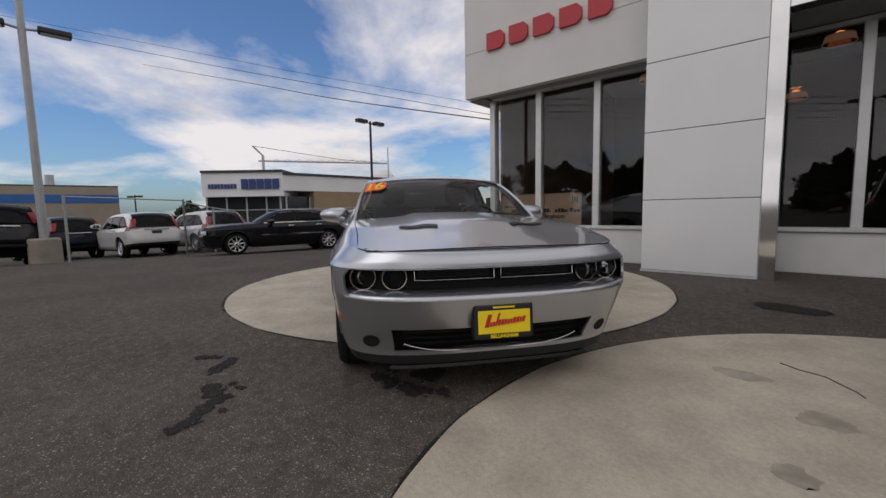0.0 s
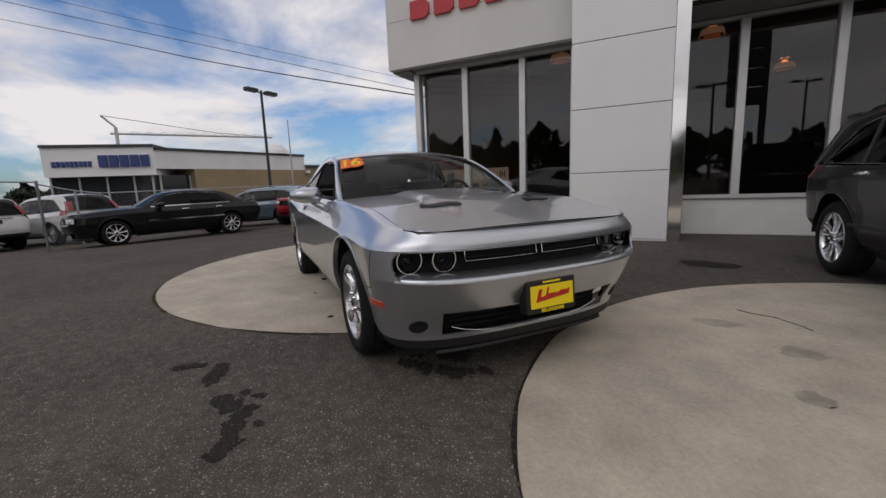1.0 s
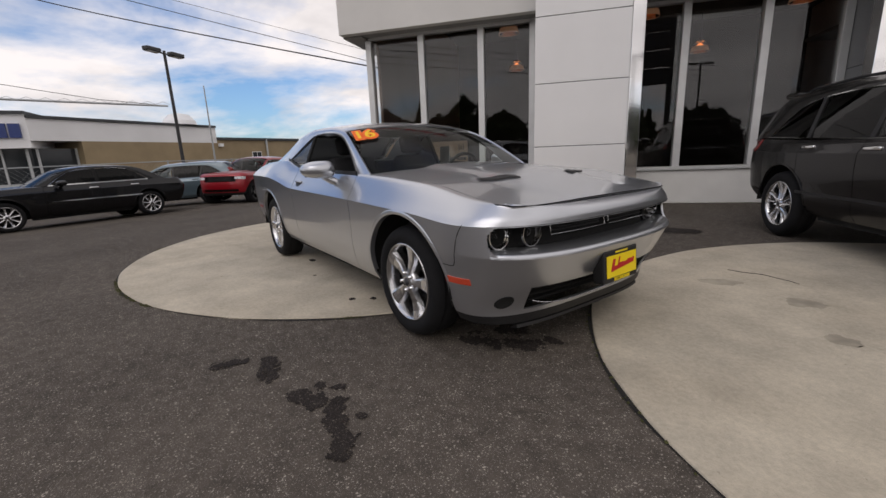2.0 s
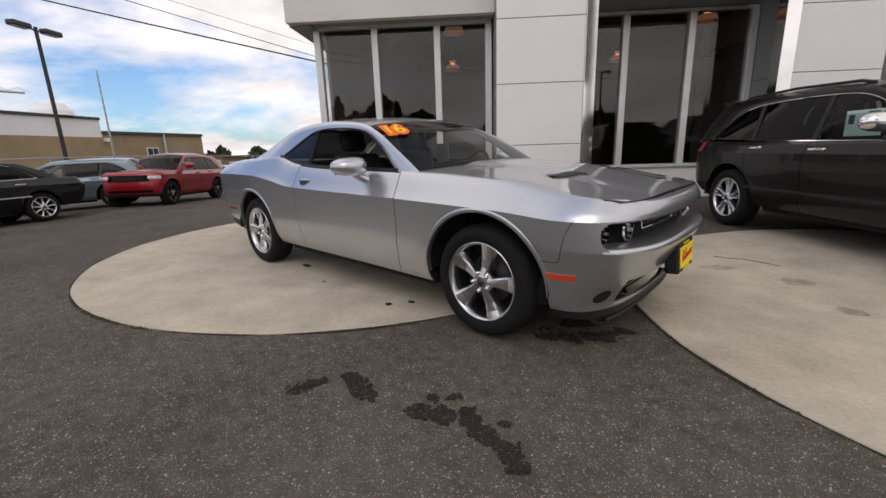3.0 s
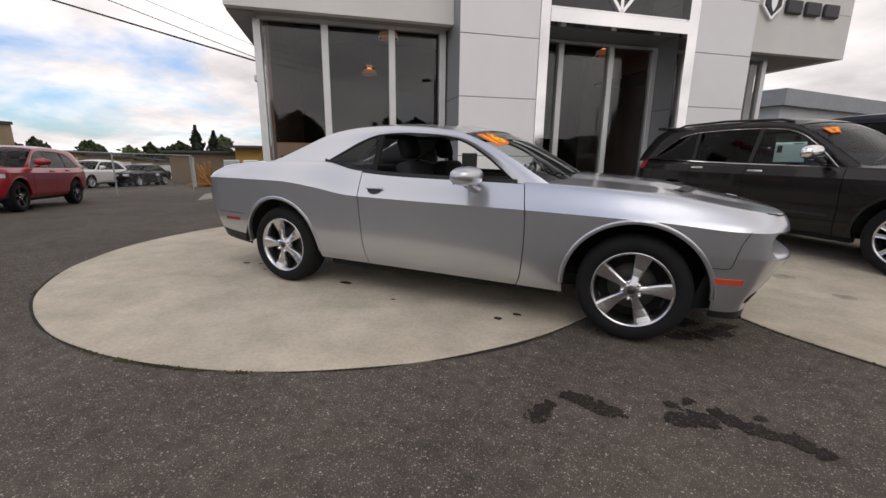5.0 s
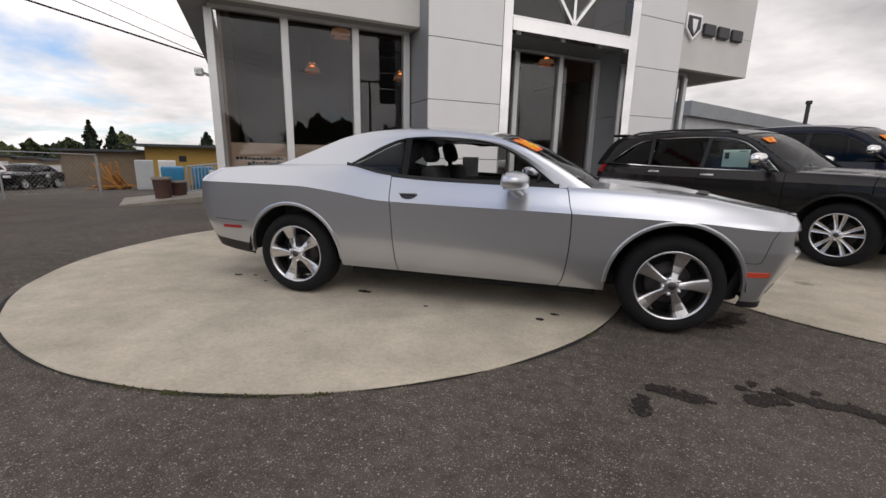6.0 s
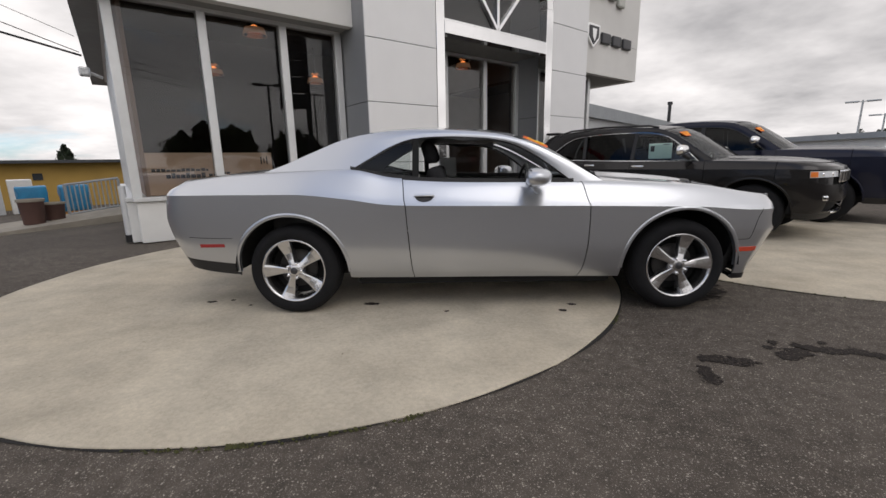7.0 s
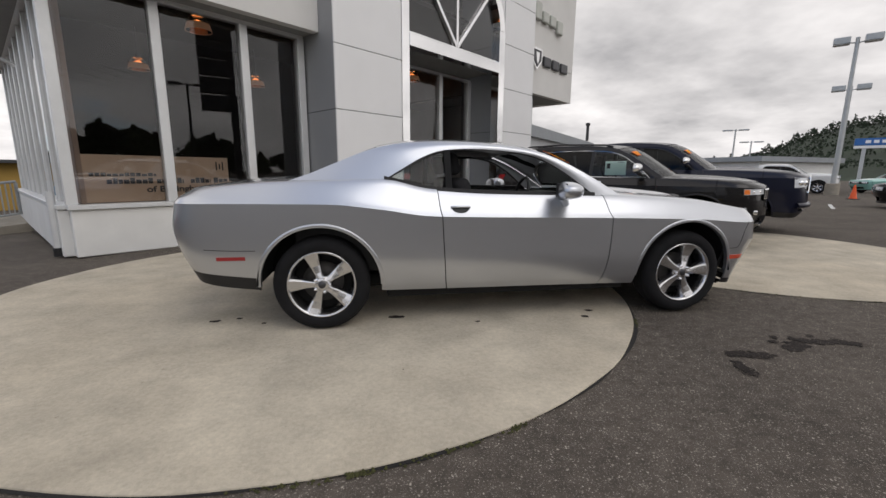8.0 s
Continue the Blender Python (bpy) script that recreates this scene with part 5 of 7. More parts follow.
# ---- other vehicles ----
def SUV(**k):
    s = dict(
        paint=CHARCOAL, wb=2.915, xF=0.90, xR=-3.93, x0f=0.28, x0r=-3.40, n=2.7, rear_n=1.45, arch=0.47, track=0.80, crease=(4,), belt=6,
        W=[(-3.4, 0.93), (-2.9, 0.955), (-1.5, 0.945), (-0.1, 0.96), (0.28, 0.945)],
        rows=[
            dict(z=[(-3.9, 0.46), (-3.3, 0.40), (-2.4, 0.33), (-0.5, 0.33), (0.9, 0.30)], di=0.09, df=0.14, dr=0.10),
            dict(z=[(-3.9, 0.56), (-2.4, 0.44), (-0.5, 0.44), (0.9, 0.42)], di=0.03, df=0.05, dr=0.03),
            dict(z=[(-3.9, 0.68), (-2.4, 0.60), (-0.5, 0.60), (0.9, 0.58)], di=0.02, df=0.0, dr=0.0),
            dict(z=[(-3.9, 0.84), (-2.4, 0.80), (-0.5, 0.79), (0.9, 0.77)], di=0.0, df=0.01, dr=0.02),
            dict(z=[(-3.9, 1.02), (-2.4, 0.985), (-0.5, 0.985), (0.3, 0.985), (0.9, 0.97)], di=0.0, df=0.03, dr=0.06),
            dict(z=[(-3.9, 1.07), (-2.4, 1.04), (-0.5, 1.035), (0.3, 1.035), (0.9, 1.01)], di=0.03, df=0.05, dr=0.08),
            dict(z=[(-3.9, 1.16), (-2.4, 1.12), (-0.6, 1.11), (0.0, 1.095), (0.5, 1.07), (0.9, 1.015)], di=0.08, df=0.09, dr=0.10),
            dict(z=[(-3.9, 1.165), (-2.4, 1.13), (-0.6, 1.125), (0.0, 1.115), (0.5, 1.09), (0.9, 1.03)], di=0.16, df=0.16, dr=0.11, n=3.6),
        ],
        grille_v=(3.05, 4.0), grille_c=1.62, c_extra=(1.62, 1.55), v_extra=(3.05, 1.0, 2.0), intake_v=(1.0, 1.7), intake_c=1.55, seam_nose=0.16 + 0.08, seam_tail=-3.36,
        doors=[-0.62, -1.76, -2.62], bows=[(-0.62, 0.03)], leans=[], fender_top=7, quarter_top=6, nose_split=0.8, tail_split=0.9,
        hood=dict(cowl=-0.42, bow=0.14, crown=0.04, bulge=0.02, dome=0.40),
        O=[(-0.50, 0.835, 1.10), (-0.90, 0.755, 1.37), (-1.25, 0.69, 1.58), (-1.6, 0.65, 1.665), (-2.4, 0.635, 1.695), (-3.1, 0.64, 1.67), (-3.5, 0.67, 1.60), (-3.72, 0.745, 1.34), (-3.80, 0.82, 1.14)],
        I=[(-0.74, 0.84, 1.115), (-1.05, 0.765, 1.38), (-1.33, 0.715, 1.535), (-1.7, 0.695, 1.59), (-2.4, 0.695, 1.595), (-2.95, 0.70, 1.545), (-3.25, 0.755, 1.37), (-3.48, 0.815, 1.18)],
        sill=[(-0.74, 0.845, 1.105), (-1.4, 0.85, 1.115), (-2.4, 0.85, 1.135), (-3.48, 0.83, 1.17)],
        bow=[(-3.8, -0.10), (-3.3, -0.08), (-2.4, 0.0), (-1.25, 0.10), (-0.5, 0.14)], crown=[(-3.8, 0.0), (-3.3, 0.05), (-2.4, 0.06), (-1.25, 0.05), (-0.5, 0.015)],
        roof_x=(-1.30, -3.45), panes=[(-1.73, -0.78, TINT_LIGHT, "side_window"), (-2.62, -1.79, TINT, "side_window"), (-3.46, -2.69, TINT, "quarter_window")], posts=[(-1.76, 0.0, 0.06), (-2.655, -0.06, 0.06)],
        wheel=dict(r=0.385, rim=0.262, width=0.245, style="pair", spokes=10, finish=RIM), edging=CHROME, edge=0.005, mirror_big=1.25, mirror_paint=CHROME, stalk_paint=TRIM,
        mirror=(-0.92, 1.06, 1.27), handles=[(-1.62, 1.03), (-2.50, 1.05)], handle_paint=CHROME,
        cabin=dict(floor=0.55, seats=[-1.45, -2.35], back=0.60, dash=-0.70, dash_z=1.10, lining=1.08, roof=1.62), res=0.6,
    )
    s.update(k)
    return s


def scaled(s, fx, fy, fz):
    """The same spec stretched along, across and up."""
    def pts(p, fa, fb):
        return p if isinstance(p, (int, float)) else [(a * fa, b * fb) for a, b in p]
    s = dict(s)
    s["W"] = pts(s["W"], fx, fy)
    s["rows"] = [dict(z=pts(r["z"], fx, fz), di=pts(r["di"], fx, fy), df=r["df"], dr=r["dr"], n=r.get("n", s["n"])) for r in s["rows"]]
    for k in ("wb", "xF", "xR", "x0f", "x0r", "seam_nose", "seam_tail", "tailgate"):
        if k in s:
            s[k] = s[k] * fx
    s["doors"] = [d * fx for d in s["doors"]]
    s["bows"], s["leans"] = [(a * fx, b) for a, b in s["bows"]], [(a * fx, b) for a, b in s["leans"]]
    for k in ("O", "I", "sill"):
        s[k] = [(x * fx, y * fy, z * fz) for x, y, z in s[k]]
    s["bow"], s["crown"] = pts(s["bow"], fx, 1), pts(s["crown"], fx, 1)
    s["roof_x"] = tuple(x * fx for x in s["roof_x"])
    s["panes"] = [(a * fx, b * fx, c, d) for a, b, c, d in s["panes"]]
    s["posts"] = [(a * fx, b, c) for a, b, c in s["posts"]]
    s["hood"] = dict(s["hood"], cowl=s["hood"]["cowl"] * fx)
    if s.get("deck"):
        s["deck"] = dict(s["deck"], front=s["deck"]["front"] * fx)
    s["track"] = s["track"] * fy
    mx, my, mz = s["mirror"]
    s["mirror"] = (mx * fx, my * fy, mz * fz)
    s["handles"] = [(a * fx, b * fz) for a, b in s["handles"]]
    c = s["cabin"]
    s["cabin"] = dict(c, floor=c["floor"] * fz, seats=[x * fx for x in c["seats"]], dash=c["dash"] * fx, dash_z=c["dash_z"] * fz, lining=c["lining"] * fz, roof=c["roof"] * fz)
    return s


def front_lamps(car, sh, y, z, w, h, tilt=0.0, amber=0.0):
    """Wrapped headlight units: a dark housing, reflector blocks and a clear cover."""
    for sgn in (-1, 1):
        ys = lin(y - w / 2, y + w / 2, 8)
        pts = [[Vector((sh.nose(a, b) + 0.006, sgn * a, b)) for b in lin(z - h / 2 * (0.7 + 0.3 * (a - ys[0]) / w), z + h / 2, 3)] for a in ys]
        bm = outward(grid_bm(pts, False), (0, 0, z))
        lamp = thick(part("headlight", bm, LAMP, car, "bright headlight unit", smooth=True), 0.02)
        for k in (0.3, 0.68):
            a = y - w / 2 + w * k
            bm = bmesh.new()
            bmesh.ops.create_uvsphere(bm, u_segments=14, v_segments=8, radius=h * 0.30)
            bmesh.ops.translate(bm, vec=(sh.nose(a, z) - 0.012, sgn * a, z), verts=bm.verts)
            part("lamp_bulb", bm, CHROME, lamp, smooth=True)
        if amber:
            a0 = y + w / 2
            pts = [[Vector((sh.nose(a, b) + 0.009, sgn * a, b)) for b in lin(z - h * 0.40, z + h * 0.40, 2)] for a in lin(a0 - amber - 0.004, a0 - 0.001, 4)]
            thick(part("amber_marker", outward(grid_bm(pts, False), (0, 0, z)), AMBER, lamp, smooth=True), 0.012)


def tail_lamps(car, s, h0=0, h1=1, tall=True):
    """Upright red lamps on the rear pillars, one a side, and a plate recess."""
    O = chain(s["O"], 60)
    sh = Shell(s)
    for sgn in (-1, 1):
        if tall:
            sel = [p for p in O if p.x < s["roof_x"][1] + 0.02 and p.z < 1.46 * s["rows"][4]["z"][0][1] / 1.02]
            pts = [[Vector((p.x + dx - 0.012, sgn * (abs(p.y) + dy), p.z)) for dx, dy in ((0.15, 0.010), (0.0, 0.014), (-0.03, -0.04), (-0.05, -0.13))] for p in sel]
            thick(part("tail_lamp", outward(grid_bm(pts, False), (-2, 0, 1.2)), TAIL, car, "tall red tail lamp", smooth=True), 0.01)
        pts = [[Vector((p.x - 0.006, sgn * (p.y + 0.006), p.z)) for p in (sh.at(c, v) for v in lin(4.0, 6.0, 5))] for c in lin(-0.42, -0.07, 10)]
        thick(part("tail_lamp", outward(grid_bm(pts, False), (-2, 0, 1.0)), TAIL, car, "red tail lamp", smooth=True), 0.01)
    x = sh.nose(0, 0.92, tail=True)
    part("plate", B(x - 0.02, x + 0.01, -0.16, 0.16, 0.86, 0.97, 0.004), RIM_DARK, car, "rear plate")
    part("tailgate_trim", B(x - 0.03, x + 0.0, -0.42, 0.42, 1.0, 1.03, 0.008), CHROME, car)


def year_sticker(car_m, s, text, y=-0.50, k=(12, 8), w=0.10, h=0.055):
    O = chain(s["O"], 60)
    p0, p1 = O[k[0]], O[k[1]]
    bow, crown = cv(s["bow"]), cv(s["crown"])
    def ws(t, y):
        p = p0.lerp(p1, t)
        q = y / abs(p.y)
        return Vector((p.x + bow(p.x) * (1 - q * q), y, p.z + crown(p.x) * (1 - abs(q) ** 2.4)))
    c, ex = ws(0.5, y), (ws(0.5, y + 0.07) - ws(0.5, y - 0.07)).normalized()
    up = (ws(0.0, y) - ws(1.0, y)).normalized()
    nn = ex.cross(up).normalized()
    up = nn.cross(ex)
    rot = Matrix((ex, up, nn)).transposed().to_4x4()
    place_sticker(car_m @ Matrix.Translation(c + nn * 0.010) @ rot, text, h * 2.4)


def make_jeep():
    s = SUV()
    m = pose(3.19, 2.55, 0.012, 0, 0, -47)
    car, sh = build_car("dark_suv", "dark grey sport utility with bright window trim and chrome mirrors", s, m)
    front_lamps(car, sh, 0.70, 0.915, 0.36, 0.085, amber=0.05)
    x = sh.nose(0, 0.82)
    for i in range(7):
        y = -0.42 + 0.14 * i
        xx = sh.nose(y, 0.88) - 0.005
        bm = B(xx - 0.02, xx + 0.02, y - 0.052, y + 0.052, 0.80, 0.965, 0.018, 2)
        slot = part("grille_slot", bm, CHROME, car, "bright framed upright grille slot")
        part("slot_opening", B(xx + 0.015, xx + 0.024, y - 0.032, y + 0.032, 0.817, 0.948, 0.01), TRIM, slot)
    for sgn in (-1, 1):
        x = sh.nose(0.66, 0.60)
        part("fog_lamp", B(x - 0.06, x + 0.004, sgn * 0.66 - 0.09, sgn * 0.66 + 0.09, 0.57, 0.64, 0.02, 2), CHROME, car, "fog lamp with a bright surround")
        part("roof_rail", T([(-1.45, sgn * 0.60, 1.665), (-1.6, sgn * 0.60, 1.70), (-2.4, sgn * 0.59, 1.728), (-3.1, sgn * 0.59, 1.705), (-3.3, sgn * 0.59, 1.65)], 0.016, 8), TRIM, car)
    part("bumper_trim", T([(sh.nose(y, 0.40) + 0.01, y, 0.40) for y in lin(-0.5, 0.5, 12)], 0.018, 8), CHROME, car)
    stick(car, "body_side_moulding", sh, -1.65, 0.56, 1.9, 0.03, TRIM, 0.006)
    tail_lamps(car, s, tall=False)
    # rear spoiler
    part("roof_spoiler", B(-3.68, -3.40, -0.60, 0.60, 1.655, 1.70, 0.02, 2), CHARCOAL, car, smooth=True)
    # price sheet behind the front side glass
    sheet = tagged(part("price_sheet", B(-1.52, -1.16, -0.765, -0.757, 1.155, 1.40, m=m), PAPER), "pale green price sheet in a side window", "paper")
    part("print", B(-1.49, -1.43, -0.768, -0.766, 1.27, 1.36, m=m), INK, sheet)
    part("print", B(-1.30, -1.19, -0.768, -0.766, 1.375, 1.385, m=m), INK, sheet)
    year_sticker(m, s, "17", -0.50, (14, 10))
    return car


make_jeep()


def make_pickup(label, m, colour, sticker=True, group="", res=0.55):
    s = SUV(paint=colour, res=res, edging=TRIM, mirror_paint=CHROME, n=3.2)
    s["O"] = [(-0.55, 0.84, 1.10), (-0.92, 0.77, 1.37), (-1.22, 0.71, 1.56), (-1.55, 0.67, 1.63), (-2.1, 0.655, 1.655), (-2.6, 0.66, 1.63), (-2.78, 0.70, 1.55), (-2.84, 0.76, 1.32), (-2.86, 0.84, 1.13)]
    s["I"] = [(-0.78, 0.845, 1.115), (-1.08, 0.78, 1.37), (-1.33, 0.73, 1.50), (-1.6, 0.715, 1.545), (-2.1, 0.71, 1.56), (-2.45, 0.72, 1.54), (-2.62, 0.78, 1.35), (-2.66, 0.835, 1.16)]
    s["sill"] = [(-0.78, 0.85, 1.105), (-1.4, 0.855, 1.115), (-2.0, 0.855, 1.125), (-2.66, 0.845, 1.15)]
    s["bow"], s["crown"] = [(-2.86, -0.04), (-2.4, 0.0), (-1.25, 0.10), (-0.5, 0.14)], [(-2.86, 0.0), (-2.4, 0.05), (-1.25, 0.05), (-0.5, 0.015)]
    s["roof_x"] = (-1.28, -2.70)
    s["panes"] = [(-1.70, -0.82, TINT, "side_window"), (-2.64, -1.78, TINT, "side_window")]
    s["posts"] = [(-1.74, 0.0, 0.08)]
    s["doors"] = [-0.62, -1.74, -2.70]
    s["deck"] = dict(front=-2.9, bow=0.0, crown=0.0)
    s["handles"] = [(-1.60, 1.03), (-2.50, 1.04)]
    s["wheel"] = dict(r=0.41, rim=0.26, width=0.27, style="wide", spokes=6, finish=RIM)
    s["arch"] = 0.50
    s = scaled(s, 1.16, 1.05, 1.14)
    s["cabin"]["seats"] = [-1.6]
    car, sh = build_car("pickup_truck", label, s, m, "pickup truck", group)
    front_lamps(car, sh, 0.76, 1.03, 0.30, 0.19)
    for i in range(5):
        z = 0.90 + 0.05 * i
        part("grille_bar", T([(sh.nose(y, 0.93) - 0.0, y, z) for y in lin(-0.50, 0.50, 10)], 0.014, 6), CHROME, car)
    pts = [(sh.nose(y, 0.93) + 0.012, y, z) for y, z in ((-0.55, 0.86), (-0.52, 1.12), (0.0, 1.16), (0.52, 1.12), (0.55, 0.86), (0.0, 0.82), (-0.55, 0.86))]
    part("grille_surround", T(pts, 0.022, 8), CHROME, car)
    part("bumper_bar", T([(sh.nose(y, 0.60) + 0.02, y, 0.60) for y in lin(-0.85, 0.85, 14)], 0.05, 8), colour, car, smooth=True)
    tail_lamps(car, s, tall=False)
    if sticker:
        year_sticker(m, s, "17", -0.52, (14, 10))
    return car


make_pickup("dark navy pickup truck with chrome grille and mirrors", pose(5.45, 3.98, 0.012, 0, 0, -47), NAVY)


def make_small_suv(name, label, m, colour, fx=1.0, fz=1.0, rims=RIM, tall=True, grille=True, chrome=TRIM, group="", res=0.5, nose=1.0, fy=0.98):
    s = SUV(paint=colour, res=res, edging=chrome, mirror_paint=colour, stalk_paint=colour, handle_paint=colour)
    s["wheel"] = dict(r=0.365, rim=0.245, width=0.235, style="thin" if rims is RIM else "wide", spokes=10 if rims is RIM else 5, finish=rims)
    s["arch"] = 0.445
    s = scaled(s, fx, fy, fz)
    s["xF"] *= nose
    car, sh = build_car(name, label, s, m, "car", group)
    front_lamps(car, sh, 0.70, 0.91 * fz, 0.30, 0.09)
    tail_lamps(car, s, tall=tall)
    if grille:
        for i in range(4):
            part("grille_bar", T([(sh.nose(y, 0.83) - 0.02, y, (0.83 + 0.035 * i) * fz) for y in lin(-0.42, 0.42, 8)], 0.008, 6), TRIM, car)
    return car


def on(x, y, deg):
    """A pose on the sloping yard with the nose along deg."""
    c, s = math.cos(radians(deg)), math.sin(radians(deg))
    back = gz(x - 2.9 * c, y - 2.9 * s)
    xm, ym = x - 1.45 * c, y - 1.45 * s
    roll = gz(xm - 0.8 * s, ym + 0.8 * c) - gz(xm + 0.8 * s, ym - 0.8 * c)
    return pose(x, y, gz(x, y) + 0.002, math.degrees(math.atan2(roll, 1.6)), math.degrees(math.atan2(back - gz(x, y), 2.9)), deg)


make_small_suv("red_suv", "bright red sport utility with a black grille and black wheels", on(-13.75, 0.40, -45), RED, 0.97, 0.93, BLACK_RIM, tall=False, nose=0.74, fy=0.94)
make_small_suv("white_suv", "white sport utility seen from behind with tall red lamps", on(-16.7, -10.8, -136), WHITE, 0.95, 0.97, RIM, group="row of utilities")
make_small_suv("white_suv", "white sport utility parked beside the chain fence", on(-17.7, -8.75, -134), WHITE, 0.95, 0.97, RIM, group="row of utilities")
make_small_suv("black_suv", "black sport utility with red tail lamps by the lamp base", on(-12.5, -12.3, -142), BLACK, 0.95, 0.97, RIM, group="row of utilities")
make_small_suv("dark_blue_suv", "dark blue sport utility behind the row of cars", on(-17.6, -14.3, -130), NAVY, 0.95, 0.97, RIM, group="row of utilities")
make_small_suv("blue_grey_suv", "blue-grey sport utility behind the black sedan", on(-16.4, -2.4, -112), STEEL_BLUE, 0.95, 0.86, RIM)


def make_sedan(name, label, m, colour, group="", res=0.55, chrome=CHROME):
    s = dict(COUPE)
    s.update(paint=colour, res=res, n=4.0, xF=1.02, xR=-4.02, x0r=-3.58, crease=(4,), wheel=dict(r=0.335, rim=0.235, width=0.22, style="thin", spokes=9, finish=RIM), arch=0.40, arch_r=0.40)
    s["rows"] = [dict(r) for r in COUPE["rows"]]
    s["rows"][4]["z"] = [(-4.2, 0.82), (-2.9, 0.84), (-0.7, 0.83), (0.97, 0.78)]
    s["rows"][5]["z"] = [(-4.2, 0.87), (-2.9, 0.885), (-0.7, 0.87), (0.97, 0.80)]
    s["rows"][6]["z"] = [(-4.2, 0.97), (-3.3, 0.985), (-2.5, 0.985), (-0.7, 0.96), (0.1, 0.93), (0.97, 0.84)]
    s["rows"][7]["z"] = [(-4.2, 0.985), (-3.3, 1.0), (-2.5, 1.0), (-0.7, 0.98), (0.1, 0.95), (0.97, 0.855)]
    s["rows"][6]["di"] = 0.10
    s["rows"][7]["di"] = 0.15
    s["W"] = [(-3.75, 0.91), (-2.9, 0.935), (-1.2, 0.935), (0.36, 0.92)]
    s["O"] = [(-0.62, 0.80, 0.965), (-0.95, 0.74, 1.17), (-1.25, 0.68, 1.33), (-1.6, 0.64, 1.40), (-2.1, 0.63, 1.41), (-2.7, 0.64, 1.37), (-3.05, 0.69, 1.24), (-3.3, 0.75, 1.08), (-3.42, 0.78, 0.99)]
    s["I"] = [(-0.85, 0.815, 0.98), (-1.12, 0.745, 1.18), (-1.36, 0.70, 1.30), (-1.7, 0.68, 1.345), (-2.2, 0.675, 1.35), (-2.6, 0.69, 1.30), (-2.85, 0.75, 1.14), (-3.0, 0.80, 1.01)]
    s["sill"] = [(-0.85, 0.82, 0.975), (-1.6, 0.825, 0.985), (-2.3, 0.825, 0.99), (-3.0, 0.81, 1.0)]
    s["bow"], s["crown"] = [(-3.42, -0.14), (-2.7, -0.08), (-2.0, 0.0), (-1.25, 0.10), (-0.6, 0.16)], [(-3.42, 0.0), (-2.7, 0.04), (-2.0, 0.05), (-1.25, 0.045), (-0.6, 0.015)]
    s["roof_x"], s["deck"] = (-1.30, -2.74), dict(front=-3.40, bow=-0.06, crown=0.02)
    s["panes"] = [(-1.80, -0.90, TINT, "side_window"), (-2.98, -1.88, TINT, "side_window")]
    s["posts"] = [(-1.84, 0.0, 0.07), (-2.72, -0.03, 0.04)]
    s["doors"], s["bows"], s["leans"], s["seam_tail"] = [-0.72, -1.84, -2.75], [(-0.72, 0.03)], [], -3.5
    s["edging"], s["edge"], s["tail_split"], s["back_glass"] = chrome, 0.016, 0.0, TINT
    s["mirror"], s["handles"], s["handle_paint"] = (-1.08, 1.0, 1.02), [(-1.70, 0.87), (-2.62, 0.88)], chrome
    s["cabin"] = dict(COUPE["cabin"], seats=[-1.5, -2.3], roof=1.38)
    car, sh = build_car(name, label, s, m, "car", group)
    front_lamps(car, sh, 0.66, 0.72, 0.26, 0.13)
    for i in range(5):
        part("grille_bar", T([(sh.nose(y, 0.70) - 0.01, y, 0.66 + 0.026 * i) for y in lin(-0.34, 0.34, 8)], 0.008, 6), CHROME, car)
    for y in lin(-0.30, 0.30, 6):
        x = sh.nose(y, 0.70)
        part("grille_bar", B(x - 0.02, x + 0.002, y - 0.006, y + 0.006, 0.65, 0.77), CHROME, car)
    stick(car, "side_trim", sh, -1.75, 0.60, 2.0, 0.022, chrome, 0.008)
    return car, sh


make_sedan("black_sedan", "long black luxury sedan with chrome trim and grille", on(-11.83, -5.01, -68), BLACK)


# ---- stains and growth on the ground ----
def blob(name, cx, cy, r, z, material, parent=None, label="", stretch=1.0, turn=0.0, seed=0.0, rough=0.45):
    bm = bmesh.new()
    n = 40
    vs = []
    for i in range(n):
        t = 2 * math.pi * i / n
        k = r * (1 + rough * noise.noise((math.cos(t) * 1.7 + seed, math.sin(t) * 1.7, seed * 1.3)) + 0.5 * rough * noise.noise((math.cos(t) * 5 + seed, math.sin(t) * 5, 9 + seed)))
        x, y = k * stretch * math.cos(t), k * math.sin(t)
        c, s = math.cos(turn), math.sin(turn)
        vs.append(bm.verts.new((cx + c * x - s * y, cy + s * x + c * y, z)))
    bm.faces.new(vs)
    bmesh.ops.triangulate(bm, faces=bm.faces)
    return part(name, bm, material, parent, label)


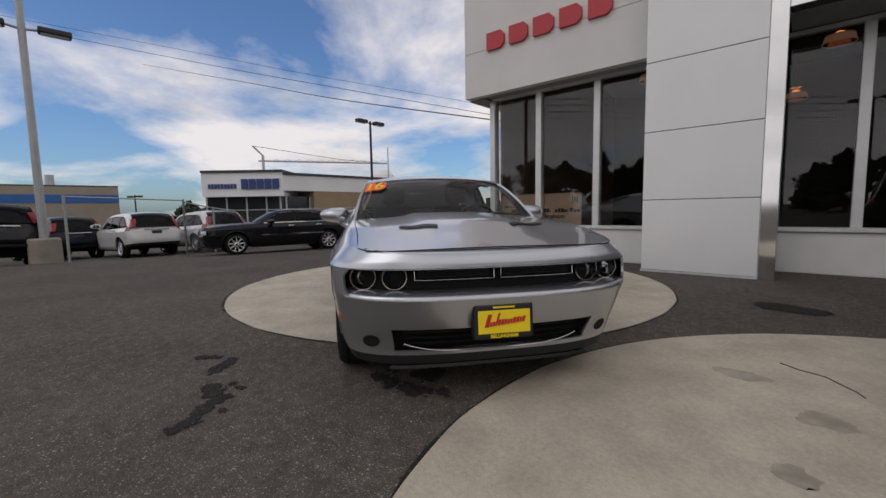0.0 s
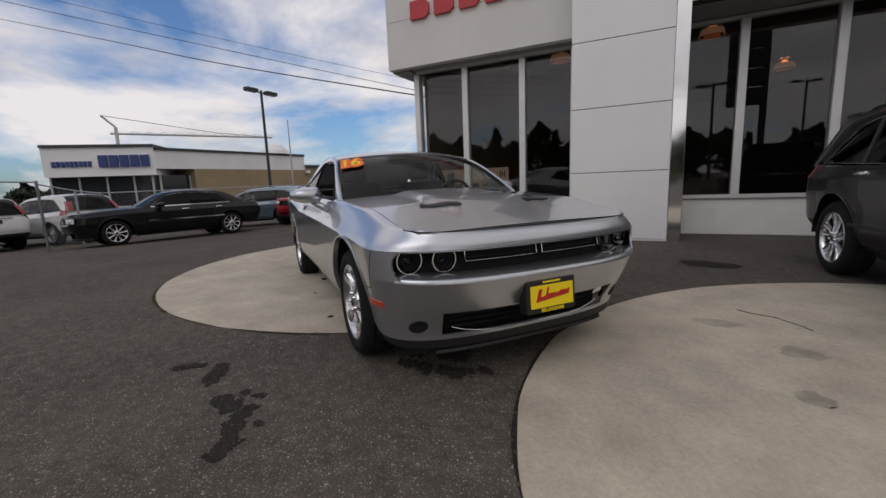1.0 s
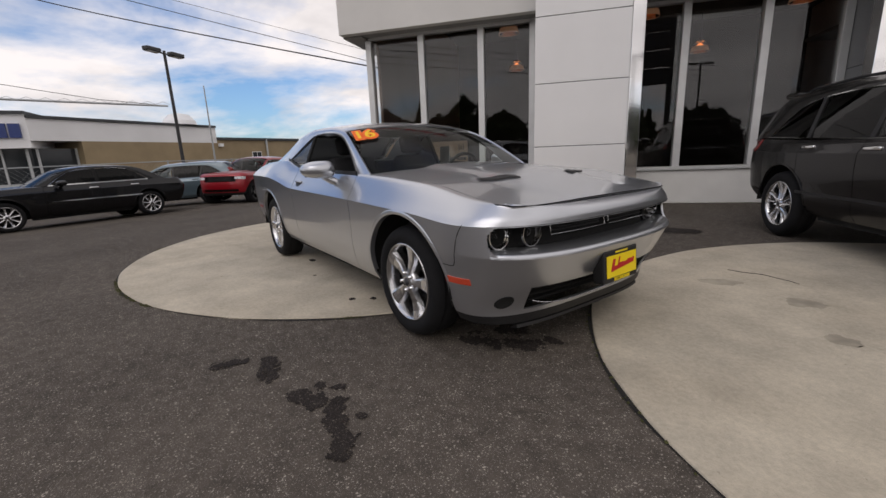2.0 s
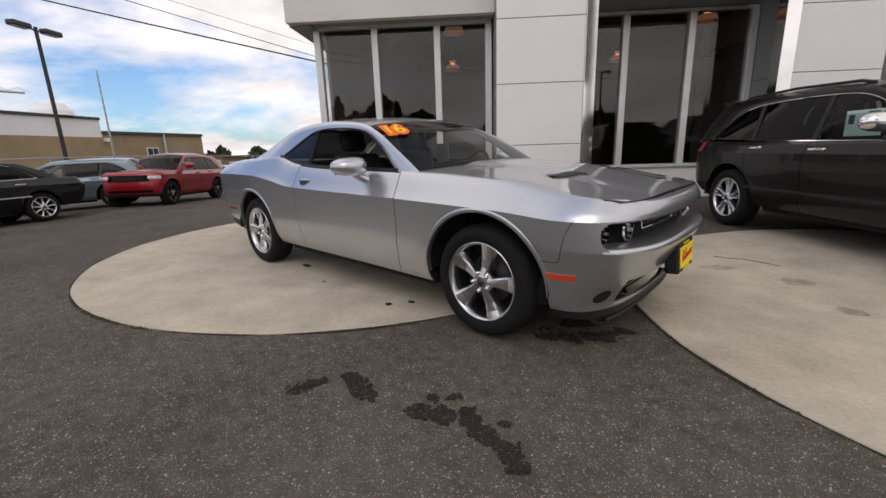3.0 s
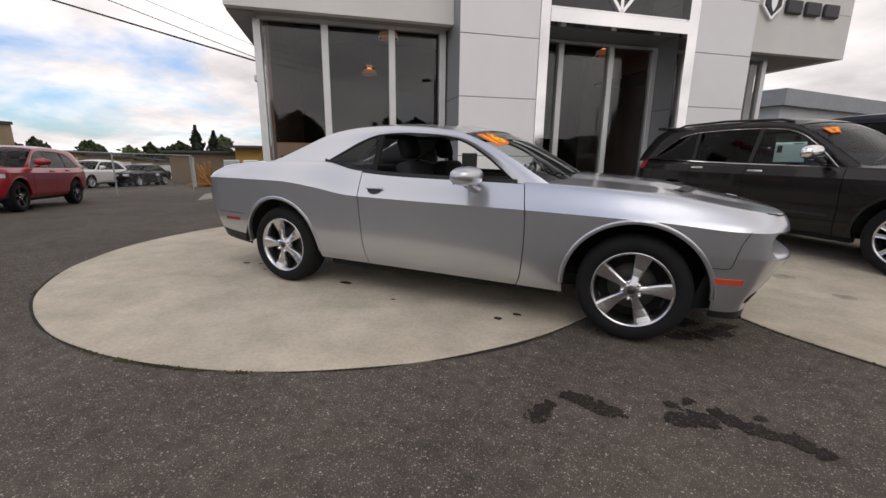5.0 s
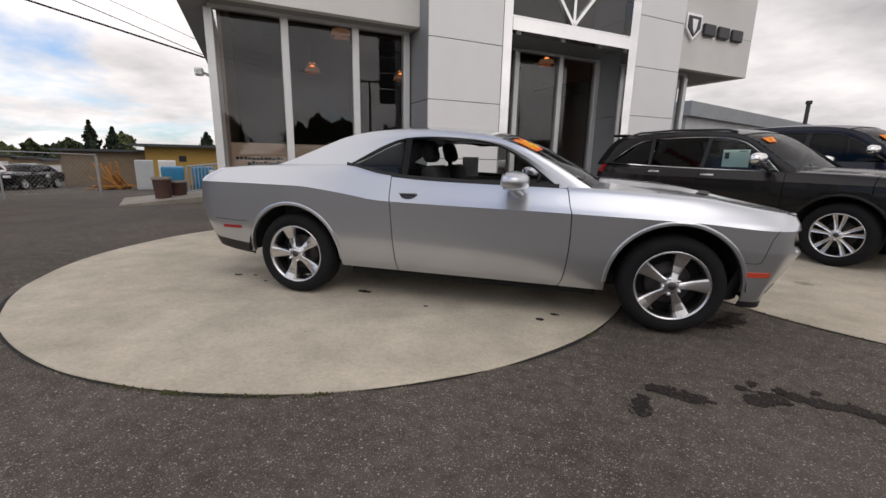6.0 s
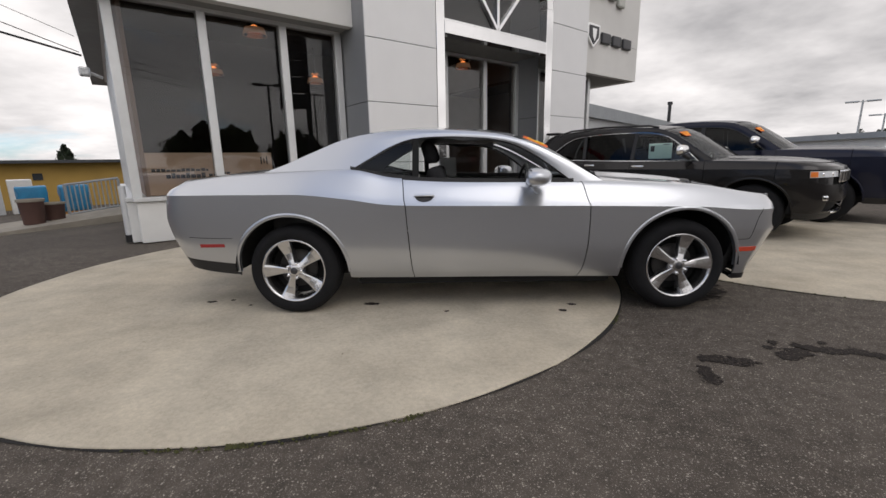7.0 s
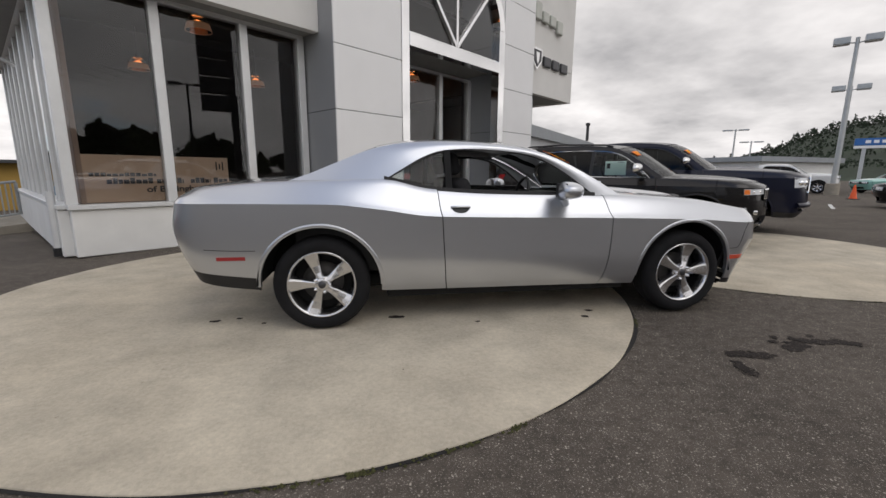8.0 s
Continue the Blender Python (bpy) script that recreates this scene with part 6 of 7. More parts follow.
def ragged(name, spots, z, cell, material, parent, seed=0.0, rough=0.95):
    """A flat stain with a broken edge: small cells kept where soft spots and noise add up to enough."""
    spots = [(x, y, 1 / (r * k), 1 / r, math.cos(t), math.sin(t), r * max(k, 1)) for x, y, r, k, t in spots]
    x0, x1 = min(q[0] - 1.6 * q[6] for q in spots), max(q[0] + 1.6 * q[6] for q in spots)
    y0, y1 = min(q[1] - 1.6 * q[6] for q in spots), max(q[1] + 1.6 * q[6] for q in spots)
    nx, ny = int((x1 - x0) / cell), int((y1 - y0) / cell)
    verts, faces, index = [], [], {}

    def corner(i, j):
        if (i, j) not in index:
            index[i, j] = len(verts)
            n = noise.noise_vector((i * 0.9 + seed, j * 0.9, seed))
            verts.append((x0 + (i + 0.45 * n.x) * cell, y0 + (j + 0.45 * n.y) * cell, z))
        return index[i, j]
    for i in range(nx):
        for j in range(ny):
            x, y = x0 + (i + 0.5) * cell, y0 + (j + 0.5) * cell
            f = 0.0
            for sx, sy, a, b, c, d, _ in spots:
                u, v = (c * (x - sx) + d * (y - sy)) * a, (c * (y - sy) - d * (x - sx)) * b
                f = max(f, 1.5 - (u * u + v * v) ** 0.5)
            if f > 0 and f + rough * noise.noise((x * 9 + seed, y * 9, seed)) + 0.6 * rough * noise.noise((x * 28, y * 28 + seed, 3)) + 0.35 * rough * noise.noise((x * 80, y * 80, seed)) > 0.5:
                faces.append((corner(i, j), corner(i + 1, j), corner(i + 1, j + 1), corner(i, j + 1)))
    me = bpy.data.meshes.new(name)
    me.from_pydata(verts, [], faces)
    me.materials.append(material)
    ob = new(name, me)
    ob.parent = parent
    return ob


def make_stains():
    st = root("oil_stain", "dark oil stains soaked into the asphalt", "stain", kind="structure")
    ragged("spot", [(-0.335, -1.94, 0.050, 1.5, 1.2)], 0.005, 0.011, OIL, st, 1.0)
    ragged("spot", [(-0.18, -1.745, 0.05, 1.3, 0.2), (-0.05, -1.77, 0.055, 1.6, -0.25)], 0.005, 0.011, OIL, st, 2.0)
    ragged("spot", [(0.28, -1.72, 0.05, 1.4, 0.3), (0.37, -1.67, 0.058, 1.2, 0.0), (0.335, -1.53, 0.030, 1.3, 0.9), (0.47, -1.60, 0.05, 1.6, -0.4), (0.25, -1.60, 0.022, 1.3, 0.0),
                    (0.61, -1.66, 0.056, 1.5, -0.2), (0.73, -1.69, 0.06, 1.5, -0.3), (0.80, -1.72, 0.045, 1.2, 0.6), (0.63, -1.55, 0.018, 1.4, 0.3)], 0.005, 0.011, OIL, st, 3.0)
    st = root("oil_stain", "dark drips under the nose of the coupe", "stain", kind="structure")
    for i, (x, y, r, k, a) in enumerate(((0.38, -0.62, 0.10, 1.4, 0.4), (0.60, -0.46, 0.09, 1.6, 0.9), (0.38, -0.34, 0.11, 1.3, 0.0), (0.52, -0.60, 0.05, 1.2, 0.0), (0.70, -0.30, 0.05, 1.5, 0.4))):
        ragged("spot", [(x, y, r * 0.8, k, a)], 0.005 + 0.0006 * i, 0.012, OIL, st, 20 + i * 2.1)
    st = root("oil_stain", "small dark drips on the concrete pads", "stain", kind="structure")
    for i, (x, y, r, k) in enumerate(((-0.86, -0.93, 0.034, 1.3), (-0.75, -0.79, 0.03, 1.4), (-3.85, -0.62, 0.035, 1.5), (-3.68, -0.58, 0.022, 1.4), (-3.46, -0.72, 0.02, 1.2), (-2.42, -0.72, 0.05, 1.7), (-1.78, -0.92, 0.02, 1.3), (-2.43, -1.66, 0.006, 1.0), (-2.0, -1.2, 0.005, 1.0))):
        blob("spot", x, y, r * 0.78, 0.0145, OIL, st, stretch=k, seed=40 + i * 1.9)
    st = root("pad_stain", "faint brown water stains on the concrete pad", "stain", kind="structure")
    for i, (x, y, r, k, a) in enumerate(((0.88, 1.6, 0.09, 1.6, 0.5), (1.46, 1.49, 0.10, 1.2, 0.3), (1.77, 0.92, 0.07, 1.2, 0.0), (-0.45, 3.6, 0.2, 1.6, 0.4))):
        blob("spot", x, y, r, 0.0126 + 0.0002 * i if i < 3 else 0.006, PADSTAIN if i < 3 else OIL, st, stretch=k, turn=a, seed=60 + i * 2.3, rough=0.35)
    cr = root("crack", "thin dark crack in the concrete pad", "crack", kind="structure")
    pts = [(0.78, 2.02), (0.90, 2.02), (1.03, 2.06), (1.13, 2.03), (1.24, 2.0), (1.31, 1.96)]
    part("crack_line", T([(x, y, 0.012) for x, y in pts], 0.006, 5, 0.004), SEAL, cr)
    # moss and grit along the pad edges
    rnd = random.Random(11)
    bm = bmesh.new()
    patches = [rnd.uniform(-2.5, -0.4) for i in range(9)]
    for i in range(260):
        if rnd.random() < 0.75:
            c, r, t = DISC, DISC_R, rnd.gauss(rnd.choice(patches), rnd.choice((0.01, 0.02, 0.05)))
        else:
            c, r, t = PAD, PAD_R, rnd.uniform(3.3, 4.6)
        k = r + 0.016 + rnd.uniform(-0.012, 0.018)
        x, y = c[0] + k * math.cos(t), c[1] + k * math.sin(t)
        h = rnd.uniform(0.003, 0.008)
        v = [bm.verts.new((x + h * 1.5 * math.cos(a), y + h * 1.5 * math.sin(a), 0.005)) for a in (0, 1.6, 3.1, 4.7)]
        top = bm.verts.new((x, y, 0.008 + h))
        for j in range(4):
            bm.faces.new((v[j], v[(j + 1) % 4], top))
    tagged(part("moss", bm, MOSS), "small moss tufts along the edge of the pads", "moss", kind="stuff")


PADSTAIN = mat("pad_water_stain", (0.36, 0.32, 0.25), 0.88, vary=0.3, scale=9)
make_stains()


# ---- showroom signs and fittings ----
def make_signs():
    sg = root("wall_sign", "row of red raised sign blocks on the fascia", "sign", SHOW)
    for i in range(5):
        u = -3.40 + 0.565 * i
        bm = bmesh.new()
        w, h = 0.44, 0.36
        out = [(0, 0), (w * 0.8, 0), (w, h * 0.25), (w, h * 0.75), (w * 0.8, h), (0, h)]
        part("sign_block", plate(bm, out, 0.06, Matrix.Translation((u, 0.38, 4.56))), RED_SIGN, sg)
        part("standoff", B(u + 0.1, u + 0.3, 0.43, 0.455, 4.70, 4.74), INK, sg)
    sg = root("wall_sign", "pale metal raised sign blocks on the fascia", "sign", SHOW)
    for i, (h, d) in enumerate(((0.52, 0.0), (0.34, 0.0), (0.34, 0.0), (0.42, -0.12))):
        part("sign_block", B(7.30 + 0.46 * i, 7.30 + 0.46 * i + 0.36, 0.33, 0.44, 5.72 + d, 5.72 + d + h, 0.05, 3), PALE_SIGN, sg)
    sg = root("wall_sign", "bright shield badge and dark raised sign blocks", "sign", SHOW)
    sh = [(7.24, 4.95), (7.82, 4.95), (7.82, 4.60), (7.53, 4.33), (7.24, 4.60)]
    part("shield", plate(bmesh.new(), sh, 0.08, Matrix.Translation((0, 0.37, 0))), CHROME, sg, "bright metal shield")
    part("shield_field", plate(bmesh.new(), [(7.53 + (u - 7.53) * 0.78, 4.68 + (z - 4.68) * 0.78) for u, z in sh], 0.02, Matrix.Translation((0, 0.355, 0))), DARK_SIGN, sg)
    part("shield_figure", plate(bmesh.new(), [(7.42, 4.82), (7.64, 4.82), (7.60, 4.60), (7.53, 4.48), (7.46, 4.60)], 0.012, Matrix.Translation((0, 0.348, 0))), CHROME, sg)
    for i in range(3):
        u = 7.95 + 0.58 * i
        part("sign_block", B(u, u + 0.46, 0.36, 0.44, 4.50, 4.80, 0.03, 2), DARK_SIGN, sg)
    # board behind the corner windows
    bd = root("display_board", "brown board with dark lettering bars behind the window", "sign board", SHOW)
    part("board", B(-3.50, -1.50, 1.10, 1.13, 0.73, 1.41, 0.004), CARD, bd)
    rnd = random.Random(3)
    for z, a, b, h in ((1.105, -3.38, -2.57, 0.05), (0.995, -3.19, -2.62, 0.085), (0.995, -2.57, -2.20, 0.085), (0.995, -2.10, -1.80, 0.085), (0.995, -1.75, -1.53, 0.085)):
        u = a
        while u < b:
            w = min(rnd.uniform(0.05, 0.07), b - u)
            part("lettering_bar", B(u, u + w, 1.094, 1.099, z, z + h * rnd.choice((0.72, 0.72, 1.0))), INK, bd)
            u += w + 0.012
    bm = text_mesh("of Bellingham", 0.15, 0.002, 0.004)
    bmesh.ops.transform(bm, matrix=Matrix.Translation((-2.29, 1.097, 0.905)) @ Matrix.Rotation(radians(90), 4, "X") @ Matrix.Diagonal((1.05, 0.85, 1, 1)), verts=bm.verts)
    part("lettering", bm, INK, bd, "dark printed words")
    for k in range(3):
        part("lettering_bar", B(-1.70 + 0.05 * k, -1.68 + 0.05 * k, 1.094, 1.099, 1.20 + 0.02 * (k % 2), 1.34 - 0.03 * (k % 2)), INK, bd)
    # pendant lamps
    lamps = ((-0.87, 3.67, 4.24), (-1.05, 7.8, 4.06), (1.81, 7.0, 3.95), (2.45, 3.75, 4.28), (5.65, 3.95, 4.30), (4.6, 7.4, 4.05))
    first = None
    for u, d, z in lamps:
        m = SHOW @ Matrix.Translation((u, d, z))
        if first is None:
            first = root("pendant_lamp", "lit bell-shaped pendant lamp in the showroom", "lamp", m, "showroom pendants")
            part("glass_bell", lathe(bmesh.new(), [(0.05, 0.19), (0.13, 0.165), (0.19, 0.09), (0.225, 0.0), (0.235, -0.06), (0.25, -0.13), (0.243, -0.13), (0.215, 0.0), (0.18, 0.08), (0.12, 0.15)], 24), BELL, first, "ribbed amber glass bell", smooth=True)
            part("bulb", lathe(bmesh.new(), [(0.0, 0.15), (0.11, 0.135), (0.165, 0.08), (0.19, 0.02), (0.12, 0.0), (0.0, -0.01)], 16), BULB, first, "glowing warm bulb", smooth=True)
            part("glass_skirt", lathe(bmesh.new(), [(0.222, 0.01), (0.238, -0.06), (0.258, -0.135), (0.250, -0.135)], 24), SKIRT, first, "faintly lit glass rim", smooth=True)
            part("cap", lathe(bmesh.new(), [(0.0, 0.26), (0.05, 0.25), (0.07, 0.17), (0.06, 0.15)], 16), DARK_SIGN, first, smooth=True)
            part("rod", T([(0, 0, 0.25), (0, 0, 0.95)], 0.012, 6), DARK_SIGN, first)
        else:
            copy_thing(first, m)
    # downpipe and base fitting on the corner
    dp = root("downpipe", "pale metal downpipe at the building corner", "pipe", SHOW)
    part("pipe", T([(-3.80, 1.25, 0.12), (-3.80, 1.25, 0.9)], 0.05, 10), ALU, dp, smooth=True)
    part("foot", T([(-3.80, 1.25, 0.0), (-3.80, 1.25, 0.12)], 0.06, 10), TRIM, dp, smooth=True)
    ws = root("wall_light", "small angled wall lamp on the side wall", "lamp", SHOW)
    part("arm", T([(-3.78, 3.4, 2.85), (-4.0, 3.4, 2.95)], 0.03, 8), ALU, ws)
    part("head", B(-4.12, -3.95, 3.32, 3.48, 2.86, 3.02, 0.03, 2), ALU, ws)


BELL = glass("amber_lamp_glass", (0.80, 0.62, 0.46), 1.5)
SKIRT = glow("lit_glass_rim", (0.50, 0.27, 0.15), 0.16)
BULB = glow("warm_bulb", (1.0, 0.50, 0.22), 2.6)
make_signs()


# ---- posts, wires and fences ----
def lamp_post(label, x, y, h, heads, material, base=True, r=0.09, turn=0.0, group="lamp posts", head=(0.62, 0.30), head_paint=None):
    z = gz(x, y)
    lp = root("street_lamp", label, "lamp post", pose(x, y, z, 0, 0, turn), group)
    z0 = 0.0
    if base:
        part("base", lathe(bmesh.new(), [(0.0, 0.0), (0.36, 0.0), (0.35, 0.66), (0.32, 0.70), (0.0, 0.70)], 24), OLD_CONCRETE, lp, "stained concrete base", smooth=True, sharp=0.6)
        z0 = 0.70
    part("pole", T([(0, 0, z0), (0, 0, h)], r, 14, r * 0.75), material, lp, smooth=True)
    for hz, a in heads:
        m = Matrix.Translation((0, 0, hz)) @ Matrix.Rotation(a, 4, "Z")
        bm = T([(0, 0, 0), (0.35, 0, 0.05)], 0.035, 8)
        bmesh.ops.transform(bm, matrix=m, verts=bm.verts)
        part("arm", bm, material, lp)
        hd = part("lamp_head", B(0.30, 0.30 + head[0], -head[1] / 2, head[1] / 2, -0.02, head[2] if len(head) > 2 else 0.14, 0.04, 2, m), head_paint or material, lp, "flat box lamp head")
        part("lens", B(0.36, 0.24 + head[0], -head[1] / 2 + 0.05, head[1] / 2 - 0.05, -0.035, -0.02, 0.0, 1, m), WHITE_PAPER, hd)
    return lp


lamp_post("grey lamp post on a stained round concrete base", -10.2, -9.36, 8.6, ((6.2, radians(-56)), (6.2, radians(124))), POLE_GREY, r=0.10, head=(0.70, 0.32), head_paint=POLE_DARK)
lamp_post("dark lamp post with a flat head by the dealership", -23.5, -0.1, 7.1, ((6.95, radians(-50)), (6.95, radians(130))), POLE_DARK, base=False, r=0.09, head=(0.75, 0.36, 0.18))
lamp_post("dark lamp post far behind the parked cars", -42.0, -22.2, 4.5, ((4.3, radians(60)), (4.3, radians(240))), POLE_DARK, base=False, r=0.08)
lamp_post("tall pale lamp post with boxy heads on a concrete base", 25.05, 17.45, 9.0, ((8.7, radians(-50)), (8.7, radians(130))), POLE_GREY, r=0.13, head=(0.75, 0.6, 0.36))
lamp_post("tall pale lamp post behind the parked trucks", 33.0, 23.5, 7.8, ((7.5, radians(-50)), (7.5, radians(130))), POLE_GREY, r=0.12, head=(0.8, 0.6, 0.36))
lamp_post("pale lamp post far across the lot", 45.6, 46.7, 7.2, ((7.0, radians(-45)), (7.0, radians(135))), POLE_GREY, base=False, r=0.12, head=(1.2, 0.5))
lamp_post("pale lamp post far across the lot", 54.0, 52.4, 6.2, ((6.0, radians(-45)), (6.0, radians(135))), POLE_GREY, base=False, r=0.12, head=(1.2, 0.5))
lamp_post("dark lamp post at the street edge of the lot", 12.85, -8.83, 6.3, ((6.15, radians(51)), (6.15, radians(231))), POLE_DARK, base=True, r=0.09)
lamp_post("dark lamp post across the street", 24.0, -12.0, 7.5, ((7.3, radians(30)), (7.3, radians(210))), POLE_DARK, base=True, r=0.09)

ps = root("pylon_sign", "dark stacked sign boxes on a tall steel post", "sign", pose(14.3, -6.9, 0, 0, 0, 53))
part("post", B(-0.16, 0.16, -0.16, 0.16, 0, 10.2, 0.02), POLE_DARK, ps)
for i in range(5):
    part("sign_box", B(-1.75, -0.17, -0.22, 0.22, 4.8 + 1.02 * i, 5.72 + 1.02 * i, 0.04, 2), POLE_DARK, ps, "dark sign box")

fp = root("flag_pole", "slim bare pole in front of the brick wall", "pole", pose(-17.5, 0.55, gz(-17.5, 0.55)))
part("pole", T([(0, 0, 0), (0.0, 0, 4.5)], 0.045, 8, 0.02), POLE_GREY, fp)


def wire(pts, r, name="overhead_wire"):
    w = root(name, "thin black overhead cable from the building corner", "cable", group="overhead cables")
    part("cable", T(chain(pts, 30), r, 5), WIRE, w)


wire([(-10.15, 6.0, 3.72), (-22.5, -1.9, 7.6), (-35.3, -10.0, 12.0), (-75.0, -35.1, 25.5)], 0.024)
wire([(-10.15, 5.95, 3.78), (-13.4, -1.9, 5.75), (-17.2, -10.0, 8.0), (-31.0, -41.5, 16.8)], 0.010)
wire([(-10.15, 5.9, 4.1), (-12.2, -1.9, 5.7), (-14.5, -10.0, 7.6), (-23.5, -42.0, 15.0)], 0.006)
BARE_WOOD = mat("weathered_pole_wood", (0.13, 0.09, 0.06), 0.95, vary=0.25, scale=5, bump=0.4)
for k in range(4):
    cu = chain([(-2, -20.0 - 0.5 * k, 7.9 + 0.6 * k), (30, -19.0 - 0.5 * k, 7.4 + 0.6 * k), (80, -18 - 0.5 * k, 9.4 + 0.5 * k)], 30)
    w = root("overhead_wire", "thin black overhead cable along the street", "cable", group="overhead cables")
    part("cable", T(cu, 0.03, 5), WIRE, w)


for x, y, tall in ((-2.0, -20.75, 11.4), (80.0, -18.75, 11.4), (-31.0, -41.6, 17.2), (-23.5, -42.1, 15.4)):
    up = root("utility_pole", "brown wooden pole carrying the street cables", "utility pole", pose(x, y, gz(x, y)), "utility poles")
    part("pole", T([(0, 0, 0), (0, 0, tall - gz(x, y))], 0.15, 10, 0.11), BARE_WOOD, up, smooth=True)
    for z in (tall - 3.2, tall - 2.2, tall - 1.2, tall - 0.4):
        part("cross_arm", B(-0.06, 0.06, -1.0, 1.0, z - 0.06, z + 0.06), BARE_WOOD, up)


def fence(pts, h, gap, label, mesh=True):
    f = root("chain_fence", label, "fence")
    path = []
    for a, b in zip(pts, pts[1:]):
        d = Vector((b[0] - a[0], b[1] - a[1]))
        n = max(1, round(d.length / gap))
        path += [(a[0] + d.x * k / n, a[1] + d.y * k / n) for k in range(n)]
    path.append(pts[-1])
    for x, y in path:
        part("post", T([(x, y, gz(x, y) - 0.1), (x, y, gz(x, y) + h)], 0.035, 8), GALV, f, smooth=True)
    for (ax, ay), (bx, by) in zip(path, path[1:]):
        part("rail", T([(ax, ay, gz(ax, ay) + h - 0.04), (bx, by, gz(bx, by) + h - 0.04)], 0.022, 6), GALV, f)
        if not mesh:
            continue
        # woven mesh of thin slanting wires
        bm = bmesh.new()
        L = math.hypot(bx - ax, by - ay)
        n = max(4, int(L / 0.16))
        for k in range(n):
            for s in (0, 1):
                t0, t1 = k / n, (k + (h - 0.2) / 0.16) / n
                p = (t0, 0.1), (min(t1, 1.0), 0.1 + (min(t1, 1.0) - t0) * L)
                q = []
                for t, z in p:
                    t = 1 - t if s else t
                    x, y = ax + (bx - ax) * t, ay + (by - ay) * t
                    q.append((x, y, gz(x, y) + min(z, h - 0.05)))
                tube(bm, q, 0.0022, 3, caps=False)
        part("mesh", bm, GALV, f, "thin woven wire mesh")
    return f


fence([(-9.7, -8.5), (-11.2, -6.2)], 1.8, 2.4, "galvanised gate frame fence beside the parked cars", False)
fence([(-11.2, -6.2), (-17.0, -6.4), (-19.5, -1.0), (-20.0, 6.6), (-20.3, 10.2), (-23.5, 12.6)], 1.75, 2.9, "galvanised chain-link fence along the yard")


# ---- neighbouring buildings ----
BRICK = mat("tan_block_wall", (0.33, 0.255, 0.155), 0.9, vary=0.14, scale=1.2, bump=0.3, bump_scale=30)
WHITE_BAND = mat("white_fascia_paint", (0.84, 0.85, 0.86), 0.6, vary=0.06, scale=0.6)
BLUE_LETTER = mat("navy_sign_blocks", (0.03, 0.055, 0.20), 0.5, vary=0.08)
BLUE_BAND = mat("blue_band_paint", (0.03, 0.14, 0.42), 0.6, vary=0.08)
BEIGE = mat("beige_wall", (0.36, 0.31, 0.25), 0.85, vary=0.1, scale=0.8)
YELLOW_WALL = mat("ochre_wall", (0.42, 0.27, 0.07), 0.85, vary=0.12, scale=0.8)
ROOF_DARK = mat("dark_roof_edge", (0.06, 0.065, 0.07), 0.8, vary=0.15)
METAL_ROOF = mat("grey_ribbed_roof", (0.30, 0.32, 0.34), 0.5, 0.3, vary=0.1)
PALE_WALL = mat("pale_grey_siding", (0.50, 0.52, 0.53), 0.7, vary=0.08)
FAR_GLASS = mat("far_window_glass", (0.03, 0.035, 0.04), 0.08, vary=0.1)


def block(bm, p0, p1, depth, z0, z1, out=0.0):
    """A wall slab from p0 to p1 in plan; depth runs to the left of that line."""
    d = Vector((p1[0] - p0[0], p1[1] - p0[1], 0))
    L = d.length
    m = Matrix.Translation((p0[0], p0[1], 0)) @ Matrix.Rotation(math.atan2(d.y, d.x), 4, "Z")
    return box(bm, 0, L, -out, depth, z0, z1, m=m), m, L


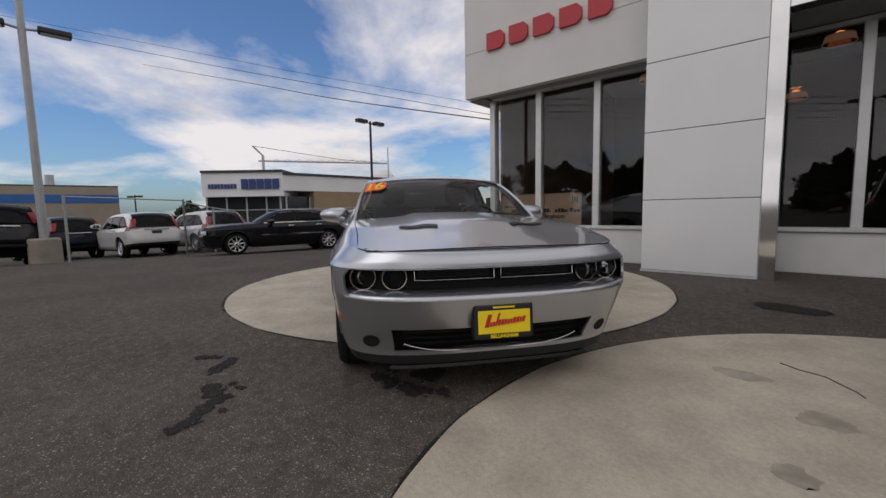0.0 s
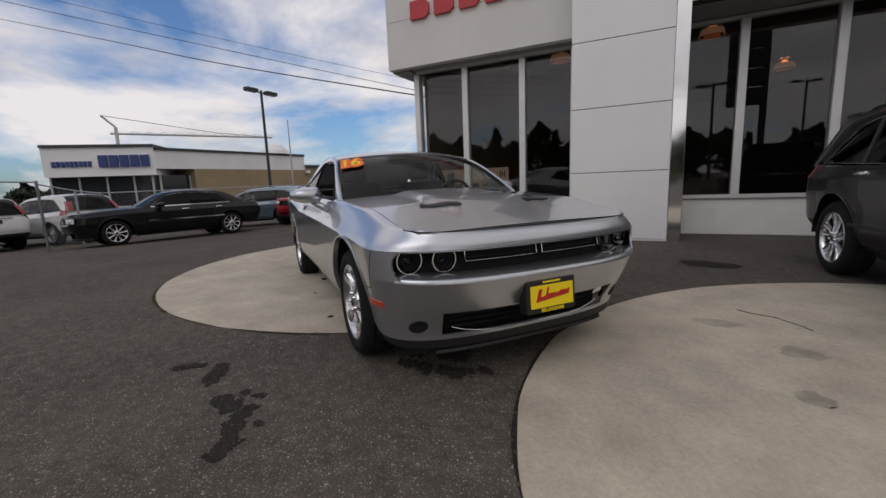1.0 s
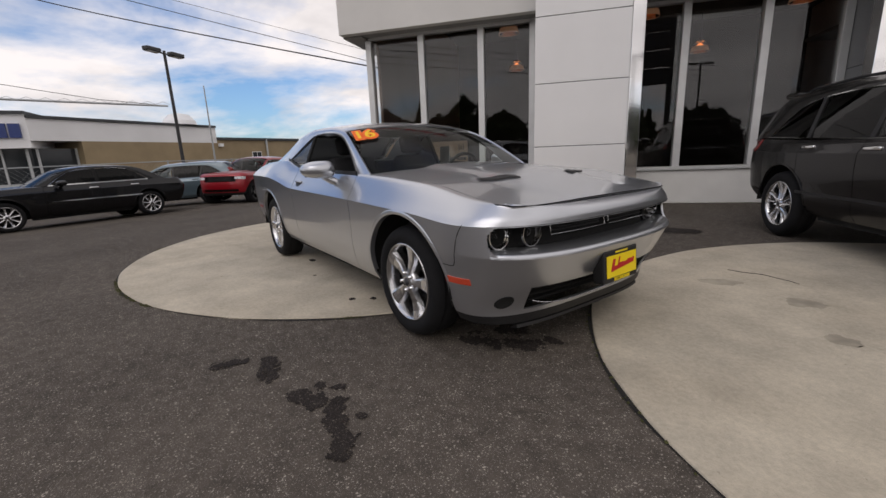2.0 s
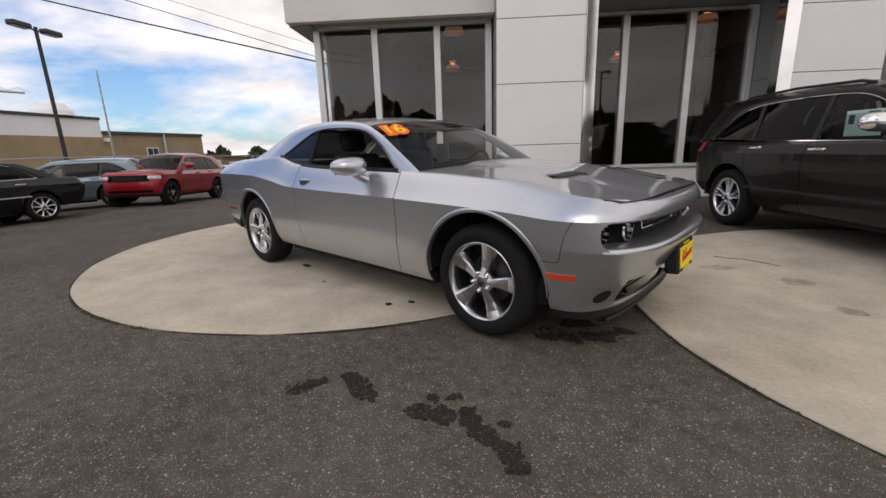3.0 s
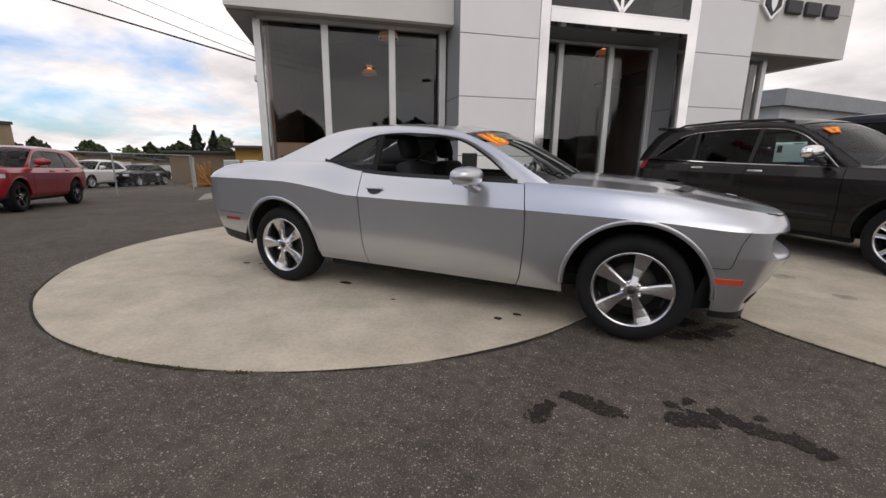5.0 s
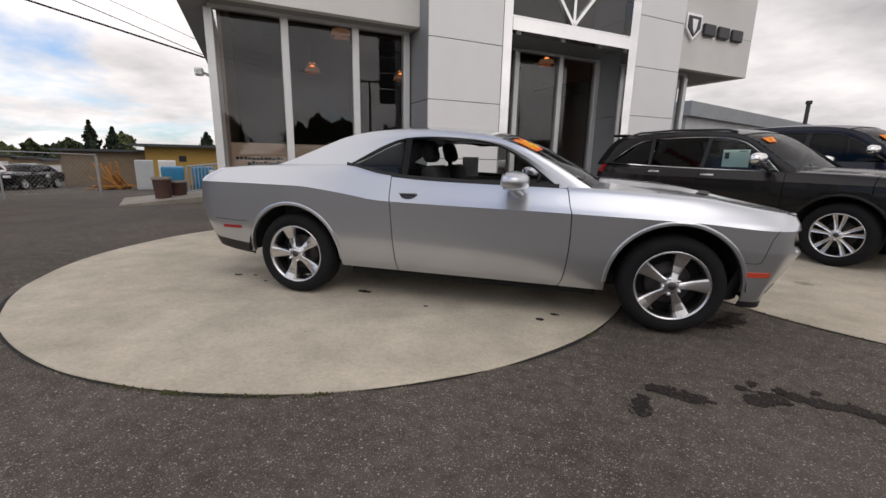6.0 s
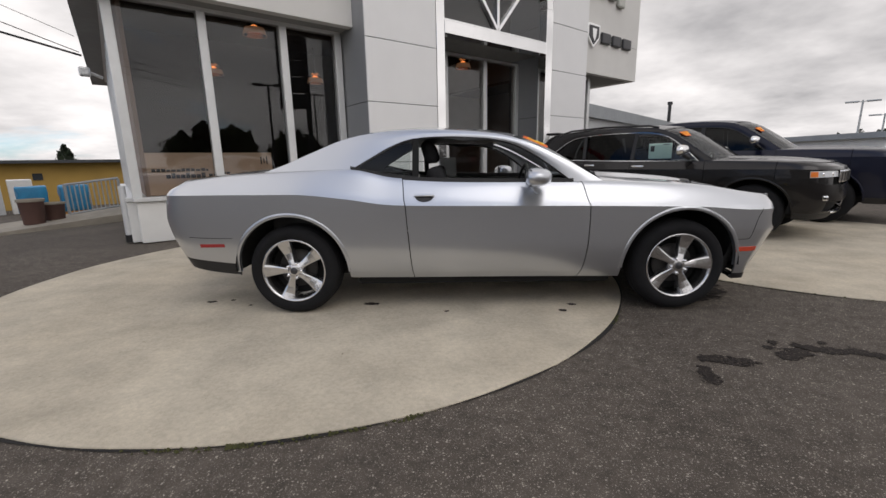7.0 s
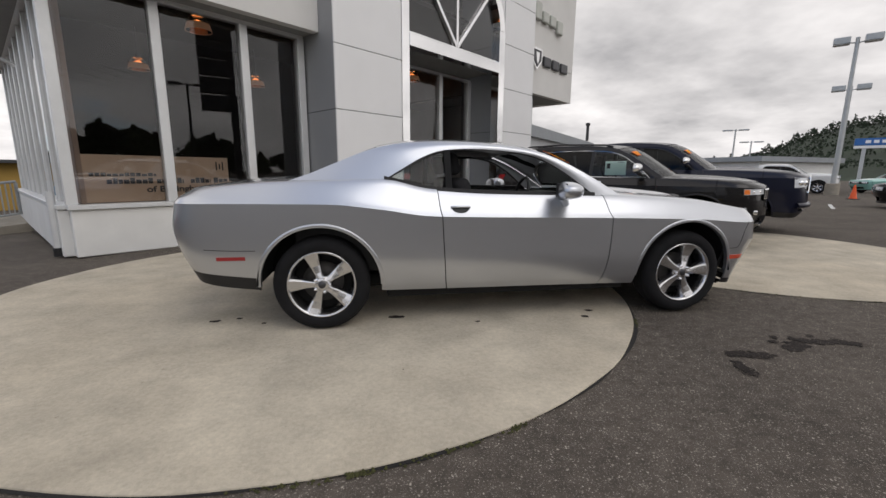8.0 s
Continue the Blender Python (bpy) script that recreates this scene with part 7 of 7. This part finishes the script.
def make_dealer():
    b = root("dealer_building", "low white-fronted dealership with tan block wing", "building")
    c, l, r, e = (-30.4, -6.6), (-31.4, -12.6), (-37.6, 3.7), (-41.8, 11.7)
    g = -0.6
    # block walls under the fascia
    bm, m, L = block(bmesh.new(), (-31.84, -4.54), r, 9, g, 2.745)
    part("wall", bm, BRICK, b)
    bm, m, L = block(bmesh.new(), r, e, 12, g, 2.98)
    part("wall", bm, BRICK, b)
    bm, m, L = block(bmesh.new(), r, e, 12, 2.982, 3.2, 0.15)
    part("roof_edge", bm, ROOF_DARK, b)
    for t, w, z0, z1 in ((0.42, 0.9, 1.15, 1.95),):
        wm = m @ Matrix.Translation((L * t, 0, 0))
        win = part("window", B(-w / 2 - 0.06, w / 2 + 0.06, -0.06, 0.03, z0 - 0.06, z1 + 0.06, m=wm), WHITE_BAND, b)
        part("pane", B(-w / 2, -0.03, -0.075, -0.062, z0, z1, m=wm), FAR_GLASS, win)
        part("pane", B(0.03, w / 2, -0.075, -0.062, z0, z1, m=wm), FAR_GLASS, win)
        part("sill_panel", B(-w / 2 - 0.06, w / 2 + 0.06, -0.05, 0.03, z0 - 1.4, z0 - 0.1, m=wm), WHITE_BAND, win)
    part("downpipe", T([tuple(m @ Vector((L * 0.55, -0.1, g))), tuple(m @ Vector((L * 0.55, -0.1, 3.1)))], 0.09, 8), PALE_WALL, b)
    part("wall_lamp", B(0.05, 0.35, -0.3, 0.0, 2.45, 2.7, m=m), WHITE_BAND, b)
    # white fascia with dark coping, cornered towards the yard
    for p, q, nm in ((l, c, 0), (c, r, 1)):
        bm, m, L = block(bmesh.new(), p, q, 9, 2.35 if not nm else 2.75, 4.15 if not nm else 3.95)
        part("fascia", bm, WHITE_BAND, b)
        bm, m2, L = block(bmesh.new(), p, q, 9, 4.152 if not nm else 3.952, 4.32 if not nm else 4.12, 0.12)
        part("coping", bm, ROOF_DARK, b)
        if not nm:
            for i in range(9):
                u = 0.5 + 0.24 * i
                part("sign_block", B(u, u + 0.17, -0.09, -0.004, 2.95, 3.3, 0.0, m=m), BLUE_LETTER, b, "small navy sign blocks")
            for i in range(5):
                u = 3.0 + 0.58 * i
                part("sign_block", B(u, u + 0.48, -0.14, -0.004, 2.9, 3.65, 0.0, m=m), BLUE_LETTER, b, "large navy sign blocks")
    # glazed corner under the fascia
    for p, q in ((l, c), (c, (-31.8, -4.6))):
        bm, m, L = block(bmesh.new(), p, q, 8, g, 2.34, -0.6)
        part("glazing", bm, FAR_GLASS, b)
        n = int(L / 1.3)
        for i in range(n + 1):
            part("mullion", B(L * i / n - 0.05, L * i / n + 0.05, 0.52, 0.62, g, 2.34, m=m), PALE_WALL, b)
        part("sill", B(0, L, 0.5, 0.62, g + 0.0, g + 1.0, m=m), PALE_WALL, b)
    part("roof_plant", lathe(bmesh.new(), [(0.0, 0.9), (0.7, 0.75), (1.1, 0.3), (1.2, 0.0)], 20, "z"), WHITE_BAND, b, "pale round roof dish", m=Matrix.Translation((-36.8, 1.2, 4.1)))
    part("hanging_sign", B(0.0, 1.6, -0.15, 0.0, 1.75, 2.7, m=block(bmesh.new(), (-35.0, -0.6), r, 1, 0, 1)[1]), WHITE_BAND, b)


make_dealer()


def simple_building(name, label, p0, p1, depth, z0, z1, wall, roof, over=0.3, doors=(), wins=(), cap=0.25, cat="building"):
    b = root(name, label, cat)
    bm, m, L = block(bmesh.new(), p0, p1, depth, z0, z1)
    part("wall", bm, wall, b)
    s = 1 if depth > 0 else -1
    part("roof", B(-over, L + over, min(-over * s, depth + over * s), max(-over * s, depth + over * s), z1 + 0.004, z1 + cap, m=m), roof, b)
    for u, w, h, mt in doors:
        part("door", B(u, u + w, -0.06 * s if s > 0 else -0.0, 0.0 if s > 0 else 0.06, z0, z0 + h, m=m), mt, b)
    for u, w, za, zb in wins:
        y = (-0.05, 0.0) if s > 0 else (0.0, 0.05)
        part("window", B(u, u + w, y[0], y[1], za, zb, m=m), FAR_GLASS, b)
    return b, m, L


b, m, L = simple_building("workshop", "beige workshop with a broad blue band", (-40.5, -36.0), (-46.0, -25.6), 10, -1.6, 4.0, BEIGE, ROOF_DARK, 0.02, cap=0.12)
part("blue_band", B(0, L, -0.06, -0.004, 2.4, 3.2, m=m), BLUE_BAND, b, "broad blue painted band")
part("roof_vent", T([tuple(m @ Vector((L * 0.55, 2, 4.1))), tuple(m @ Vector((L * 0.55, 2, 5.2)))], 0.35, 10), PALE_WALL, b)
def garage_row():
    """A long low block whose roof steps down with the falling yard."""
    g = root("row_of_garages", "long low tan building with pale roller doors behind the fence", "building")
    p0, p1, n = Vector((-38.0, 9.9)), Vector((-44.5, 25.0)), 6
    for i in range(n):
        a, b = p0.lerp(p1, i / n), p0.lerp(p1, (i + 1) / n)
        top = 1.42 - 0.205 * i
        bm, m, L = block(bmesh.new(), a, b, 8, -1.6, top - 0.16)
        part("wall", bm, BRICK, g)
        bm, m, L = block(bmesh.new(), a, b, 8.3, top - 0.156, top, 0.35)
        part("roof", bm, ROOF_DARK, g)
        door = part("roller_door", B(0.45, L - 0.45, -0.05, -0.004, -1.5, top - 0.55, m=m), WHITE_BAND, g)
        for k in range(4):
            z = -1.3 + (top + 0.55) * k / 4
            part("door_rib", B(0.47, L - 0.47, -0.07, -0.052, z, z + 0.04, m=m), PALE_WALL, door)


garage_row()
simple_building("pale_shed", "long pale shed beyond the garage row", (-49.0, 24.5), (-52.0, 37.0), 8, -1.5, 0.05, mat("cream_siding", (0.46, 0.43, 0.36), 0.85, vary=0.1), ROOF_DARK, 0.2, cap=0.1)
simple_building("ochre_building", "ochre walled building with a dark flat roof", (-28.3, 19.4), (-20.0, 26.5), 9, -1.5, 1.55, YELLOW_WALL, ROOF_DARK, 0.7, wins=((2.0, 0.45, 0.55, 0.95),), cap=0.18)
simple_building("brown_building", "brown block building beside the ochre one", (-33.5, 17.6), (-28.8, 20.5), 8, -1.5, 1.15, mat("brown_block", (0.20, 0.15, 0.10), 0.9, vary=0.12), ROOF_DARK, 0.4, cap=0.16)
simple_building("rear_warehouse", "pale siding warehouse with a grey ribbed roof", (5.5, 20.1), (19.1, 36.3), 12, -0.2, 3.5, PALE_WALL, METAL_ROOF, 0.3, cap=0.7)
vp = root("vent_pipe", "dark roof vent pipe with a cap", "pipe", pose(14.6, 28.5, 3.8))
part("pipe", T([(0, 0, 0), (0, 0, 1.2)], 0.12, 8), POLE_DARK, vp)
part("cap", T([(0, 0, 1.2), (0, 0, 1.4)], 0.18, 8), POLE_DARK, vp)
simple_building("white_shed", "white shed with a shallow roof across the lot", (27.0, 24.5), (36.0, 26.0), 10, -0.1, 2.2, WHITE_WALL, METAL_ROOF, 0.4, cap=0.4)
sg = root("canopy_sign", "blue and white canopy sign on posts", "sign", pose(49.0, 30.6, 0, 0, 0, -50))
part("board", B(-3.2, 3.2, -0.2, 0.2, 4.25, 4.95), BLUE_BAND, sg)
part("stripe", B(-3.2, 3.2, -0.22, 0.22, 3.95, 4.2), WHITE_BAND, sg)
for i in range(8):
    part("sign_block", B(-2.4 + 0.6 * i, -2.0 + 0.6 * i, -0.24, -0.205, 4.45, 4.75), WHITE_BAND, sg)
for x in (-2.4, 2.4):
    part("post", B(x - 0.15, x + 0.15, -0.15, 0.15, 0, 3.95), PALE_WALL, sg)


# crane over the roofs
cr = root("tower_crane", "pale lattice tower crane far behind the dealership", "crane")
part("mast", T([(-114.2, -25.9, 0), (-114.2, -25.9, 16.0)], 0.4, 4), PALE_WALL, cr)
part("jib", T([(-114.0, -27.0, 14.6), (-116.7, 6.4, 14.4)], 0.22, 4), PALE_WALL, cr)
part("peak", T([(-114.2, -25.9, 16.0), (-113.8, -28.2, 18.4)], 0.22, 4), PALE_WALL, cr)
part("stay", T([(-113.8, -28.2, 18.4), (-115.6, -6.0, 15.2), (-116.7, 4.4, 14.6)], 0.06, 4), WIRE, cr)
for k in range(11):
    y = -24 + 2.8 * k
    part("brace", T([(-114.2 - 0.08 * k, y, 14.5), (-114.3 - 0.08 * k, y + 1.4, 15.1), (-114.4 - 0.08 * k, y + 2.8, 14.5)], 0.05, 3), PALE_WALL, cr)


# ---- side yard ----
BROWN_POT = mat("brown_planter", (0.09, 0.045, 0.035), 0.7, vary=0.12, bump=0.2)
TIMBER = mat("orange_timber", (0.45, 0.22, 0.06), 0.8, vary=0.2, scale=8)
TARP = mat("blue_tarp", (0.02, 0.20, 0.38), 0.5, vary=0.3, scale=2.5)


def yard():
    for x, y, k in ((-12.05, 5.95, 1.0), (-12.1, 6.55, 0.72)):
        m = pose(x, y, -0.135 if k == 1 else -0.10) @ Matrix.Diagonal((0.76, 0.76, 1.05 * k, 1))
        pl = root("planter", "tall round brown planter with a pale rim" if k == 1 else "shorter round brown planter beside the ramp", "planter", m, "planters")
        part("pot", lathe(bmesh.new(), [(0.0, 0.02), (0.27, 0.0), (0.32, 0.5), (0.33, 0.52)], 28), BROWN_POT, pl, smooth=True)
        part("rim", lathe(bmesh.new(), [(0.33, 0.52), (0.355, 0.53), (0.355, 0.585), (0.30, 0.59), (0.29, 0.50), (0.0, 0.50)], 28), OLD_CONCRETE, pl, "pale rim", smooth=True, sharp=0.6)
    rp = root("ramp", "low concrete ramp up to the side door", "ramp", kind="structure")
    bm = bmesh.new()
    a, b = Vector((-12.2, 4.7)), Vector((-9.8, 6.9))
    w = Vector((-1.7, 1.5))
    lo = [(a.x, a.y, -0.5), (b.x, b.y, -0.5), (b.x + w.x, b.y + w.y, -0.6), (a.x + w.x, a.y + w.y, -0.6)]
    hi = [(a.x, a.y, -0.235), (b.x, b.y, 0.07), (b.x + w.x, b.y + w.y, 0.07), (a.x + w.x, a.y + w.y, -0.235)]
    v0, v1 = [bm.verts.new(p) for p in lo], [bm.verts.new(p) for p in hi]
    bm.faces.new(v1)
    bm.faces.new(v0[::-1])
    for k in range(4):
        bm.faces.new((v0[k], v0[(k + 1) % 4], v1[(k + 1) % 4], v1[k]))
    bmesh.ops.recalc_face_normals(bm, faces=bm.faces)
    part("slab", bm, OLD_CONCRETE, rp)
    rl = root("handrail", "grey steel railing panel on the ramp", "railing", pose(-11.5, 6.35, -0.07, 0, 0, 68))
    part("rail", T([(0, 0, 0.86), (1.25, 0, 0.98)], 0.03, 8), GALV, rl)
    part("rail", T([(0, 0, 0.12), (1.25, 0, 0.22)], 0.025, 8), GALV, rl)
    for i in range(13):
        x = 1.25 * i / 12
        part("baluster", T([(x, 0, 0.12 + 0.08 * i / 12), (x, 0, 0.86 + 0.1 * i / 12)], 0.016 if 0 < i < 12 else 0.035, 6), GALV, rl)
    # containers, tarps, timber
    for i, (x, y, a, mt) in enumerate(((-22.5, 14.3, 48, PALE_WALL), (-21.9, 15.2, 48, WHITE_WALL))):
        ct = root("storage_box", "pale storage box standing in the side yard", "container", pose(x, y, gz(x, y), 0, 0, a), "storage boxes")
        part("body", B(-0.42, 0.42, 0, 1.0, 0, 1.6, 0.03), mt, ct)
        for k in range(4):
            part("rib", B(-0.37 + 0.22 * k, -0.31 + 0.22 * k, -0.03, -0.002, 0.1, 1.5), mt, ct)
    for i, (x, y) in enumerate(((-18.55, 12.4), (-17.75, 13.45))):
        tb = root("covered_pallet", "stack wrapped in a blue tarpaulin", "pallet", pose(x, y, gz(x, y), 0, 0, 48), "wrapped stacks")
        bm = B(-0.46, 0.46, 0, 1.0, 0.12, 1.2, 0.06, 2)
        bmesh.ops.subdivide_edges(bm, edges=bm.edges, cuts=3, use_grid_fill=True)
        for v in bm.verts:
            v.co += Vector(noise.noise_vector(v.co * 3 + Vector((i * 7, 0, 0)))) * 0.05
        part("tarpaulin", bm, TARP, tb, smooth=True)
        part("pallet_base", B(-0.45, 0.45, 0.05, 0.95, 0, 0.12), TIMBER, tb)
    rnd = random.Random(8)
    tp = root("timber_pile", "leaning pile of orange timber offcuts", "timber", pose(-24.6, 14.6, gz(-24.6, 14.6)))
    for i in range(28):
        if i < 17:
            p0 = Vector((rnd.uniform(-0.5, 0.5), rnd.uniform(-0.7, 0.35), 0.03))
            p1 = Vector((rnd.uniform(-0.4, 0.4), p0.y - rnd.uniform(0.35, 1.0), rnd.uniform(0.7, 1.6)))
        else:
            p0 = Vector((rnd.uniform(-0.6, 0.6), rnd.uniform(0.2, 0.9), 0.04 + 0.02 * (i - 17)))
            p1 = p0 + Vector((rnd.uniform(-0.4, 0.4), -1.9, rnd.uniform(0.0, 0.06)))
        d = p1 - p0
        m = Matrix.Translation(p0) @ d.to_track_quat("X", "Z").to_matrix().to_4x4()
        part("plank", B(0, d.length, -0.05, 0.05, -0.02, 0.03, m=m), TIMBER, tp)


yard()
cn = root("traffic_cone", "orange traffic cone on the lot", "cone", pose(21.2, 13.4, 0))
part("cone_body", lathe(bmesh.new(), [(0.17, 0.03), (0.14, 0.1), (0.03, 0.72), (0.0, 0.73)], 20), mat("cone_orange", (0.75, 0.10, 0.02), 0.6), cn, smooth=True)
part("cone_foot", B(-0.2, 0.2, -0.2, 0.2, 0, 0.04, 0.01), mat("cone_foot_black", (0.02, 0.02, 0.02), 0.7), cn)
STRIPE = mat("line_paint", (0.60, 0.60, 0.58), 0.8, vary=0.2, scale=10)
for i in range(3):
    ln = root("parking_line", "worn white painted parking line", "road marking", pose(14.8 + 3.2 * i, 9.4 - 1.2 * i, 0.006, 0, 0, 40), "parking lines", "structure")
    part("paint", B(-1.5, 1.5, -0.06, 0.06, 0, 0.004), STRIPE, ln)

# cars further off, shared shapes in a few colours
make_pickup("white pickup truck parked far across the lot", pose(26.6, 19.6, 0, 0, 0, -50), WHITE, False, "far trucks", 0.35)
far_cars = (("pale_green_car", "small pale green car across the lot", 31.0, 19.6, 160, MINT), ("black_car", "black car at the edge of the lot", 16.6, 8.2, 130, BLACK), ("white_car", "white car parked across the lot", 35.0, 26.5, -50, WHITE), ("white_car", "white car behind the chain fence", -28.5, 7.0, -60, WHITE), ("dark_car", "dark car behind the chain fence", -29.8, 12.2, -60, CHARCOAL), ("grey_car", "grey car behind the chain fence", -31.0, 14.0, -20, STEEL_BLUE))
for nm, lb, x, y, a, mt in far_cars:
    make_sedan(nm, lb, on(x, y, a), mt, "far cars", 0.3, TRIM)
make_small_suv("white_utility", "white utility parked behind the chain fence", on(-27.4, 4.2, -60), WHITE, 0.95, 0.97, RIM, group="far cars", res=0.3)
make_small_suv("white_utility", "small white utility behind the chain fence", on(-29.0, 9.2, -60), WHITE, 0.9, 0.95, RIM, group="far cars", res=0.3)


# ---- trees and hill ----
def leaf_material(name, base):
    m = mat(name, base, 0.75, vary=0.35, scale=1.5)
    n, l = m.node_tree.nodes, m.node_tree.links
    p = n["Principled BSDF"]
    geo = n.new("ShaderNodeNewGeometry")
    rr = n.new("ShaderNodeMapRange")
    rr.inputs[3].default_value, rr.inputs[4].default_value = 0.6, 1.4
    l.new(geo.outputs["Random Per Island"], rr.inputs[0])
    old = p.inputs["Base Color"].links[0].from_socket
    sc = n.new("ShaderNodeVectorMath")
    sc.operation = "SCALE"
    l.new(old, sc.inputs[0])
    l.new(rr.outputs[0], sc.inputs["Scale"])
    l.new(sc.outputs[0], p.inputs["Base Color"])
    return m


LEAF = leaf_material("broad_leaves", (0.045, 0.065, 0.02))
LEAF_DARK = leaf_material("conifer_needles", (0.018, 0.030, 0.014))
LEAF_PALE = leaf_material("pale_leaves", (0.09, 0.11, 0.035))
BARK = mat("bark", (0.06, 0.045, 0.035), 0.95, vary=0.3, scale=8, bump=0.6)


def crown_mesh(rnd, h, w, base, n, leaf, shape):
    bm = bmesh.new()
    seeds = [(rnd.uniform(0, 6.28), rnd.uniform(0, 1), rnd.uniform(0.4, 1)) for _ in range(24)]
    for i in range(n):
        a, t, k = seeds[rnd.randrange(24)]
        t = min(1, max(0, t + rnd.gauss(0, 0.07)))
        a += rnd.gauss(0, 0.35)
        if shape == "round":
            R = w * math.sqrt(max(0.0, 1 - (2 * t - 0.9) ** 2))
        elif shape == "poplar":
            R = w * min(1.0, 3 * (1 - t)) * min(1.0, 0.4 + 2 * t)
        else:
            R = w * (1 - t) * (0.75 + 0.25 * math.cos(t * 30))
        r = R * k * rnd.uniform(0.55, 1.08)
        c = Vector((r * math.cos(a), r * math.sin(a), base + (h - base) * t))
        s = leaf * rnd.uniform(0.6, 1.4)
        e = Euler((rnd.uniform(0, 6.28), rnd.uniform(0, 6.28), rnd.uniform(0, 6.28))).to_matrix()
        q = [c + e @ Vector(p) * s for p in ((-1, -0.5, 0), (0.2, -0.7, 0.15), (1, 0.1, 0), (0.1, 0.7, -0.15))]
        bm.faces.new([bm.verts.new(p) for p in q])
    return bm


def make_tree(kind, label, x, y, h, w, seed, n=900, leaf=0.28, mt=None, z=None):
    rnd = random.Random(seed)
    t = root("tree", label, "tree", pose(x, y, gz(x, y) if z is None else z), "trees")
    base = h * (0.25 if kind == "round" else 0.1)
    part("trunk", T([(0, 0, 0), (0.05 * h * rnd.uniform(-0.5, 0.5), 0, h * 0.5), (0, 0, h * 0.9)], 0.03 * h, 8, 0.006 * h), BARK, t, smooth=True)
    for k in range(6):
        a, z0 = rnd.uniform(0, 6.28), h * rnd.uniform(0.25, 0.7)
        L = w * rnd.uniform(0.5, 0.8)
        part("limb", T([(0, 0, z0), (0.5 * L * math.cos(a), 0.5 * L * math.sin(a), z0 + 0.3 * L), (L * math.cos(a), L * math.sin(a), z0 + 0.75 * L)], 0.012 * h, 6, 0.004 * h), BARK, t)
    part("crown", crown_mesh(rnd, h, w, base, n, leaf, kind), mt or LEAF, t, "many small leaves")


make_tree("poplar", "tall dark poplar behind the low roofs", -49.2, 31.2, 5.6, 0.9, 1, 1100, 0.22, LEAF_DARK, -1.4)
make_tree("poplar", "second tall poplar beside the first", -47.9, 32.6, 5.0, 0.9, 2, 1000, 0.22, LEAF_DARK, -1.4)
make_tree("round", "pale green tree behind the low roofs", -54.0, 38.5, 4.8, 1.9, 3, 1100, 0.25, LEAF_PALE, -1.4)
make_tree("poplar", "dark tree above the ochre building", -34.0, 31.0, 4.4, 1.0, 4, 900, 0.22, LEAF_DARK, -1.4)
for i in range(9):
    rnd = random.Random(50 + i)
    make_tree("round" if i % 3 else "poplar", "dark green tree in the far row behind the garages", -62 + 1.0 * i + rnd.uniform(-1, 1), 17 + 2.0 * i + rnd.uniform(-1.5, 1.5), rnd.uniform(2.9, 4.1), rnd.uniform(1.2, 2.2), 60 + i, 700, 0.30, (LEAF, LEAF_DARK, LEAF_PALE)[i % 3] if i % 2 else LEAF, -1.4)
for i in range(3):
    make_tree("round", "small tree behind the parked utilities", -34 - 2 * i, -14.5 + 1.2 * i, 3.2, 1.3, 90 + i, 700, 0.2, LEAF_DARK)
# trees across the street
for i in range(34):
    rnd = random.Random(120 + i)
    make_tree(("round", "poplar", "fir")[i % 3], "tall dark tree across the street", -40 + 3.6 * i + rnd.uniform(-2, 2), -40 - rnd.uniform(0, 12) + 0.25 * i, rnd.uniform(4.6, 7.4) * (1.5 if i % 7 == 2 else 1.0), rnd.uniform(2.6, 4.4), 130 + i, 2000, 0.36, LEAF_DARK if i % 2 else LEAF)


def make_hill():
    bm = bmesh.new()
    crest = cv([(0, 12), (20, 16), (34, 19), (40, 19.5), (45, 16.5), (48, 11.5), (51, 7.5), (55, 5), (62, 3.5), (80, 3), (112, 2)])
    rows = []
    for a in lin(8, 112, 80):
        t = radians(a - 6)
        row = []
        for k, (d, f) in enumerate(((120, 0.0), (150, 0.35), (175, 0.75), (200, 1.0), (240, 0.8))):
            z = crest(a) * f + (noise.noise((a * 0.35, k, 0)) * 2.0 if f else 0)
            row.append(Vector((d * math.cos(t), d * math.sin(t), z - 0.5)))
        rows.append(row)
    tagged(part("hill", outward(grid_bm(rows, False), (0, 0, -50)), LEAF_DARK, smooth=True), "wooded hill beyond the lot", "hill", kind="structure")
    rnd = random.Random(77)
    bm = bmesh.new()
    for i in range(45000):
        a = rnd.uniform(10, 110)
        f = rnd.choice((0.2, 0.4, 0.6, 0.75, 0.9, 1.0, 1.0, 1.0, 1.0)) * rnd.uniform(0.88, 1.0)
        d = 120 + 80 * f + rnd.uniform(-8, 8)
        t = radians(a - 6)
        clump = 1.0 + 1.3 * noise.noise((a * 1.1, f * 3.0, 4.0)) + 0.9 * noise.noise((a * 3.7, f * 5.0, 9.0))
        c = Vector((d * math.cos(t), d * math.sin(t), crest(a) * f - 0.6 + rnd.uniform(0, 1.9) * max(0.1, clump)))
        e = Euler((rnd.uniform(0, 6.28), rnd.uniform(0, 6.28), rnd.uniform(0, 6.28))).to_matrix()
        s = rnd.uniform(0.18, 0.5)
        bm.faces.new([bm.verts.new(c + e @ Vector(q) * s) for q in ((-1, -0.6, 0), (0.3, -0.8, 0.2), (1, 0.2, 0), (0, 0.8, -0.2))])
    tagged(part("far_woods", bm, LEAF_DARK), "dark tree tops covering the far hill", "woods", kind="stuff")


make_hill()
